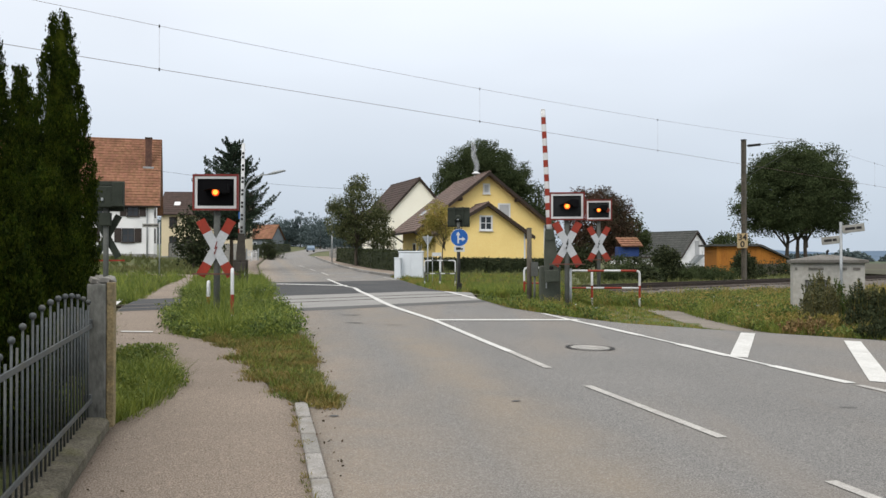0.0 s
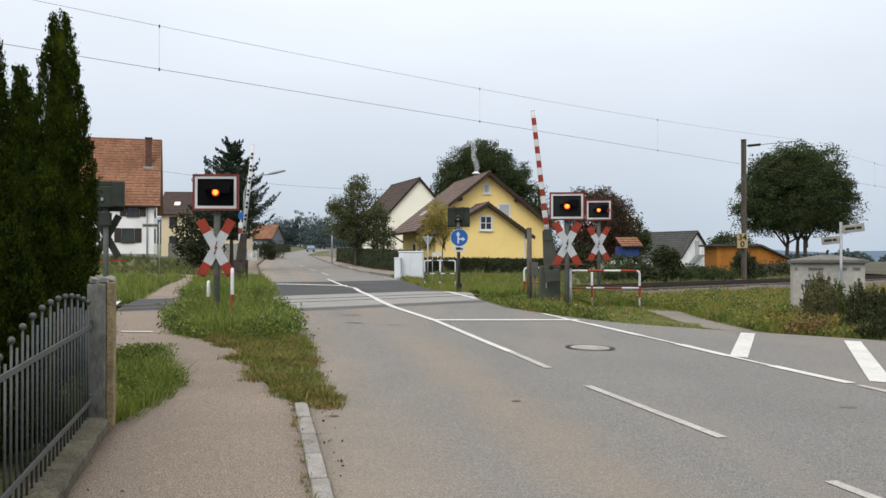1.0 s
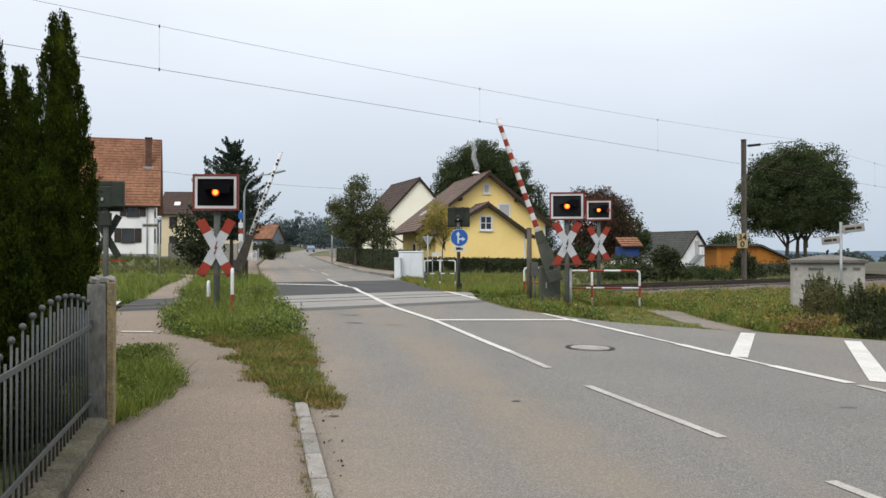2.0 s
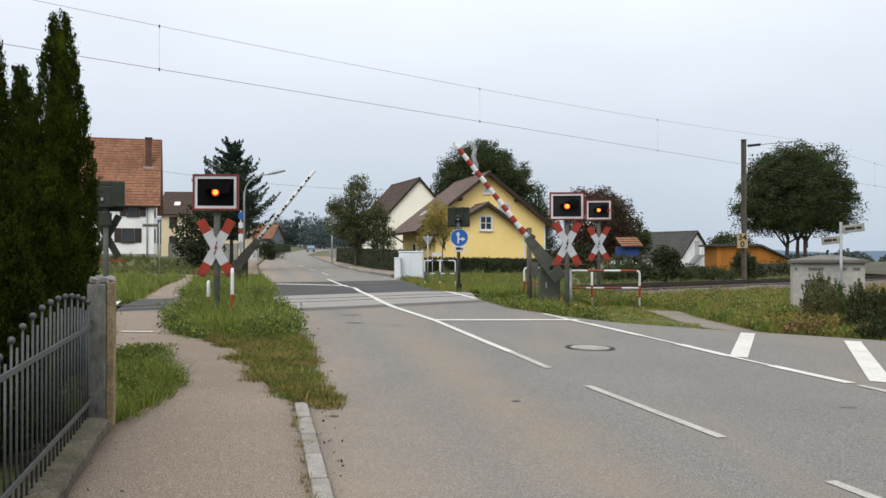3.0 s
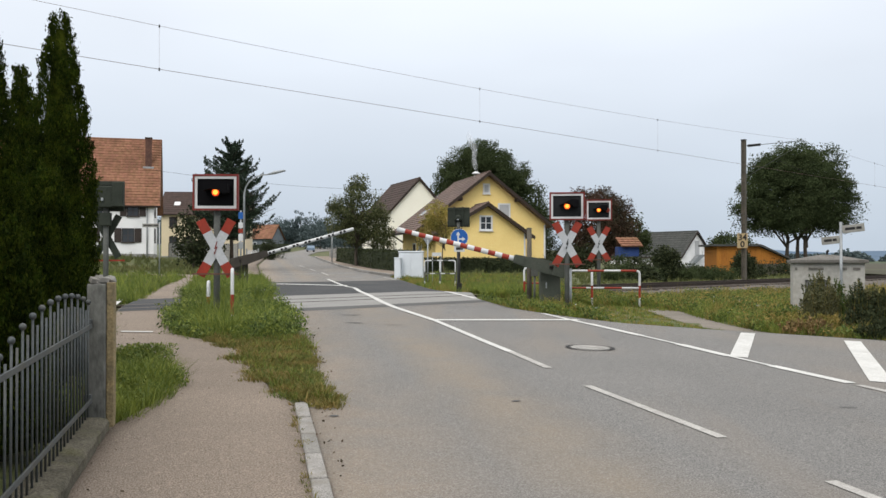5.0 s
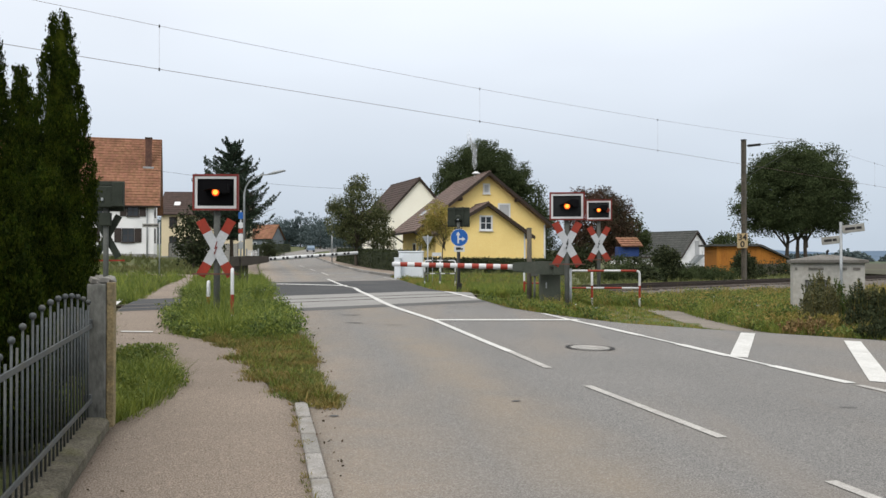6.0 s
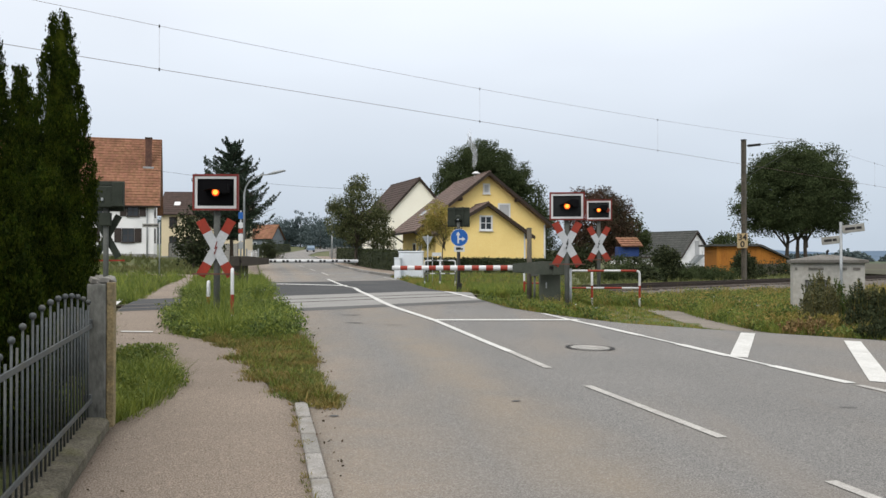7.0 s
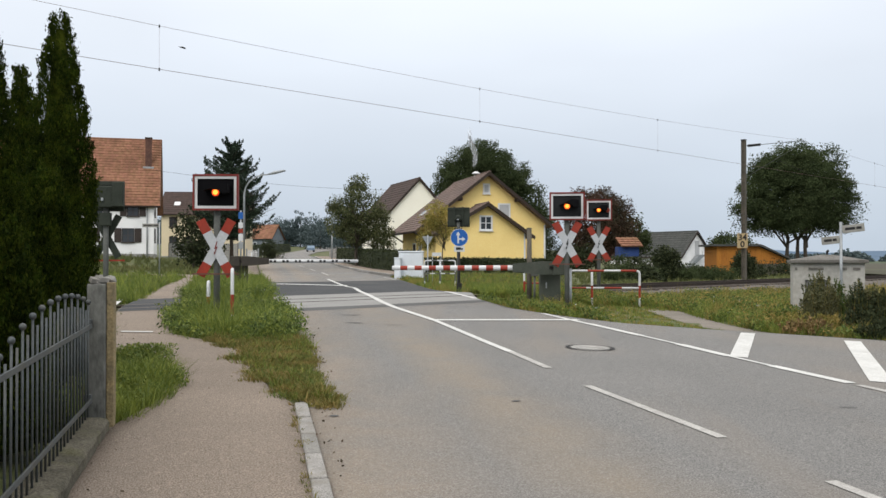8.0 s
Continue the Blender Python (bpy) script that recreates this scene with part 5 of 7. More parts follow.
def other_houses():
    # pale barn-like house behind
    m = pose(-2.5, 95, gz(-2.5, 95) - 0.1, 0, 0, 20)
    house("pale_house", "tall pale yellow house with a steep dark brown roof", m, -3.5, 3.5, 10, 5.2, 5.2, 0, 8.95, WALL_PALE, ROOF_DARK, 0.25, 0.3, 0.3, course=0.4, col=0.4)
    # white farmhouse with red roof
    m = pose(-25.6, 80, gz(-25.6, 80), 0, 0, 106)
    t = house("white_farmhouse", "white farmhouse with a steep red tiled roof and brown shutters", m, 0, 11, 16, 4.75, 4.75, 5.5, 10.9, WALL_WHITE, ROOF_RED, 0.55, 0.35, 0.5, course=0.34, col=0.22)
    fw = FACE["left"](0)
    for x, z, w, h, sh in ((-2.15, 1.35, 1.05, 1.25, True), (-1.75, 3.65, 1.0, 0.95, True), (-4.75, 3.65, 1.0, 0.95, True), (-5.6, 1.35, 1.05, 1.25, True)):
        window(t, fw, x, z, w, h, 2, 2, shutters=sh, border=0.055, frame_mat=SHUTTER)
    window(t, FACE["front"](0), 2.4, 1.4, 0.9, 1.25, 2, 2, shutters=True, frame_mat=SHUTTER)
    window(t, FACE["front"](0), 2.4, 3.7, 0.9, 1.0, 2, 2, shutters=True, frame_mat=SHUTTER)
    part("downpipe", tube([(-0.1, 0.55, 4.5), (-0.1, 0.55, 0)], 0.06, 8), STEEL, t, "zinc downpipe")
    ch = part("chimney", B((3.0, 0.3, 8.0, 3.55, 0.85, 10.95, 0.02)), BRICK, t, "brown brick chimney")
    part("flashing", B((2.85, 0.1, 7.95, 3.7, 1.05, 8.35, 0.02)), STEEL, ch, "zinc flashing")
    part("cap", B((2.95, 0.25, 10.95, 3.6, 0.9, 11.05)), TIMBER, ch)
    # beige house behind it
    m = pose(-24, 110, gz(-27, 110), 0, 0, 96)
    t = house("beige_house", "beige rendered house with a dark brown roof", m, 0, 8, 10, 5.45, 5.45, 4, 8.1, WALL_BEIGE, ROOF_DARK, 0.4, course=0.45, col=0.5)
    for x in (-8.6, -6.6):
        window(t, FACE["left"](0), x, 1.35, 0.95, 1.35, 2, 2, border=0.08, frame_mat=SHUTTER)
        window(t, FACE["left"](0), x, 3.85, 0.95, 1.2, 2, 2, border=0.08, frame_mat=SHUTTER)
    part("chimney", B((3.4, 6.0, 6.8, 4.0, 6.6, 9.1)), BRICK, t)
    part("skylight", B((-0.35, -0.05, -0.4, 0.35, 0.03, 0.4)), FRAME_WHITE, t, "small pale roof window", pose(1.55, 8.4, 6.75) @ Matrix.Rotation(radians(-90), 4, "Z") @ Matrix.Rotation(radians(-56), 4, "X"))
    # grey-roofed house beyond the track
    m = pose(39.2, 140, 0.45, 0, 0, 35)
    t = house("grey_roof_house", "small white house with a grey slate roof beyond the track", m, -3.4, 3.4, 15, 2.0, 2.0, 0, 5.6, WALL_WHITE, ROOF_GREY, 0.4, course=0.5, col=0.5)
    dr = empty("door", pose(0.2, 0, 2.1))
    dr.parent = t
    part("leaf", B((-0.5, -0.04, 0, 0.5, 0.03, 2.2)), BLIND, dr, "pale grey loft door")
    part("stair", prism([(-3.0, 0.0), (-2.6, 0.0), (1.0, 2.0), (1.0, 2.15), (-0.2, 2.15)], -0.9, -0.1, "y"), STEEL, t, "steel outside stair")
    for x in np.linspace(-2.6, 1.4, 5):
        part("stair_rail_post", tube([(x, -0.85, max(0.0, (x + 3) * 0.5)), (x, -0.85, (x + 3) * 0.5 + 1.0)], 0.03, 6), STEEL, t)
    # far red roof at the end of the road; bluish shade painted into its walls
    m = pose(-47.5, 250, gz(-47, 250) - 0.5, 0, 0, 75)
    t = house("far_red_roof_house", "distant small house with a faded red roof", m, 0, 8, 7, 3.6, 3.6, 4, 7.2, mat("wall_shaded_grey_blue", (0.16, 0.18, 0.20), (0.12, 0.14, 0.16), 0.9, 0.5, 6, 0.2, 0.1), ROOF_RED, 0.5, course=0.6, col=0.8)
    window(t, FACE["left"](0), -2.2, 1.0, 1.2, 1.5, 1, 1)
    window(t, FACE["left"](0), -5.0, 1.0, 1.2, 1.5, 1, 1)


other_houses()


def orange_shed():
    t = tagged(empty("orange_shed", pose(22.7, 75, 0.55, 0, 0, -2)), "orange boarded shed with a low grey roof", "shed")
    part("wall", prism([(0, -0.3), (5.7, -0.3), (5.7, 1.25), (3.4, 2.3), (0, 2.3)], 0, 4, "y"), WALL_ORANGE, t)
    part("roof", prism([(-0.45, 2.32), (3.5, 2.32), (6.1, 1.15), (6.1, 1.25), (3.55, 2.47), (-0.45, 2.47)], -0.4, 4.3, "y"), ROOF_GREY, t, "grey felt roof")
    for i in range(19):
        x = 0.3 + i * 0.29
        top = 2.28 if x < 3.4 else 2.28 - (x - 3.4) * 0.457
        part("batten", B((x - 0.02, -0.025, 0.0, x + 0.02, 0.0, top - 0.03)), WALL_ORANGE, t)
    part("side_boards", B((2.6, -0.1, -0.2, 5.6, -0.03, 0.85)), WOOD_POST, t, "grey board stack against the wall")
    f = tagged(empty("playhouse", pose(12.25, 60, gz(12, 60))), "blue wooden playhouse on stilts with a red roof", "playhouse")
    blue = mat("boards_blue", (0.02, 0.05, 0.17), (0.016, 0.04, 0.14), 0.7, 2, 12, 0.2, 0.1)
    part("cabin", B((-0.62, 0, 1.35, 0.75, 1.1, 2.0)), blue, f)
    bm = bmesh.new()
    tiled_slope(bm, (-0.45, -0.3, 2.02), (1.0, -0.3, 2.02), (0.75, 0.6, 2.62), (-0.7, 0.6, 2.62), 0.25, 0.3, 0.05)
    part("roof", bm, ROOF_RED, f, "red shingle roof")
    bm = bmesh.new()
    tiled_slope(bm, (1.0, 1.4, 2.02), (-0.45, 1.4, 2.02), (-0.7, 0.6, 2.62), (0.75, 0.6, 2.62), 0.25, 0.3, 0.05)
    part("roof", bm, ROOF_RED, f, "red shingle roof")
    for x in (-0.55, 0.68):
        for y in (0.05, 1.0):
            part("stilt", tube([(x, y, -0.2), (x, y, 1.36)], 0.06, 6), WOOD_POST, f)


orange_shed()


def hut():
    """The small concrete relay hut by the side road."""
    t = tagged(empty("relay_hut", pose(8.43, 21.8, gz(9.0, 21.8) - 0.03, 0, 0, -19) @ Matrix.Diagonal((0.80, 0.9, 1, 1))), "small weathered concrete relay hut with a flat pyramid roof", "hut")
    b = bmesh.new()
    # the front wall is left open for the recessed door
    for it in ((0, 0, -0.3, 0.34, 0.12, 1.32), (1.0, 0, -0.3, 1.98, 0.12, 1.32), (0.34, 0, 0.92, 1.0, 0.12, 1.32), (0, 0.12, -0.3, 0.12, 1.7, 1.32), (1.86, 0.12, -0.3, 1.98, 1.7, 1.32),
               (0.12, 1.58, -0.3, 1.86, 1.7, 1.32)):
        add_box(b, *it)
    part("wall", b, WALL_HUT, t)
    part("door", B((0.345, 0.075, -0.1, 0.995, 0.10, 0.915)), mat("hut_door", (0.17, 0.165, 0.155), (0.13, 0.128, 0.12), 0.8, 3, 30, 0.3, 0.2), t, "grey recessed steel door")
    r = bmesh.new()
    add_box(r, -0.1, -0.12, 1.322, 2.08, 1.82, 1.40, 0.015)
    part("roof_slab", r, HUT_ROOF, t, "dark mossy roof slab")
    r = bmesh.new()
    base = [r.verts.new(p) for p in ((-0.06, -0.08, 1.402), (2.04, -0.08, 1.402), (2.04, 1.78, 1.402), (-0.06, 1.78, 1.402))]
    top = [r.verts.new(p) for p in ((0.85, 0.75, 1.53), (1.15, 0.75, 1.53), (1.15, 0.95, 1.53), (0.85, 0.95, 1.53))]
    r.faces.new(top)
    for i in range(4):
        r.faces.new((base[i], base[(i + 1) % 4], top[(i + 1) % 4], top[i]))
    part("roof_top", r, HUT_ROOF, t, "low pyramid roof")
    part("roof_vent", tube([(1.02, 0.8, 1.52), (1.02, 0.8, 1.60), (1.06, 0.78, 1.63)], 0.035, 8), DARK, t)
    for x0, x1 in ((0.06, 0.13), (0.44, 0.86), (1.35, 1.5), (1.66, 1.86)):
        part("air_slot", B((x0, -0.03, 1.16, x1, 0.0, 1.22, 0.005)), HUT_ROOF, t, "dark ventilation slot hood")


hut()


# ---- garden fence by the footpath ----
def garden_fence():
    a, b = Vector((-1.97, 3.45)), Vector((-2.90, 7.42))
    d = b - a
    turn = math.degrees(math.atan2(d.y, d.x))
    L = d.length
    t = tagged(empty("garden_fence", pose(a.x, a.y, 0, 0, 0, turn)), "arched grey metal garden fence with ball-topped bars", "fence")
    for z0, z1 in ((1.03, 1.10), (0.42, 0.49)):
        bm = bmesh.new()
        add_box(bm, 0, -0.026, 0, L, -0.012, 0.034, 0.002, 0, Matrix.Translation((0, 0, z0)) @ Matrix.Rotation(-math.atan2(z1 - z0, L), 4, "Y"))
        part("cross_rail", bm, FENCE_PAINT, t)
    n = 31
    for i in range(n):
        x = 0.05 + (L - 0.1) * i / (n - 1)
        yy = 3.45 + (7.42 - 3.45) * x / L
        top = 1.40 - 0.075 * (yy - 6.3) ** 2
        if i % 2:
            top -= 0.07
        bar = bmesh.new()
        add_tube(bar, [(x, 0, 0.30), (x, 0, top - 0.01)], 0.0075, 8)
        bo = part("bar", bar, FENCE_PAINT, t)
        if i % 2 == 0:
            bm = bmesh.new()
            bmesh.ops.create_uvsphere(bm, u_segments=12, v_segments=8, radius=0.021, matrix=Matrix.Translation((x, 0, top)))
            for f in bm.faces:
                f.smooth = True
            part("ball", bm, FENCE_PAINT, bo, "small metal ball finial")
    # the low wall it stands on
    w = tagged(empty("fence_plinth", pose(a.x, a.y, 0, 0, 0, turn)), "low mossy concrete plinth under the garden fence", "plinth wall")
    bm = bmesh.new()
    rows = []
    for i in range(64):
        x = -0.6 + (L + 0.55) * i / 63
        top = 0.255 + 0.028 * x
        prof = ((-0.165, -0.3), (-0.16, top - 0.03), (-0.145, top - 0.004), (-0.09, top + 0.006), (-0.02, top + 0.012), (0.05, top + 0.01), (0.10, top), (0.11, -0.3))
        r = []
        for k, (p, q) in enumerate(prof):
            nz = noise.noise(Vector((x * 6, p * 14, q * 3)))
            r.append(bm.verts.new((x, p + 0.012 * nz, q + (0.012 * nz if q > -0.2 else 0))))
        rows.append(r)
    for r, q in zip(rows, rows[1:]):
        for k in range(len(r) - 1):
            bm.faces.new((r[k], q[k], q[k + 1], r[k + 1]))
    bm.faces.new(rows[0])
    bm.faces.new(rows[-1][::-1])
    bmesh.ops.recalc_face_normals(bm, faces=bm.faces[:])
    part("coping", bm, mat("plinth_concrete", (0.125, 0.113, 0.086), (0.062, 0.057, 0.042), 0.95, 5, 50, 0.5, 0.8, stain=(0.075, 0.075, 0.03), stain_scale=4, stain_amt=0.7), w)
    # the pillar at its end
    p = tagged(empty("gate_pillar", pose(-2.88, 7.58, 0, 0, 0, turn - 90)), "weathered concrete gate pillar with a crumbling cap", "pillar")
    bm = bmesh.new()
    add_box(bm, -0.085, -0.09, -0.1, 0.065, 0.09, 1.46, 0.012)
    part("shaft", bm, mat("pillar_concrete", (0.128, 0.130, 0.120), (0.070, 0.072, 0.065), 0.93, 5.0, 25, 0.35, 0.6, stain=(0.30, 0.295, 0.28), stain_scale=6.0, stain_amt=0.5, stretch=(1, 1, 0.45)), p)
    part("side_slab", B((0.067, -0.075, -0.1, 0.125, 0.10, 1.47, 0.008)), mat("lichen_concrete", (0.27, 0.21, 0.11), (0.18, 0.145, 0.085), 0.95, 6, 50, 0.4, 0.6, stain=(0.10, 0.09, 0.06), stain_scale=5, stain_amt=0.6), p, "yellow lichened side slab")
    bm = bmesh.new()
    rnd = random.Random(2)
    for i in range(9):
        x, y, z = rnd.uniform(-0.08, 0.09), rnd.uniform(-0.08, 0.08), 1.465 + rnd.uniform(0, 0.03)
        add_box(bm, -0.045, -0.03, -0.015, 0.045, 0.03, 0.03, 0.008, 0, pose(x, y, z, rnd.uniform(-20, 20), rnd.uniform(-25, 25), rnd.uniform(0, 180)))
    part("cap_rubble", bm, CONCRETE, p, "crumbled mortar cap")
    for z in (1.12, 0.50):
        part("hinge", B((-0.10, -0.13, z, -0.04, -0.09, z + 0.05, 0.005)), FENCE_PAINT, p, "metal fence bracket")


garden_fence()


def roadside_extras():
    """Small things along the village road."""
    for x, y in ((-19.5, 92), (-25.9, 130)):
        plain_post(x, y, 1.0, 0.07, WHITE_PAINT, "white reflector post at the road's edge", "marker post")
    t = tagged(empty("sign_stack", pose(-8.95, 40, gz(-8.95, 40))), "tall post with blue and red notice boards", "sign post")
    part("post", tube([(0, 0, -0.2), (0, 0, 3.2)], 0.04, 8), STEEL, t)
    for z0, z1, mm, lab in ((2.82, 3.12, BLUE_SIGN, "blue board"), (2.42, 2.66, WHITE_PAINT, "white board"), (2.2, 2.38, RED_PAINT, "red board"), (1.85, 2.16, WHITE_PAINT, "white board"), (1.5, 1.8, STEEL, "grey board")):
        part("board", B((-0.09, -0.06, z0, 0.11, -0.03, z1, 0.005)), mm, t, lab)
    plain_post(-11.3, 92, 3.9, 0.06, STEEL, "grey pole beside the hedge by the road", "pole")
    # low wall and gate posts along the far footpath
    t = tagged(empty("garden_wall", pose(-14.0, 122, gz(-14, 122), 0, 0, 105)), "low grey garden wall with posts along the footpath", "garden wall")
    for i in range(5):
        part("wall_post", B((i * 2.0 - 0.2, -0.2, -0.2, i * 2.0 + 0.2, 0.2, 1.3, 0.02)), CONCRETE, t)
    part("wall_panel", B((0.2, -0.1, -0.2, 7.8, 0.1, 0.9, 0.02)), CONCRETE, t)
    fx, fy = -26.2, 86.5
    t = tagged(empty("farm_fence", pose(fx, fy, gz(fx, fy), 0, 0, 14)), "pale grey board fence beside the farmhouse", "fence")
    grey_board = mat("board_pale_grey", (0.27, 0.27, 0.26), (0.20, 0.20, 0.195), 0.9, 2, 20, 0.25, 0.2, stretch=(3, 3, 0.3))
    for i in range(5):
        part("fence_post", B((i * 1.6 - 0.06, -0.06, -0.3, i * 1.6 + 0.06, 0.06, 1.34)), WOOD_POST, t)
    for i in range(40):
        part("fence_board", B((i * 0.16 + 0.006, -0.09, 0.0, i * 0.16 + 0.154, -0.065, 1.3 + 0.02 * math.sin(i * 2.3))), grey_board, t)
    # white picket gate at the footpath
    wx, wy = -20.9, 97.0
    t = tagged(empty("garden_gate", pose(wx, wy, gz(wx, wy), 0, 0, 8)), "white picket garden gate beside the footpath", "gate")
    for i in range(7):
        part("picket", B((i * 0.15 - 0.045, -0.02, 0.08, i * 0.15 + 0.045, 0.015, 1.15 + 0.06 * (i % 2))), WHITE_PAINT, t)
    for z in (0.3, 0.9):
        part("gate_rail", B((-0.06, 0.016, z, 0.96, 0.05, z + 0.09)), WHITE_PAINT, t)
    for x in (-0.16, 1.06):
        part("gate_post", B((x - 0.07, -0.05, -0.3, x + 0.07, 0.09, 1.35, 0.015)), STEEL, t)
    # a car far down the road
    c = tagged(empty("car", pose(-31.5, 215, gz(-31.5, 215), 0, 0, 12)), "distant blue-grey car on the village road", "car")
    prof = [(-2.1, 0.35), (2.1, 0.35), (2.1, 0.75), (1.3, 0.9), (0.7, 1.4), (-1.1, 1.45), (-1.8, 0.95), (-2.1, 0.9)]
    part("body", prism(prof, -0.85, 0.85, "x"), mat("car_paint", (0.15, 0.21, 0.28), (0.14, 0.19, 0.26), 0.3, 1, 5, 0.05, 0), c)
    part("window_band", prism([(-1.05, 0.95), (1.1, 0.95), (0.65, 1.35), (-0.95, 1.38)], -0.87, 0.87, "x"), GLASS, c, "dark car windows")
    for x in (-0.75, 0.75):
        for y in (-1.3, 1.3):
            part("wheel", tube([(x - 0.11, y, 0.33), (x + 0.11, y, 0.33)], 0.33, 14), DARK, c)


roadside_extras()
km = tagged(empty("kerb_marker", pose(-5.55, 28.0, gz(-5.55, 28.0), 0, 0, 12)), "small white painted marker block at the road edge", "marker block")
part("block", B((-0.14, -0.1, -0.1, 0.14, 0.1, 0.16, 0.03)), WHITE_PAINT, km)
part("foot", B((-0.18, -0.13, -0.12, 0.18, 0.13, 0.03, 0.02)), CONCRETE, km)


# ---- plants ----
RNG = np.random.default_rng(7)


def leaf_cloud(name, pts, size, material, parent=None, aspect=0.5, droop=0.0, upright=0.0, label=""):
    """One mesh of many small pointed leaves at the given places."""
    n = len(pts)
    d = RNG.normal(size=(n, 3))
    d[:, 2] = d[:, 2] * (1 + upright * 2) + upright * 2 - droop * 2
    d /= np.linalg.norm(d, axis=1)[:, None]
    q = np.cross(d, RNG.normal(size=(n, 3)))
    q /= np.linalg.norm(q, axis=1)[:, None] + 1e-9
    L = (size * RNG.uniform(0.6, 1.4, n))[:, None]
    co = np.stack([pts - d * L / 2, pts + q * L * aspect / 2, pts + d * L / 2, pts - q * L * aspect / 2], 1).reshape(-1, 3)
    ob = raw_mesh(name, co, np.arange(4 * n), np.full(n, 4), material, parent)
    if label:
        ob["label"] = label
    return ob


def clump_points(blobs, clumps, per, spread, shell=0.55, flat=0.75):
    """Leaf places gathered in clumps inside a set of ellipsoids (centre, radii)."""
    vol = np.array([b[1][0] * b[1][1] * b[1][2] for b in blobs]) ** 0.8
    pick = RNG.choice(len(blobs), clumps, p=vol / vol.sum())
    d = RNG.normal(size=(clumps, 3))
    d /= np.linalg.norm(d, axis=1)[:, None]
    r = RNG.uniform(shell ** 2, 1.0, clumps) ** 0.5 * RNG.uniform(0.9, 1.04, clumps)
    c = np.array([b[0] for b in blobs], float)[pick] + d * r[:, None] * np.array([b[1] for b in blobs], float)[pick]
    s = spread * RNG.uniform(0.6, 1.4, clumps)
    p = c[:, None, :] + np.clip(RNG.normal(size=(clumps, per, 3)), -1.5, 1.5) * s[:, None, None] * np.array([1, 1, flat])
    return p.reshape(-1, 3), c


def limb(bm, a, b, r0, r1, bend=0.25, n=6):
    a, b = Vector(a), Vector(b)
    side = Vector(RNG.normal(size=3)) * (b - a).length * bend * 0.3
    pts = [a.lerp(b, i / n) + side * math.sin(math.pi * i / n) + Vector((0, 0, (b - a).length * 0.08 * math.sin(math.pi * i / n))) for i in range(n + 1)]
    add_tube(bm, pts, [r0 + (r1 - r0) * i / n for i in range(n + 1)], 7)


def tree(name, label, x, y, trunks, blobs, clumps, per, spread, leaf, material, trunk_h, trunk_r, category="tree", shell=0.5, limbs=14, aspect=0.55, droop=0.0):
    """A tree: trunk or trunks with tapered limbs, and a crown of leaf clumps. Places are relative to its foot."""
    t = tagged(empty(name, pose(x, y, gz(x, y) - 0.05)), label, category)
    p, c = clump_points(blobs, clumps, per, spread, shell)
    leaf_cloud("crown", p, leaf, material, t, aspect, droop)
    for tx, ty in trunks:
        bm = bmesh.new()
        top = Vector((tx * 0.8, ty * 0.8, trunk_h))
        limb(bm, (tx, ty, -0.4), top, trunk_r, trunk_r * 0.6, 0.15)
        near = c[np.argsort(RNG.random(len(c)))[: max(3, limbs // len(trunks))]]
        for e in near:
            s = (top.lerp(Vector((tx, ty, trunk_h * 0.7)), RNG.random()))
            limb(bm, s, Vector(e) * 0.94 + Vector((0, 0, 0.03)), trunk_r * 0.42, trunk_r * 0.06, 0.4)
        part("trunk", bm, BARK, t, "rough brown trunk with limbs")
    return t


def columnar_thuja(x, y, h, r, label, n=30000, leaf=0.075, full=1.5):
    """A slender conifer of upright plumes; full: how soon it widens below the tip."""
    t = tagged(empty("thuja", pose(x, y, gz(x, y))), label, "conifer", "thujas behind the fence")
    per = 56
    k = n // per
    hh = h * (0.95 - RNG.random(k) ** 0.66 * 0.95)
    ang = RNG.uniform(0, 2 * math.pi, k)
    u = np.clip(hh / h, 0, 1)
    prof = r * np.minimum(1.0, (1.0 - u) ** 0.82 * full)
    lump = np.array([noise.noise(Vector((math.cos(a) * 3.6, math.sin(a) * 3.6, z * 1.3 + x))) for a, z in zip(ang, hh)])
    fine = np.array([noise.noise(Vector((math.cos(a) * 6, math.sin(a) * 6, z * 9 + x))) for a, z in zip(ang, hh)])
    rr = prof * (1 + 0.20 * lump + (0.18 + 0.30 * u ** 3) * fine) * RNG.uniform(0.78, 1.0, k) + 0.01
    # each plume fans out from its base, upwards and a little outwards
    s = RNG.random((k, per)) ** 0.8
    reach = (RNG.uniform(0.16, 0.34, k) * (1 - 0.35 * u))[:, None]
    fan = 0.28 * np.sin(np.pi * np.minimum(s * 0.85 + 0.1, 1)) * reach
    side = RNG.normal(size=(k, per)) * fan * 0.8
    lean = RNG.uniform(0.12, 0.5, k)[:, None] * (1 - 0.55 * u[:, None])
    out = rr[:, None] + reach * s * lean + RNG.normal(size=(k, per)) * 0.012
    ca, sa = np.cos(ang)[:, None], np.sin(ang)[:, None]
    pts = np.stack([ca * out - sa * side, sa * out + ca * side, hh[:, None] + reach * s], 2).reshape(-1, 3)
    leaf_cloud("foliage", pts, leaf, THUJA, t, 0.30, upright=0.8)
    bm = bmesh.new()
    zs = np.linspace(0.02, 0.93, 16)
    add_tube(bm, [(0, 0, h * z) for z in zs], [max(0.008, 0.66 * r * min(1.0, (1.0 - z) ** 0.82 * full)) for z in zs], 14)
    part("inner_growth", bm, THUJA, t, "dense dark inner twigs")
    part("trunk", tube([(0, 0, -0.3), (0, 0, h * 0.9)], [0.05, 0.01], 8), BARK, t)


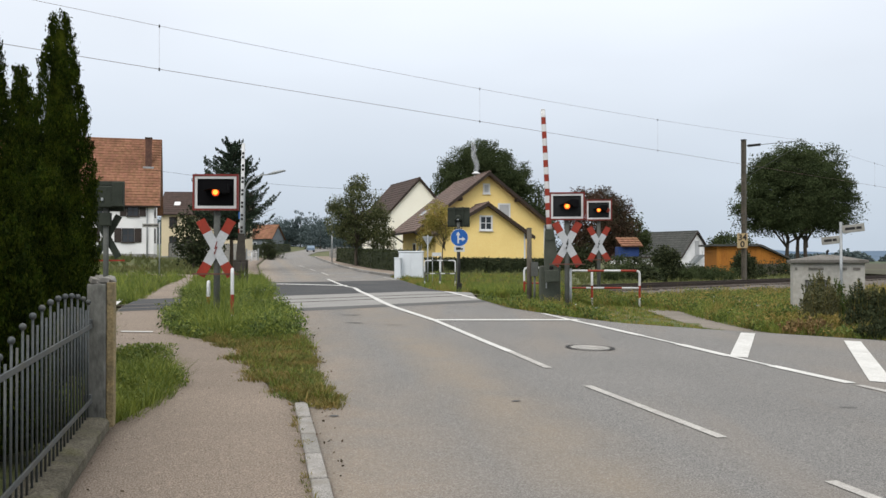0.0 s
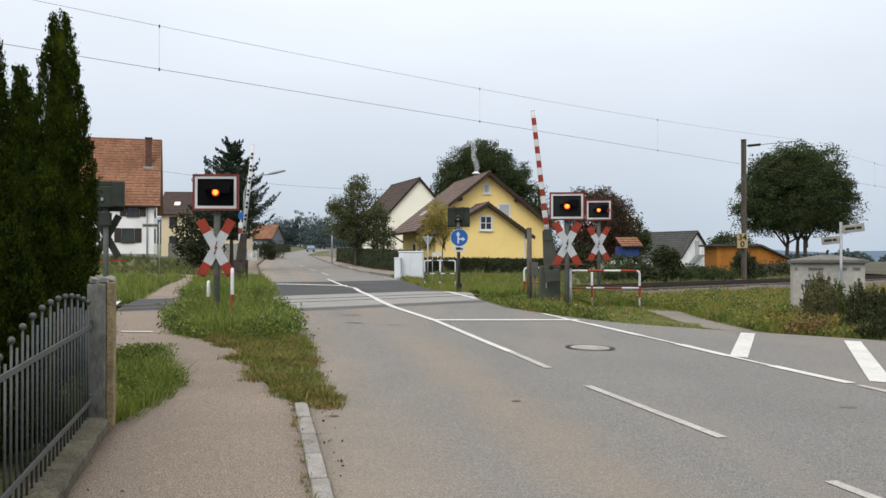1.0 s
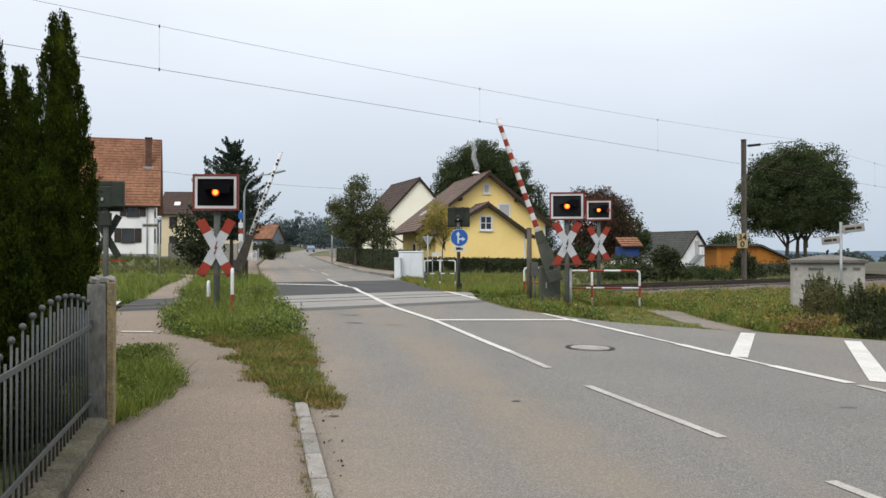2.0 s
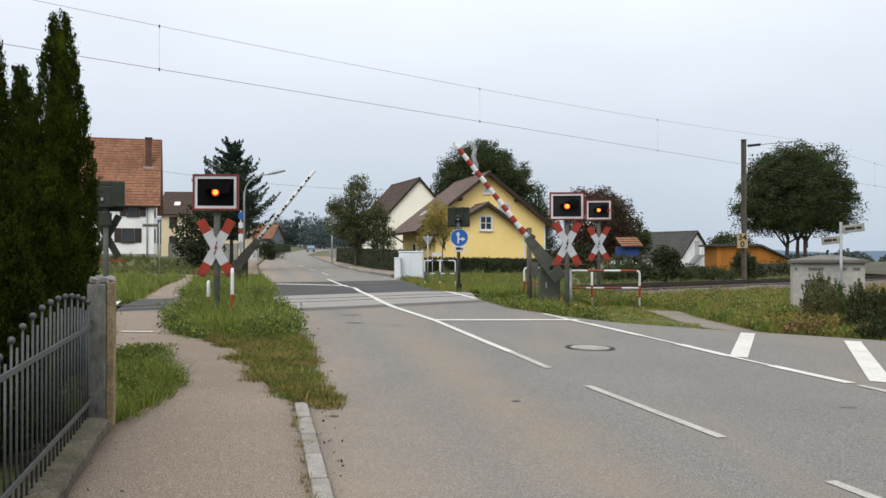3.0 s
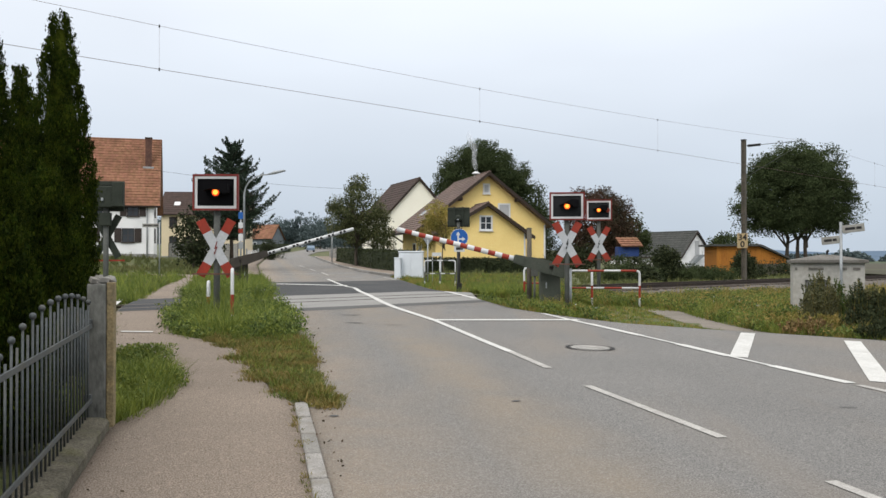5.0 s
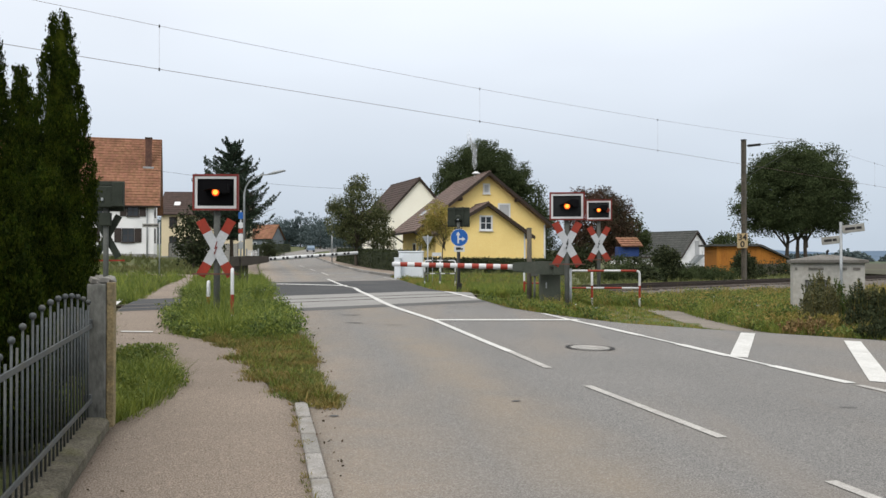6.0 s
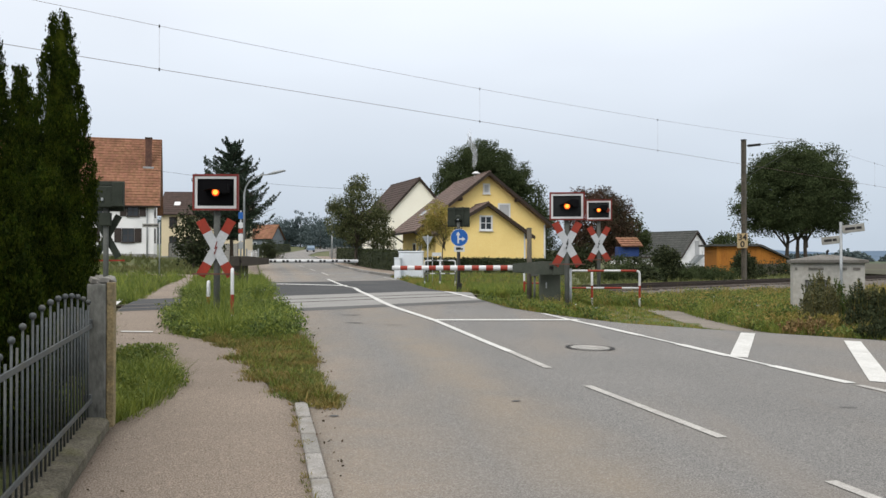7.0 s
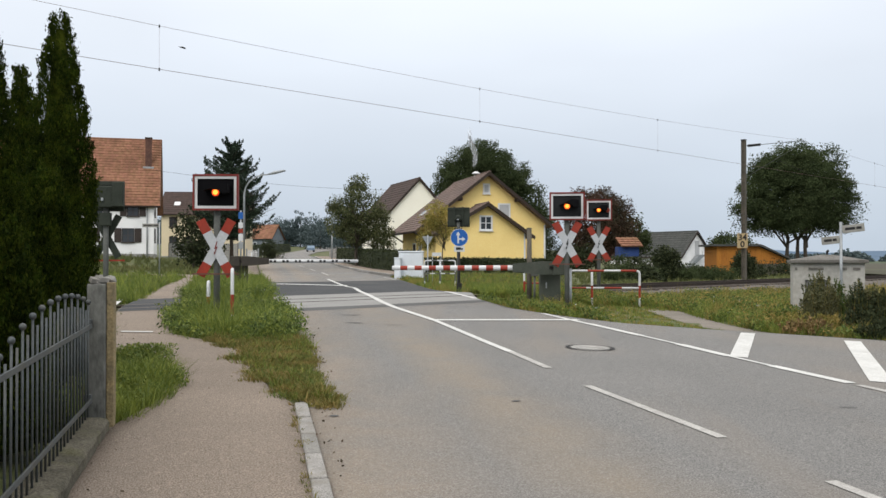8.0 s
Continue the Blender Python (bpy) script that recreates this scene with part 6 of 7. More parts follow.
columnar_thuja(-3.25, 6.6, 1.7, 0.34, "low dark thuja growth filling the fence", 45000, 0.04)
columnar_thuja(-3.05, 4.6, 2.3, 0.45, "low dark thuja growth beside the fence", 45000, 0.04)
columnar_thuja(-2.95, 3.7, 1.6, 0.45, "low dark thuja growth at the near end of the fence", 45000, 0.04)
columnar_thuja(-2.75, 2.6, 1.4, 0.4, "low dark thuja growth at the near end of the fence", 30000, 0.04)
columnar_thuja(-3.75, 8.6, 2.2, 0.30, "low dark thuja behind the gate pillar", 40000, 0.04)
columnar_thuja(-4.33, 10.2, 4.2, 0.352, "tall slender dark green thuja behind the fence", 84000, 0.040, 1.75)
columnar_thuja(-3.84, 7.5, 3.5, 0.46, "broad dark green thuja close behind the fence", 88000, 0.036, 1.1)
columnar_thuja(-5.22, 11.2, 3.75, 0.26, "smaller yellowish thuja between two taller ones", 40000, 0.05, 1.6)
columnar_thuja(-3.35, 5.6, 2.6, 0.42, "low dark thuja at the fence", 60000, 0.04)

tree("walnut_tree", "broad dark green deciduous tree with several trunks", 33.2, 85, ((-0.9, 0), (0.35, 0.3), (1.0, -0.1)),
     (((0, 0, 7.7), (5.0, 4.6, 4.0)), ((-3.7, 0, 6.3), (2.3, 2.8, 3.0)), ((3.8, 0, 6.6), (2.3, 2.6, 2.9)), ((0, 0, 4.9), (4.4, 3.8, 1.5)), ((1.0, 0, 10.0), (3.6, 3.0, 2.3)), ((-2.2, 0, 9.4), (2.4, 2.5, 2.0))), 1250, 110, 0.36, 0.17, LEAF, 3.4, 0.22, limbs=15, shell=0.15)
tree("lime_tree", "large dense green tree rising behind the yellow house", 4.1, 100, ((0, 0), ),
     (((0, 0, 8.6), (5.0, 4.5, 4.9)), ((-2.6, 0, 8), (2.7, 3, 4)), ((3.2, 0, 8.5), (2.6, 3, 3.6)), ((0.3, 0, 11.5), (2.9, 2.6, 2.0))), 1200, 110, 0.38, 0.18, LEAF, 5, 0.4, shell=0.2)
tree("spruce_group", "dark tree beside the large green tree", 10.0, 104, ((0, 0), ), (((0, 0, 6.5), (1.8, 1.8, 3.4)), ((0.9, 0, 4.5), (2.0, 2, 3))), 200, 46, 0.42, 0.24, LEAF, 3, 0.2)
tree("fruit_tree", "old spreading fruit tree with thin foliage", -7.1, 75, ((0, 0), ),
     (((0.0, 0, 5.0), (2.0, 1.9, 2.2)), ((-1.3, 0, 4.2), (1.5, 1.5, 1.6)), ((1.5, 0, 3.7), (1.4, 1.5, 1.9)), ((0.1, 0, 6.9), (1.1, 1.1, 0.9)), ((-0.6, 0, 2.9), (1.7, 1.5, 1.2)), ((-1.9, 0, 5.3), (0.8, 0.9, 0.7)), ((1.7, 0, 2.5), (1.6, 1.4, 1.3))), 600, 46, 0.23, 0.14, LEAF_LIGHT, 2.4, 0.16, shell=0.3, limbs=26)
tree("weeping_tree", "small yellowing weeping tree before the yellow house", -0.35, 62, ((0.5, 0), ),
     (((0, 0, 3.9), (1.0, 1.0, 1.1)), ((-0.6, 0, 3.2), (0.75, 0.8, 1.1)), ((0.6, 0, 3.0), (0.6, 0.7, 0.8)), ((-0.8, 0, 2.2), (0.5, 0.5, 0.7))), 260, 36, 0.15, 0.10, LEAF_YELLOW, 2.2, 0.06, shell=0.3, limbs=16, droop=0.6)
tree("copper_tree", "copper-leaved tree behind the crossing signals", 13.6, 80, ((0, 0), ),
     (((-0.2, 0, 4.6), (2.7, 2.2, 2.8)), ((1.7, 0, 4.0), (1.9, 2, 2.6)), ((-1.0, 0, 6.3), (1.3, 1.2, 1.0)), ((-0.5, 0, 2.2), (2.6, 2, 1.8))), 700, 60, 0.33, 0.16, LEAF_RED, 2, 0.2)
tree("garden_tree", "green garden tree beside the copper-leaved one", 17.6, 86, ((0, 0), ), (((0, 0, 3.3), (1.9, 1.8, 1.9)), ((-1.2, 0, 4.3), (1.2, 1.2, 1.4)), ((1.2, 0, 2.6), (1.2, 1.2, 1.3))), 150, 38, 0.36, 0.24, LEAF, 1.5, 0.15)
tree("shed_tree", "round dark tree behind the orange shed", 34.5, 108, ((0, 0), ), (((0, 0, 2.9), (2.7, 2, 1.7)), ((-1.6, 0, 2.2), (1.4, 1.4, 1.2))), 120, 40, 0.4, 0.3, LEAF, 1.2, 0.2)


def spruce(x, y, h, r, label, levels=22):
    """A conifer with separate drooping branches and a ragged outline."""
    t = tagged(empty("spruce", pose(x, y, gz(x, y))), label, "conifer")
    pts = []
    bm = bmesh.new()
    add_tube(bm, [(0, 0, -0.4), (0, 0, h * 0.98)], [0.16, 0.015], 8)
    for i in range(levels):
        z = h * (0.24 + 0.74 * i / levels)
        reach = r * (1 - z / h) ** 0.66 * 1.0 + 0.05
        k = 9 if i < levels * 0.7 else 6
        for j in range(k):
            a = 2 * math.pi * (j + RNG.random()) / k
            L = reach * RNG.uniform(0.5, 1.35)
            rise = RNG.uniform(0.3, 0.8) + 0.25 * (z / h) ** 2
            n = int(45 + 185 * L / r)
            u = RNG.random(n) ** 0.8
            px, pz = L * u, z + L * (rise * u - 0.42 * u * u + 0.35 * u ** 4)
            w = (0.10 + 0.22 * np.sin(np.pi * np.minimum(u * 1.05, 1))) * L * 0.55
            off = RNG.normal(size=n) * w * 0.6
            pts.append(np.stack([np.cos(a) * px - np.sin(a) * off, np.sin(a) * px + np.cos(a) * off, pz - np.abs(RNG.normal(size=n)) * 0.10], 1))
            add_tube(bm, [(0, 0, z), (math.cos(a) * L * 0.9, math.sin(a) * L * 0.9, z + L * 0.9 * (rise - 0.38))], [0.03, 0.008], 5)
    leaf_cloud("foliage", np.concatenate(pts), 0.21, SPRUCE, t, 0.38, droop=0.15)
    part("trunk", bm, BARK, t, "brown trunk and boughs")


spruce(-14.5, 62, 8.95, 3.4, "dark spruce with ragged boughs behind the crossing")
tree("laurel_bush", "dark rounded bush beside the spruce", -16.8, 61, ((0, 0), ), (((0, 0, 2.2), (1.3, 1.3, 1.8)), ((0.6, 0, 1.3), (1.2, 1, 1.2))), 110, 34, 0.28, 0.2, HEDGE, 0.8, 0.1, "bush")


def bush(x, y, rx, rz, label, material=HEDGE, leaf=0.14, clumps=60, name="bush", per=34):
    return tree(name, label, x, y, ((0, 0), ), (((0, 0, rz * 0.8), (rx, rx * 0.85, rz)), ((rx * 0.45, 0, rz * 0.5), (rx * 0.6, rx * 0.6, rz * 0.6))), clumps, per, rx * 0.2, leaf, material, rz * 0.4, 0.05, "bush", limbs=6)


bush(13.4, 54.5, 0.85, 1.2, "rounded dark green bush by the track", clumps=280)
bush(19.6, 59, 0.72, 1.1, "rounded dark green bush before the orange shed", clumps=260)
bush(12.4, 58, 0.95, 0.75, "dense green bush under the playhouse", clumps=110)
bush(9.4, 80, 1.5, 1.9, "dark green bush between house and copper tree", clumps=170)
bush(11.6, 78, 1.6, 1.3, "dark green bush at the garden edge", clumps=150)
bush(14.9, 57, 0.6, 0.4, "low green bush along the track")
for bx, by, br, bh in ((9.9, 53.6, 0.9, 0.42), (11.0, 54.6, 0.95, 0.55), (12.1, 53.9, 0.9, 0.5), (14.4, 54.2, 0.9, 0.48), (15.5, 55.0, 0.95, 0.52), (16.6, 55.8, 0.9, 0.46), (17.8, 57.2, 0.95, 0.48), (11.1, 57.4, 0.9, 0.85)):
    bush(bx, by, br, bh, "low olive scrub along the track", LEAF, leaf=0.11, clumps=70)
bush(11.5, 52, 0.9, 0.55, "low green bush along the track")
bush(17.0, 62, 1.2, 0.5, "low hedge bush by the garden", clumps=50)
bush(22.5, 66, 1.2, 0.6, "low dark bush before the shed", clumps=50)
bush(26.0, 70, 1.3, 0.7, "low dark bush before the shed", clumps=50)
bush(-23.2, 120, 2.2, 1.4, "dark bush at the village road")
bush(-20.9, 108, 0.95, 1.45, "tall dark bush at the village road", clumps=110)
bush(8.9, 71, 1.0, 0.8, "green bush at the corner of the yellow house", clumps=60)


def hedge(pts, h, w, label, n):
    """A clipped hedge along points: a dense core under a skin of small leaves."""
    t = tagged(empty("hedge", pose(0, 0, 0)), label, "hedge")
    core = bmesh.new()
    skin = []
    total = sum((Vector(b) - Vector(a)).length for a, b in zip(pts, pts[1:]))
    for a, b in zip(pts, pts[1:]):
        a, b = Vector(a), Vector(b)
        d = (b - a)
        s = Vector((-d.y, d.x)).normalized() * w / 2
        za, zb = gz(*a), gz(*b)
        quad = [a + s, b + s, b - s, a - s]
        zz = [za, zb, zb, za]
        lo = [core.verts.new((q.x, q.y, z - 0.3)) for q, z in zip(quad, zz)]
        hi = [core.verts.new((*(q.lerp((a + b) / 2, 0.02)), z + h - 0.08)) for q, z in zip(quad, zz)]
        core.faces.new(hi)
        for i in range(4):
            core.faces.new((lo[i], lo[(i + 1) % 4], hi[(i + 1) % 4], hi[i]))
        m = int(n * d.length / total)
        u, v, f = RNG.random(m), RNG.random(m), RNG.random(m)
        side = np.where(f < 0.4, -0.5, np.where(f < 0.6, 0.5, RNG.uniform(-0.5, 0.5, m)))
        z = np.where(f < 0.6, v * h, h + RNG.normal(size=m) * 0.03)
        x = a.x + d.x * u + s.x * 2 * side
        y = a.y + d.y * u + s.y * 2 * side
        skin.append(np.stack([x, y, za + (zb - za) * u + z], 1) + RNG.normal(size=(m, 3)) * 0.05)
    bmesh.ops.recalc_face_normals(core, faces=core.faces[:])
    part("inner_growth", core, HEDGE, t)
    leaf_cloud("foliage", np.concatenate(skin), 0.13, HEDGE, t, 0.6)


hedge([(-2.0, 57.5), (-4.6, 66), (-8.2, 84), (-11.0, 98)], 1.42, 1.1, "clipped dark green hedge along the footpath", 16000)
hedge([(-1.3, 64), (3.0, 64.5), (9.5, 67)], 0.92, 0.9, "clipped dark hedge before the yellow house", 9000)
hedge([(-27.5, 124), (-34.2, 177), (-38.5, 225)], 1.6, 1.2, "dark hedge along the village road", 9000)


def far_wood(name, label, spots, leaf, material):
    """Distant woodland: many crowns of leaf clumps, one body of stuff; the haze is in the leaf colour."""
    pts = []
    trunks = bmesh.new()
    for x, y, h, r in spots:
        z0 = gz(x, y)
        blobs = (((x, y, z0 + h * 0.55), (r, r, h * 0.42)), ((x + r * 0.5, y, z0 + h * 0.28), (r, r * 0.9, h * 0.3)), ((x - r * 0.5, y, z0 + h * 0.24), (r, r * 0.9, h * 0.26)))
        pts.append(clump_points(blobs, 75, 60, r * 0.2, 0.3)[0])
        add_tube(trunks, [(x, y, z0 - 0.5), (x, y, z0 + h * 0.6)], [0.3, 0.1], 6)
    t = tagged(empty(name, pose(0, 0, 0)), label, "woodland", kind="stuff")
    leaf_cloud("crowns", np.concatenate(pts), leaf, material, t, 0.7)
    part("trunks", trunks, BARK, t)


rw = random.Random(4)
far_wood("village_wood", "distant trees with haze in their leaf colour at the end of the village road",
         [(-112 + i * 5.2 + rw.uniform(-2, 2), 335 + rw.uniform(-25, 40), rw.uniform(7.5, 11), rw.uniform(4, 6.5)) for i in range(26)] + [(-52, 330, 15, 3.0), (-72, 300, 12, 5), (-63, 290, 10, 5), (-38, 280, 11, 6), (-30, 300, 12, 7)], 0.5, LEAF_FAR_HAZED)
far_wood("field_wood", "distant low trees at the edge of the fields", [(430 + i * 24 + rw.uniform(-8, 8), 1150 + rw.uniform(-60, 60), rw.uniform(7, 13), rw.uniform(9, 16)) for i in range(14)], 3.6, LEAF_FAR_HAZED)


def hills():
    """Wooded hills on the horizon, with aerial haze mixed into their base colour."""
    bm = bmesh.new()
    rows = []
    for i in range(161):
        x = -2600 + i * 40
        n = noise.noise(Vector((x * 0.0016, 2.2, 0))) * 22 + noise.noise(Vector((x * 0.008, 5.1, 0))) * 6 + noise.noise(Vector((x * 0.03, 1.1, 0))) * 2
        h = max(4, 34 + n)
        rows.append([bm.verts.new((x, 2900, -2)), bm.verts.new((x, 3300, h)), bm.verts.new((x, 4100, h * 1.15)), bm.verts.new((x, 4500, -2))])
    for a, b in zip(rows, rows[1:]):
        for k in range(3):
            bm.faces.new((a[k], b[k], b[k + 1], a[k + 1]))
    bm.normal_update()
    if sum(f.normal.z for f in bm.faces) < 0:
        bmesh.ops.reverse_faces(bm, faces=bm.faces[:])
    o = part("backdrop_hills", bm, mat("far_hills_hazed", (0.115, 0.16, 0.22), (0.10, 0.14, 0.195), 1.0, 0.004, 0.02, 0.15, 0, spec=0.0))
    tagged(o, "distant wooded hills on the horizon, haze in their blue-grey colour", "hills", kind="structure")


hills()


def ploughed_field():
    """Brown and green fields beyond the track."""
    for name, x0, x1, y0, y1, m, label in (("ploughed_field", 28, 700, 72, 330, mat("field_soil", (0.060, 0.048, 0.035), (0.045, 0.038, 0.028), 0.98, 0.08, 1.5, 0.3, 0.3, stain=(0.07, 0.085, 0.035), stain_scale=0.03, stain_amt=0.7), "brown ploughed field beyond the track"),
                                           ("crop_field", 60, 1400, 332, 1100, mat("field_crop", (0.055, 0.075, 0.035), (0.045, 0.06, 0.03), 0.95, 0.03, 0.8, 0.3, 0.3), "dark green crop field in the distance")):
        bm = bmesh.new()
        xs, ysr = np.linspace(x0, x1, 24), np.linspace(y0, y1, 16)
        g = [[bm.verts.new((x + y * 0.1, y, float(land(x, y)) + 0.05)) for x in xs] for y in ysr]
        for r, q in zip(g, g[1:]):
            for i in range(len(xs) - 1):
                bm.faces.new((r[i], r[i + 1], q[i + 1], q[i]))
        tagged(part(name, bm, m), label, "field", kind="structure")


ploughed_field()


# ---- grass ----
def blades(name, label, x0, x1, y0, y1, n, keep, h0, h1, width, material, lean=0.35, lift=-0.05, tall=None, tuft=16, spread=0.06):
    """Grass blades in tufts, each blade with two bends, where keep(x, y) allows."""
    m = n // tuft
    x, y = RNG.uniform(x0, x1, m), RNG.uniform(y0, y1, m)
    k = keep(x, y)
    x, y = x[k], y[k]
    m = len(x)
    patchy = np.array([noise.noise(Vector((a * 0.9, b * 0.9, 3.3))) for a, b in zip(x, y)])
    th = np.exp(RNG.normal(size=m) * 0.28) * (1 + 0.6 * patchy)
    if tall is not None:
        th = th * tall(x, y)
    off = np.clip(RNG.normal(size=(m, tuft, 2)), -1.8, 1.8)
    r = np.hypot(off[..., 0], off[..., 1])
    off = off * spread
    h = (RNG.uniform(h0, h1, (m, tuft)) * th[:, None] * (1.05 - 0.22 * r)).ravel()
    x, y = (x[:, None] + off[..., 0]).ravel(), (y[:, None] + off[..., 1]).ravel()
    n = len(x)
    ang = RNG.uniform(0, 2 * math.pi, n)
    ca, sa = np.cos(ang), np.sin(ang)
    w = width * RNG.uniform(0.6, 1.3, n)
    bend = RNG.uniform(0.1, 1.0, n) * lean * h
    # blades fall outwards from the middle of their tuft
    ba = np.arctan2(off[..., 1], off[..., 0]).ravel() + RNG.normal(size=n) * 0.8
    bx, by = np.cos(ba) * bend, np.sin(ba) * bend
    z = land(x, y) + lift

    def v(px, py, pz):
        return np.stack([px, py, pz], 1)
    co = np.stack([v(x - ca * w, y - sa * w, z), v(x + ca * w, y + sa * w, z),
                   v(x + bx * 0.35 + ca * w * 0.7, y + by * 0.35 + sa * w * 0.7, z + h * 0.62), v(x + bx * 0.35 - ca * w * 0.7, y + by * 0.35 - sa * w * 0.7, z + h * 0.62),
                   v(x + bx, y + by, z + h * 0.98)], 1).reshape(-1, 3)
    base = (np.arange(n) * 5)[:, None]
    loops = np.concatenate([base + np.array([[0, 1, 2, 3]]), base + np.array([[3, 2, 4]])], 1).ravel()
    sizes = np.tile([4, 3], n)
    return tagged(raw_mesh(name, co, loops, sizes, material), label, "grass", kind="stuff")


def wobble(y, k):
    return np.array([noise.noise(Vector((float(v) * 2.3, k, 0.5))) for v in y])


def in_island(x, y):
    return (x > edge_at(PATH_RIGHT, y) - 0.12 + 0.16 * wobble(y, 1.0)) & (x < edge_at(ROAD_LEFT, y) + 0.05 + 0.14 * wobble(y, 2.0)) & (np.abs(off_track(x, y)) > 2.3)


def in_left(x, y):
    return (x < edge_at(PATH_LEFT, y) + 0.08 + 0.12 * wobble(y, 3.0)) & (np.abs(off_track(x, y)) > 2.4)


def off_footway(x, y):
    d = x - edge_at(FOOTWAY[::-1], y)
    return (np.abs(d) > np.where((y > 16.5) & (y < 22.9), 0.41 + 0.08 * wobble(y, 9.0), -1))


def short_by_footway(x, y):
    d = x - edge_at(FOOTWAY[::-1], y)
    return np.where((d < 0) & (d > -2.2) & (y > 16.5) & (y < 24), 0.30, 1.0)


def in_verge(x, y):
    return (x > edge_at(ROAD_RIGHT, y) + 0.04 + 0.10 * wobble(y, 4.0)) & off_footway(x, y) & (off_track(x, y) > 1.85) & ~((x > 8.6) & (x < 10.4) & (y > 21.5) & (y < 23.6))


def dome(x, y):
    """Grass on the island stands highest along its middle."""
    d = np.minimum(x - edge_at(PATH_RIGHT, y), edge_at(ROAD_LEFT, y) - x)
    return (0.5 + 0.98 * smoothstep(0.0, 0.8, d)) * (0.5 + 0.5 * smoothstep(13.5, 14.5, y))


def weed_mat(x, y):
    """The creeping weeds reach over the path in fingers and over the kerb's end."""
    return (x > edge_at(PATH_RIGHT, y) + 0.20 * (1 - smoothstep(8.8, 9.3, y)) - 0.04 - 0.20 * smoothstep(9.5, 12.6, y) + 0.34 * wobble(y * 2.6, 7.0)) & (x < edge_at(ROAD_LEFT, y) + 0.05 + 0.26 * (1 - smoothstep(8.9, 11.0, y)) + 0.10 * wobble(y * 1.5, 2.0))


def verge_height(x, y):
    """Low at the road's edge and along the footway, higher behind."""
    return short_by_footway(x, y) * (0.55 + 0.6 * smoothstep(0.0, 0.9, x - edge_at(ROAD_RIGHT, y)))


blades("verge_grass", "tall lush green grass on the island between path and road", -13, 0, 13.5, 34, 130000, in_island, 0.23, 0.45, 0.0055, GRASS, 1.2, tall=dome)
blades("verge_grass", "taller green grass between path and road beyond the track", -14, -4, 22, 47, 40000, in_island, 0.2, 0.42, 0.011, GRASS, 0.5)
blades("verge_weeds", "low trampled weeds and moss along the road edge", -3.6, -0.6, 8.62, 14.4, 110000, weed_mat, 0.025, 0.085, 0.006, MOSS, 1.5, 0.012)
blades("verge_grass", "short green tufts among the weeds at the road edge", -3.4, -0.6, 8.9, 14.0, 9000, weed_mat, 0.05, 0.14, 0.005, GRASS, 1.2, 0.01)
blades("verge_grass", "green grass along the low wall by the footpath", -6.5, -2.7, 7.75, 14.6, 90000, lambda x, y: in_left(x, y) & (x > edge_at(PATH_LEFT, y) - 1.2), 0.11, 0.25, 0.0045, GRASS, 1.2, tall=lambda x, y: 1.05 - 0.75 * smoothstep(10.0, 12.6, y))
blades("meadow_grass", "rough meadow grass left of the crossing", -22, -5, 14, 46, 120000, in_left, 0.14, 0.40, 0.011, GRASS, 0.9)
blades("meadow_grass", "tufts of taller dry grass in the meadow", -20, -6, 16, 46, 14000, in_left, 0.12, 0.36, 0.012, GRASS_FAR, 0.9)
blades("meadow_grass", "rough meadow grass before the farmhouse", -45, -10, 50, 80, 36000, lambda x, y: x < edge_at(ROAD_LEFT, y) - 2.6, 0.15, 0.4, 0.03, GRASS_FAR, 0.8)
blades("verge_grass", "green grass verge beside the barrier machine", -1, 12, 16.2, 34, 110000, in_verge, 0.10, 0.23, 0.0065, GRASS, 1.0, tall=verge_height)
blades("verge_grass_dry", "dry yellowed grass in the roadside verge", 0, 22, 16.2, 44, 110000, in_verge, 0.10, 0.25, 0.0065, GRASS_DRY, 1.0, tall=verge_height)
blades("verge_grass", "grass on the corner by the blue sign", -4, 6, 28, 58, 90000, lambda x, y: (x > edge_at(ROAD_RIGHT, y) + 0.05) & (off_track(x, y) < -2.3) & ~((x < -0.9) & (y > 51.5)), 0.08, 0.24, 0.012, GRASS, 0.9)
blades("verge_grass_dry", "dry yellowing grass on the corner by the blue sign", -4, 6, 28, 58, 36000, lambda x, y: (x > edge_at(ROAD_RIGHT, y) + 0.02) & (off_track(x, y) < -2.3) & ~((x < -0.9) & (y > 51.5)), 0.08, 0.24, 0.011, GRASS_DRY, 0.9)
blades("verge_grass_dry", "dry grass behind the track", 0, 32, 30, 72, 44000, lambda x, y: (off_track(x, y) < -2.6) & (x > edge_at(ROAD_RIGHT, y) + 2), 0.12, 0.32, 0.02, GRASS_FAR, 0.6)
blades("track_weeds", "tall green weeds growing over the rails beside the road", 0.5, 5.0, 23.5, 33, 60000,
       lambda x, y: (np.abs(off_track(x, y)) < 2.6) & (x > edge_at(ROAD_RIGHT, y) + 0.25) & (along_track(x, y) < 15.5), 0.09, 0.24, 0.008, GRASS, 0.9, 0.08)
blades("track_weeds", "sparse dry weeds on the edge of the ballast", -2, 40, 20, 60, 40000, lambda x, y: (off_track(x, y) > 1.7) & (off_track(x, y) < 4.5) & (along_track(x, y) > 11.5), 0.12, 0.35, 0.012, GRASS_DRY, 0.6)


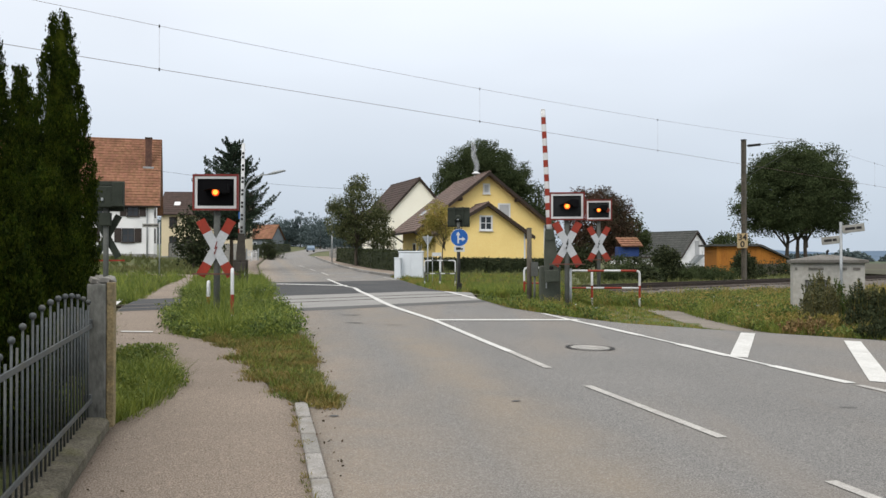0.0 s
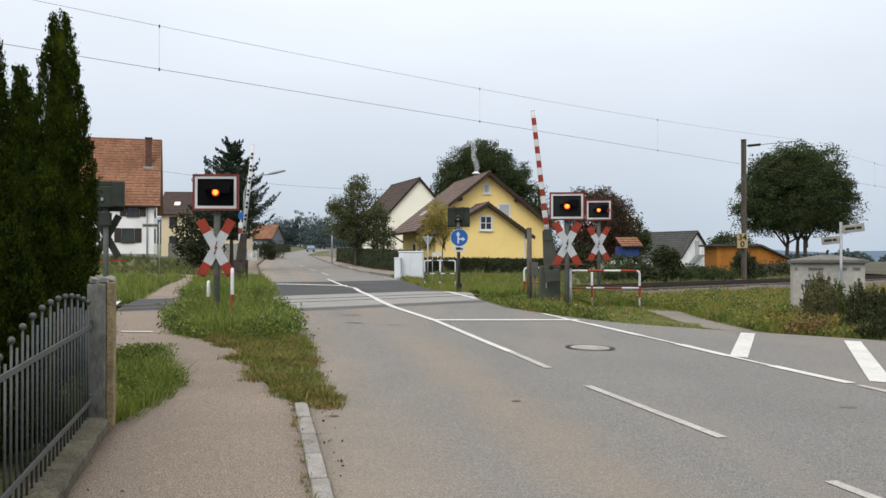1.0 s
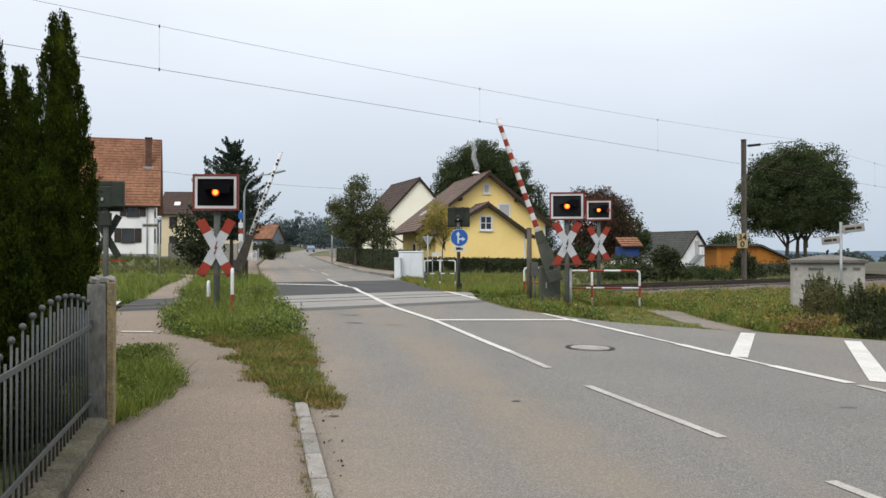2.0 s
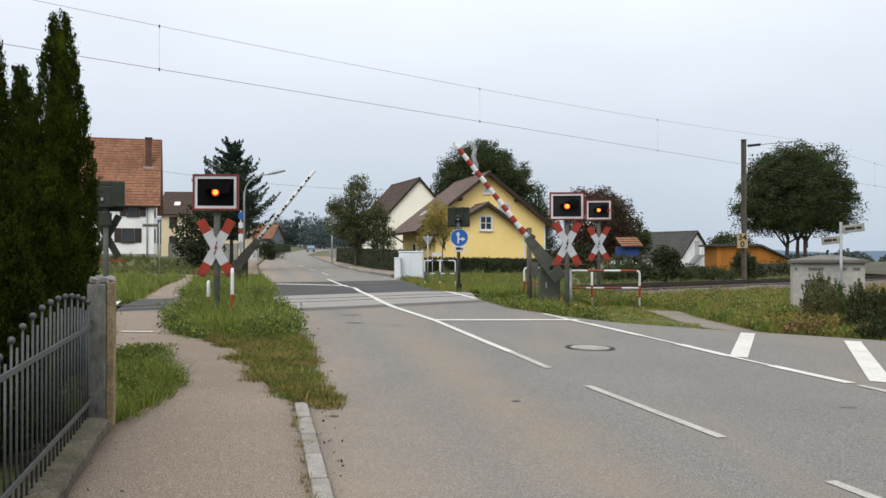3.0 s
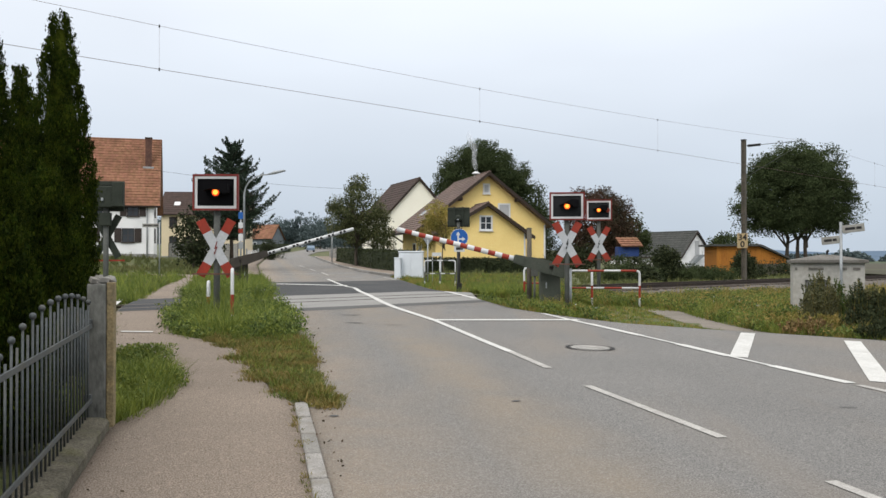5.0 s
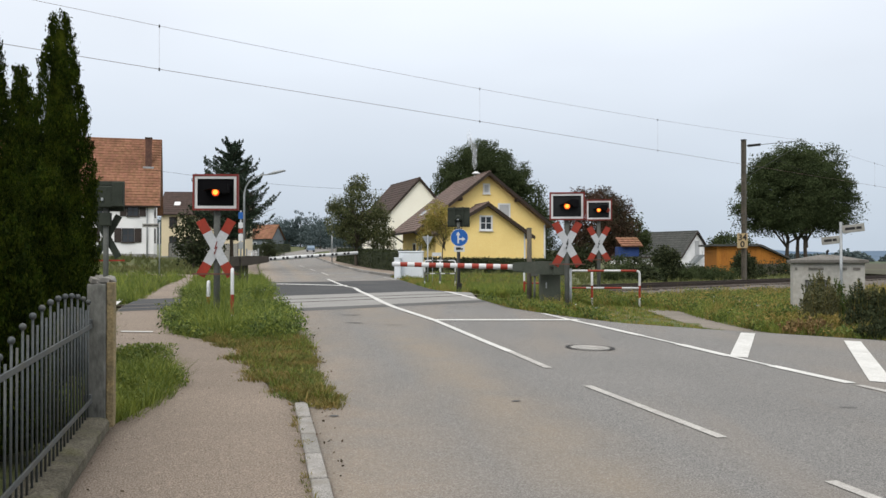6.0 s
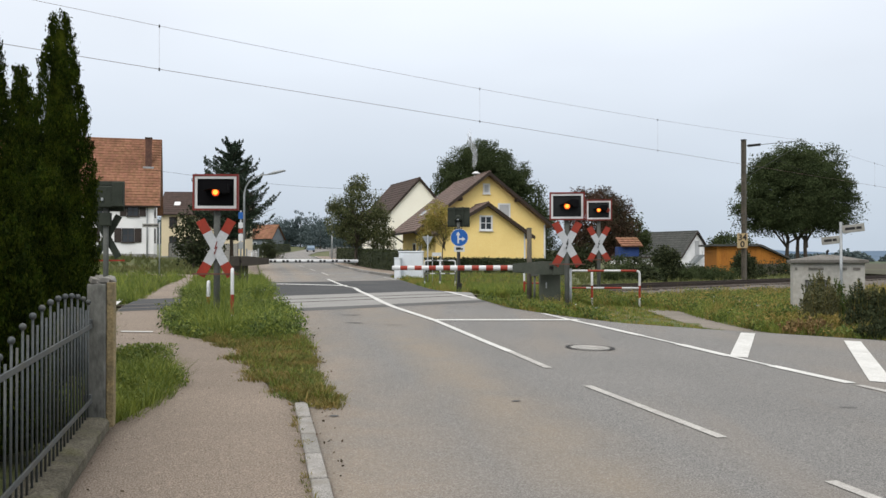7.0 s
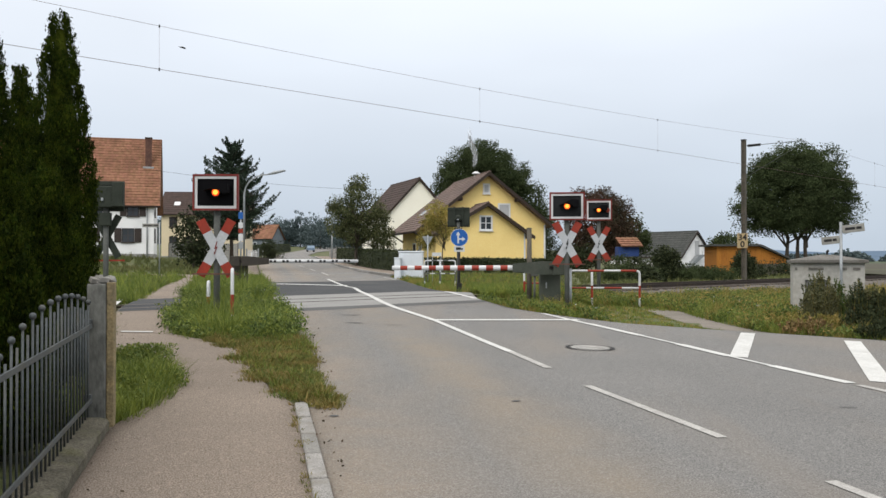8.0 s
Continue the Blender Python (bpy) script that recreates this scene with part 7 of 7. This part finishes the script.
def broad_weeds(name, label, x0, x1, y0, y1, n, keep, h, leaf, material):
    """Broad-leaved weeds among the grass, leaning leaves in small tufts."""
    x, y = RNG.uniform(x0, x1, n), RNG.uniform(y0, y1, n)
    k = keep(x, y)
    x, y = x[k], y[k]
    d = np.array([noise.noise(Vector((a * 1.3, b * 1.3, 8.1))) for a, b in zip(x, y)])
    x, y, d = x[d > -0.05], y[d > -0.05], d[d > -0.05]
    per = 16
    top = h * (0.5 + 1.2 * d)
    c = np.stack([x, y, land(x, y) - 0.02], 1)
    p = c[:, None, :] + np.clip(RNG.normal(size=(len(x), per, 3)), -1.6, 1.6) * np.array([0.09, 0.09, 0.0])
    p[:, :, 2] += RNG.random((len(x), per)) ** 0.6 * top[:, None]
    tagged(leaf_cloud(name, p.reshape(-1, 3), leaf, material, None, 0.45, upright=0.25), label, "weeds", kind="stuff")


HERB = mat("herb_leaf", (0.175, 0.215, 0.042), (0.10, 0.14, 0.028), 0.65, 1.0, 6, 0.2, 0, island=0.4, transl=0.25)
HERB_DARK = mat("herb_leaf_dark", (0.07, 0.105, 0.022), (0.048, 0.076, 0.017), 0.65, 1.0, 6, 0.2, 0, island=0.4, transl=0.25)
broad_weeds("herb_weeds", "broad-leaved weeds in the island between path and road", -9, -1, 13.7, 27, 7000, in_island, 0.42, 0.055, HERB)
broad_weeds("herb_weeds", "dark nettles in the island between path and road", -9, -1, 13.9, 27, 4200, in_island, 0.34, 0.06, HERB_DARK)
broad_weeds("herb_weeds", "low weeds by the wall along the footpath", -6, -2.7, 7.7, 11.6, 6500, lambda x, y: in_left(x, y) & (x > edge_at(PATH_LEFT, y) - 1.2), 0.26, 0.04, HERB)
broad_weeds("herb_weeds", "flat weeds creeping over the road edge", -3.5, -0.6, 8.6, 14, 2600, weed_mat, 0.09, 0.03, MOSS)
broad_weeds("herb_weeds", "broad-leaved weeds in the roadside verge", 0, 14, 16.5, 36, 9000, lambda x, y: in_verge(x, y) & (short_by_footway(x, y) > 0.9), 0.26, 0.06, HERB)
broad_weeds("herb_weeds", "withered weeds in the roadside verge", 3, 22, 17, 44, 8000, lambda x, y: in_verge(x, y) & (short_by_footway(x, y) > 0.9), 0.30, 0.06, GRASS_DRY)
broad_weeds("herb_weeds", "dark weeds in the roadside verge", 0, 16, 16.5, 40, 7000, lambda x, y: in_verge(x, y) & (short_by_footway(x, y) > 0.9), 0.28, 0.065, HERB_DARK)


def flower_heads(n):
    """Small pale flower heads in the verge."""
    x, y = RNG.uniform(3, 9, n), RNG.uniform(18, 26, n)
    k = in_verge(x, y)
    x, y = x[k], y[k]
    p = np.stack([x, y, land(x, y) + RNG.uniform(0.12, 0.26, len(x))], 1)
    q = (p[:, None, :] + RNG.normal(size=(len(x), 5, 3)) * 0.012).reshape(-1, 3)
    tagged(leaf_cloud("verge_flowers", q, 0.02, WHITE_PAINT, None, 0.8), "small pale flower heads in the grass verge", "flowers", kind="stuff")


flower_heads(26)


def tall_weeds(x, y, n, h, spread, label, material, leaf=0.05):
    """Upright weeds: thin stems with leaves all along."""
    t = tagged(empty("tall_weeds", pose(x, y, gz(x, y))), label, "weeds", "tall weeds by the hut")
    bm = bmesh.new()
    pts = []
    for i in range(n):
        a, r = RNG.uniform(0, 6.28), spread * RNG.random() ** 0.6
        hx, hy = math.cos(a) * r, math.sin(a) * r * 0.7
        hh = h * RNG.uniform(0.55, 1.1) * (1 - 0.35 * (r / spread) ** 2)
        lx, ly = hx + RNG.normal() * 0.10, hy + RNG.normal() * 0.10
        add_tube(bm, [(hx, hy, -0.1), ((hx + lx) / 2, (hy + ly) / 2, hh * 0.55), (lx, ly, hh)], [0.006, 0.005, 0.003], 4)
        u = RNG.random(60) ** 0.75
        pts.append(np.stack([hx + (lx - hx) * u, hy + (ly - hy) * u, hh * u], 1) + RNG.normal(size=(60, 3)) * 0.055 * (1.15 - u)[:, None])
    leaf_cloud("leaves", np.concatenate(pts), leaf * 1.5, material, t, 0.32, upright=0.2)
    part("stems", bm, MOSS, t)


WEED = mat("weed_leaf", (0.098, 0.098, 0.040), (0.048, 0.056, 0.024), 0.7, 1.5, 6, 0.2, 0, island=0.5, transl=0.2)
for wx, wy, wn, wh, ws, wm, wl in (
        (7.75, 18.7, 50, 1.05, 0.36, WEED, "tall grey-green weeds before the relay hut"), (8.1, 19.2, 30, 0.95, 0.35, WEED, "tall grey-green weeds before the relay hut"),
        (8.4, 18.2, 42, 1.0, 0.34, HEDGE, "dense dark weeds at the corner of the side road"), (8.7, 18.0, 42, 0.95, 0.34, HEDGE, "dense dark weeds at the corner of the side road"),
        (8.85, 18.7, 50, 1.0, 0.4, WEED, "tall weeds round the street sign post"), (8.2, 17.7, 34, 0.5, 0.4, HEDGE, "low dark weeds at the edge of the side road"),
        (8.65, 17.3, 34, 0.45, 0.4, HEDGE, "low dark weeds at the edge of the side road"), (7.55, 17.9, 26, 0.38, 0.4, GRASS_DRY, "low withered weeds on the verge"),
        (7.0, 18.4, 22, 0.32, 0.4, GRASS_DRY, "low withered weeds on the verge"), (9.6, 20.3, 40, 0.95, 0.5, MOSS, "tall weeds with yellow tips beside the hut"),
        (8.2, 19.6, 60, 1.15, 0.30, WEED, "tall olive weeds hiding the hut door"), (8.6, 19.9, 50, 1.0, 0.35, HERB_DARK, "dark nettles against the hut"),
        (8.9, 18.1, 70, 0.85, 0.4, HEDGE, "dense dark weeds at the corner of the side road"), (9.3, 18.4, 60, 0.8, 0.45, WEED, "olive weeds along the side road"), (8.2, 16.95, 50, 0.36, 0.4, HEDGE, "low dark weeds at the edge of the side road"),
        (8.9, 16.9, 60, 0.45, 0.45, HEDGE, "low dark weeds at the edge of the side road"), (9.5, 17.3, 60, 0.5, 0.5, HERB_DARK, "dark nettles at the edge of the side road"),
        (7.1, 17.5, 26, 0.3, 0.45, mat("withered_leaf", (0.20, 0.13, 0.05), (0.13, 0.09, 0.04), 0.85, 1.5, 6, 0.2, 0, island=0.4), "rusty withered weeds at the kerb of the side road")):
    tall_weeds(wx, wy, wn, wh, ws, wl, wm)


def litter():
    """Fallen leaves and grit on the road edge."""
    n = 320
    y = RNG.uniform(4.5, 17, n)
    side = RNG.random(n)
    x = np.where(side < 0.75, edge_at(ROAD_LEFT, y) + np.abs(RNG.normal(size=n)) * 0.16, edge_at(PATH_LEFT, y) + np.abs(RNG.normal(size=n)) * 0.22)
    pts = np.stack([x, y, land(x, y) + 0.022], 1)
    o = leaf_cloud("fallen_leaves", pts, 0.026, mat("dead_leaf", (0.10, 0.07, 0.045), (0.07, 0.05, 0.035), 0.9, 3, 20, 0.2, 0, island=0.4), None, 0.7)
    tagged(o, "scattered dead leaves and grit along the road edge", "litter", kind="stuff")


broad_weeds("herb_weeds", "moss and weeds at the foot of the fence plinth", -3.0, -1.9, 4.0, 7.9, 900, lambda x, y: np.abs(x - edge_at(PATH_LEFT, y) - 0.03) < 0.05 + 0.05 * wobble(y, 9.0), 0.05, 0.02, MOSS)
blades("kerb_weeds", "thin weeds growing in the joint behind the kerb", -1.6, 0.6, 4.0, 8.8, 26000, lambda x, y: np.abs(x - edge_at(PATH_RIGHT, y) + 0.065) < 0.022 + 0.05 * wobble(y * 2, 4.0), 0.015, 0.06, 0.004, MOSS, 1.3, 0.01, spread=0.02)
litter()


def road_scars():
    """Small dark tar spots left in the road surface."""
    for x, y, a, b, turn in ((-1.95, 19.0, 0.25, 0.07, 5), (-1.7, 17.3, 0.2, 0.06, -4), (-0.9, 17.1, 0.22, 0.03, 3), (-2.25, 15.0, 0.16, 0.08, 10), (0.75, 9.3, 0.06, 0.03, 30), (-1.0, 8.3, 0.05, 0.04, 10), (4.2, 9.4, 0.10, 0.02, -12)):
        bm = bmesh.new()
        vs = [bm.verts.new((a * math.cos(i * math.pi / 7) * random.uniform(0.7, 1.1), b * math.sin(i * math.pi / 7) * random.uniform(0.7, 1.1), 0)) for i in range(14)]
        bm.faces.new(vs)
        z = float(land(x, y)) + 0.008
        tilt = math.degrees(math.atan(float(land(x, y + 0.5) - land(x, y - 0.5))))
        part("tar_spot", bm, ASPHALT_JOINT, road, "dark tar spot", pose(x, y, z, tilt, 0, turn))


road_scars()


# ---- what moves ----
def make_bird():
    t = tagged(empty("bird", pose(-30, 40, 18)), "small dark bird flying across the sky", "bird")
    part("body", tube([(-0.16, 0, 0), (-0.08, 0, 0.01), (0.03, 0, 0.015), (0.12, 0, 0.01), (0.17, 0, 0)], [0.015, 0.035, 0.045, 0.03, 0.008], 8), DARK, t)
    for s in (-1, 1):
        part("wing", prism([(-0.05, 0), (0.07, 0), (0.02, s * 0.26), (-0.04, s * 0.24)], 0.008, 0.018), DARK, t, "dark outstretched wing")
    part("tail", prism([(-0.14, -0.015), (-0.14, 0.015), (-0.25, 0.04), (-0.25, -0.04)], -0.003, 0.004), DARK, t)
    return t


def make_smoke():
    """Wisps of chimney smoke, each a small lobed sheet body."""
    m = bpy.data.materials.new("smoke_wisp")
    m.use_nodes = True
    N, K = m.node_tree.nodes, m.node_tree.links
    b = N["Principled BSDF"]
    b.inputs["Base Color"].default_value = (0.75, 0.78, 0.82, 1)
    b.inputs["Roughness"].default_value = 1.0
    b.inputs["Specular IOR Level"].default_value = 0.0
    tr = N.new("ShaderNodeBsdfTransparent")
    mx = N.new("ShaderNodeMixShader")
    no = N.new("ShaderNodeTexNoise")
    no.inputs["Scale"].default_value = 2.5
    tc = N.new("ShaderNodeTexCoord")
    K.new(tc.outputs["Object"], no.inputs["Vector"])
    r = N.new("ShaderNodeMapRange")
    r.inputs["From Min"].default_value, r.inputs["From Max"].default_value = 0.35, 0.7
    r.inputs["To Min"].default_value, r.inputs["To Max"].default_value = 0.0, 0.11
    K.new(no.outputs["Fac"], r.inputs[0])
    K.new(r.outputs[0], mx.inputs[0])
    K.new(tr.outputs[0], mx.inputs[1])
    K.new(b.outputs[0], mx.inputs[2])
    K.new(mx.outputs[0], N["Material Output"].inputs["Surface"])
    puffs = []
    rnd = random.Random(5)
    for i in range(16):
        bm = bmesh.new()
        bmesh.ops.create_icosphere(bm, subdivisions=3, radius=1.0)
        off = Vector((rnd.uniform(0, 50), 0, 0))
        for v in bm.verts:
            v.co *= 1.0 + 0.45 * noise.noise(v.co * 1.6 + off)
            v.co.x *= 0.19
            v.co.y *= 0.19
            v.co.z *= 0.42
        for f in bm.faces:
            f.smooth = True
        o = part("smoke_wisp", bm, m)
        o.visible_shadow = False
        tagged(o, "thin pale wisp of smoke over the chimney", "smoke", "chimney smoke")
        puffs.append(o)
    return puffs


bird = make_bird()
smoke = make_smoke()


def motions():
    near_angles = ((0, 2.9), (0.6, 2.9), (0.8, 4.4), (1.0, 6.6), (1.25, 9.3), (1.5, 12.4), (1.7, 15.0), (2.0, 19.6), (2.4, 26.2), (2.8, 33.3), (3.0, 37.6), (3.5, 47.8), (4.0, 58.0), (4.3, 64.0),
                   (4.5, 67.5), (4.7, 70.9), (5.0, 75.8), (5.4, 81.5), (5.8, 86.2), (6.0, 88.6), (6.2, 89.8), (6.4, 90.0), (8.0, 90.0))
    walk(near_boom, [(t, pose(0, -0.06, 0.97, 0, 90 - a, 0)) for t, a in near_angles])
    far_angles = ((0, 1.1), (0.5, 1.1), (0.75, 3.0), (1.0, 5.8), (1.25, 8.9), (1.5, 12.3), (1.7, 15.0), (2.0, 19.8), (2.4, 26.8), (2.8, 34.0), (3.0, 38.4), (3.5, 48.3), (4.0, 57.6), (4.3, 63.0),
                  (4.5, 66.5), (4.7, 69.4), (5.0, 73.6), (5.4, 79.0), (5.8, 83.8), (6.0, 85.8), (6.2, 88.2), (6.45, 89.8), (6.6, 90.0), (8.0, 90.0))
    walk(far_boom, [(t, pose(0, -0.06, 0.97, 0, -(90 - a), 0)) for t, a in far_angles])
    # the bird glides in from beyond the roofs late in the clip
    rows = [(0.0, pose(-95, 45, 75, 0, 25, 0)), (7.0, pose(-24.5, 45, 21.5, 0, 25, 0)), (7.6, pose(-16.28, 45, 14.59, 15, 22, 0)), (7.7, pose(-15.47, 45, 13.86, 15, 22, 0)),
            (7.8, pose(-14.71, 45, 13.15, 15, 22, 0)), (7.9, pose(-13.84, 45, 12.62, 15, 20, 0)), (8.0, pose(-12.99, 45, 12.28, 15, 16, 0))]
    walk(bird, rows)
    # smoke climbs from the chimney, leaning with the light air, and turns as it goes
    cx, cy, cz = CHIMNEY_TOP
    n = len(smoke)
    for i, o in enumerate(smoke):
        rows = []
        span = 2.6
        u0 = i / n
        climb = 0.28
        for j in range(0, 9):
            t = float(j)
            u = u0 + climb * t / 8.0
            h = u * span
            lean = -0.42 * u * u + 0.10 * math.sin(u * 9 + 0.35 * t)
            rows.append((t, pose(cx + lean, cy, cz + 0.1 + h, 6 * math.sin(t + i), 5 * math.cos(t * 0.8 + i), 12 * t + 40 * i)))
        walk(o, rows)


motions()
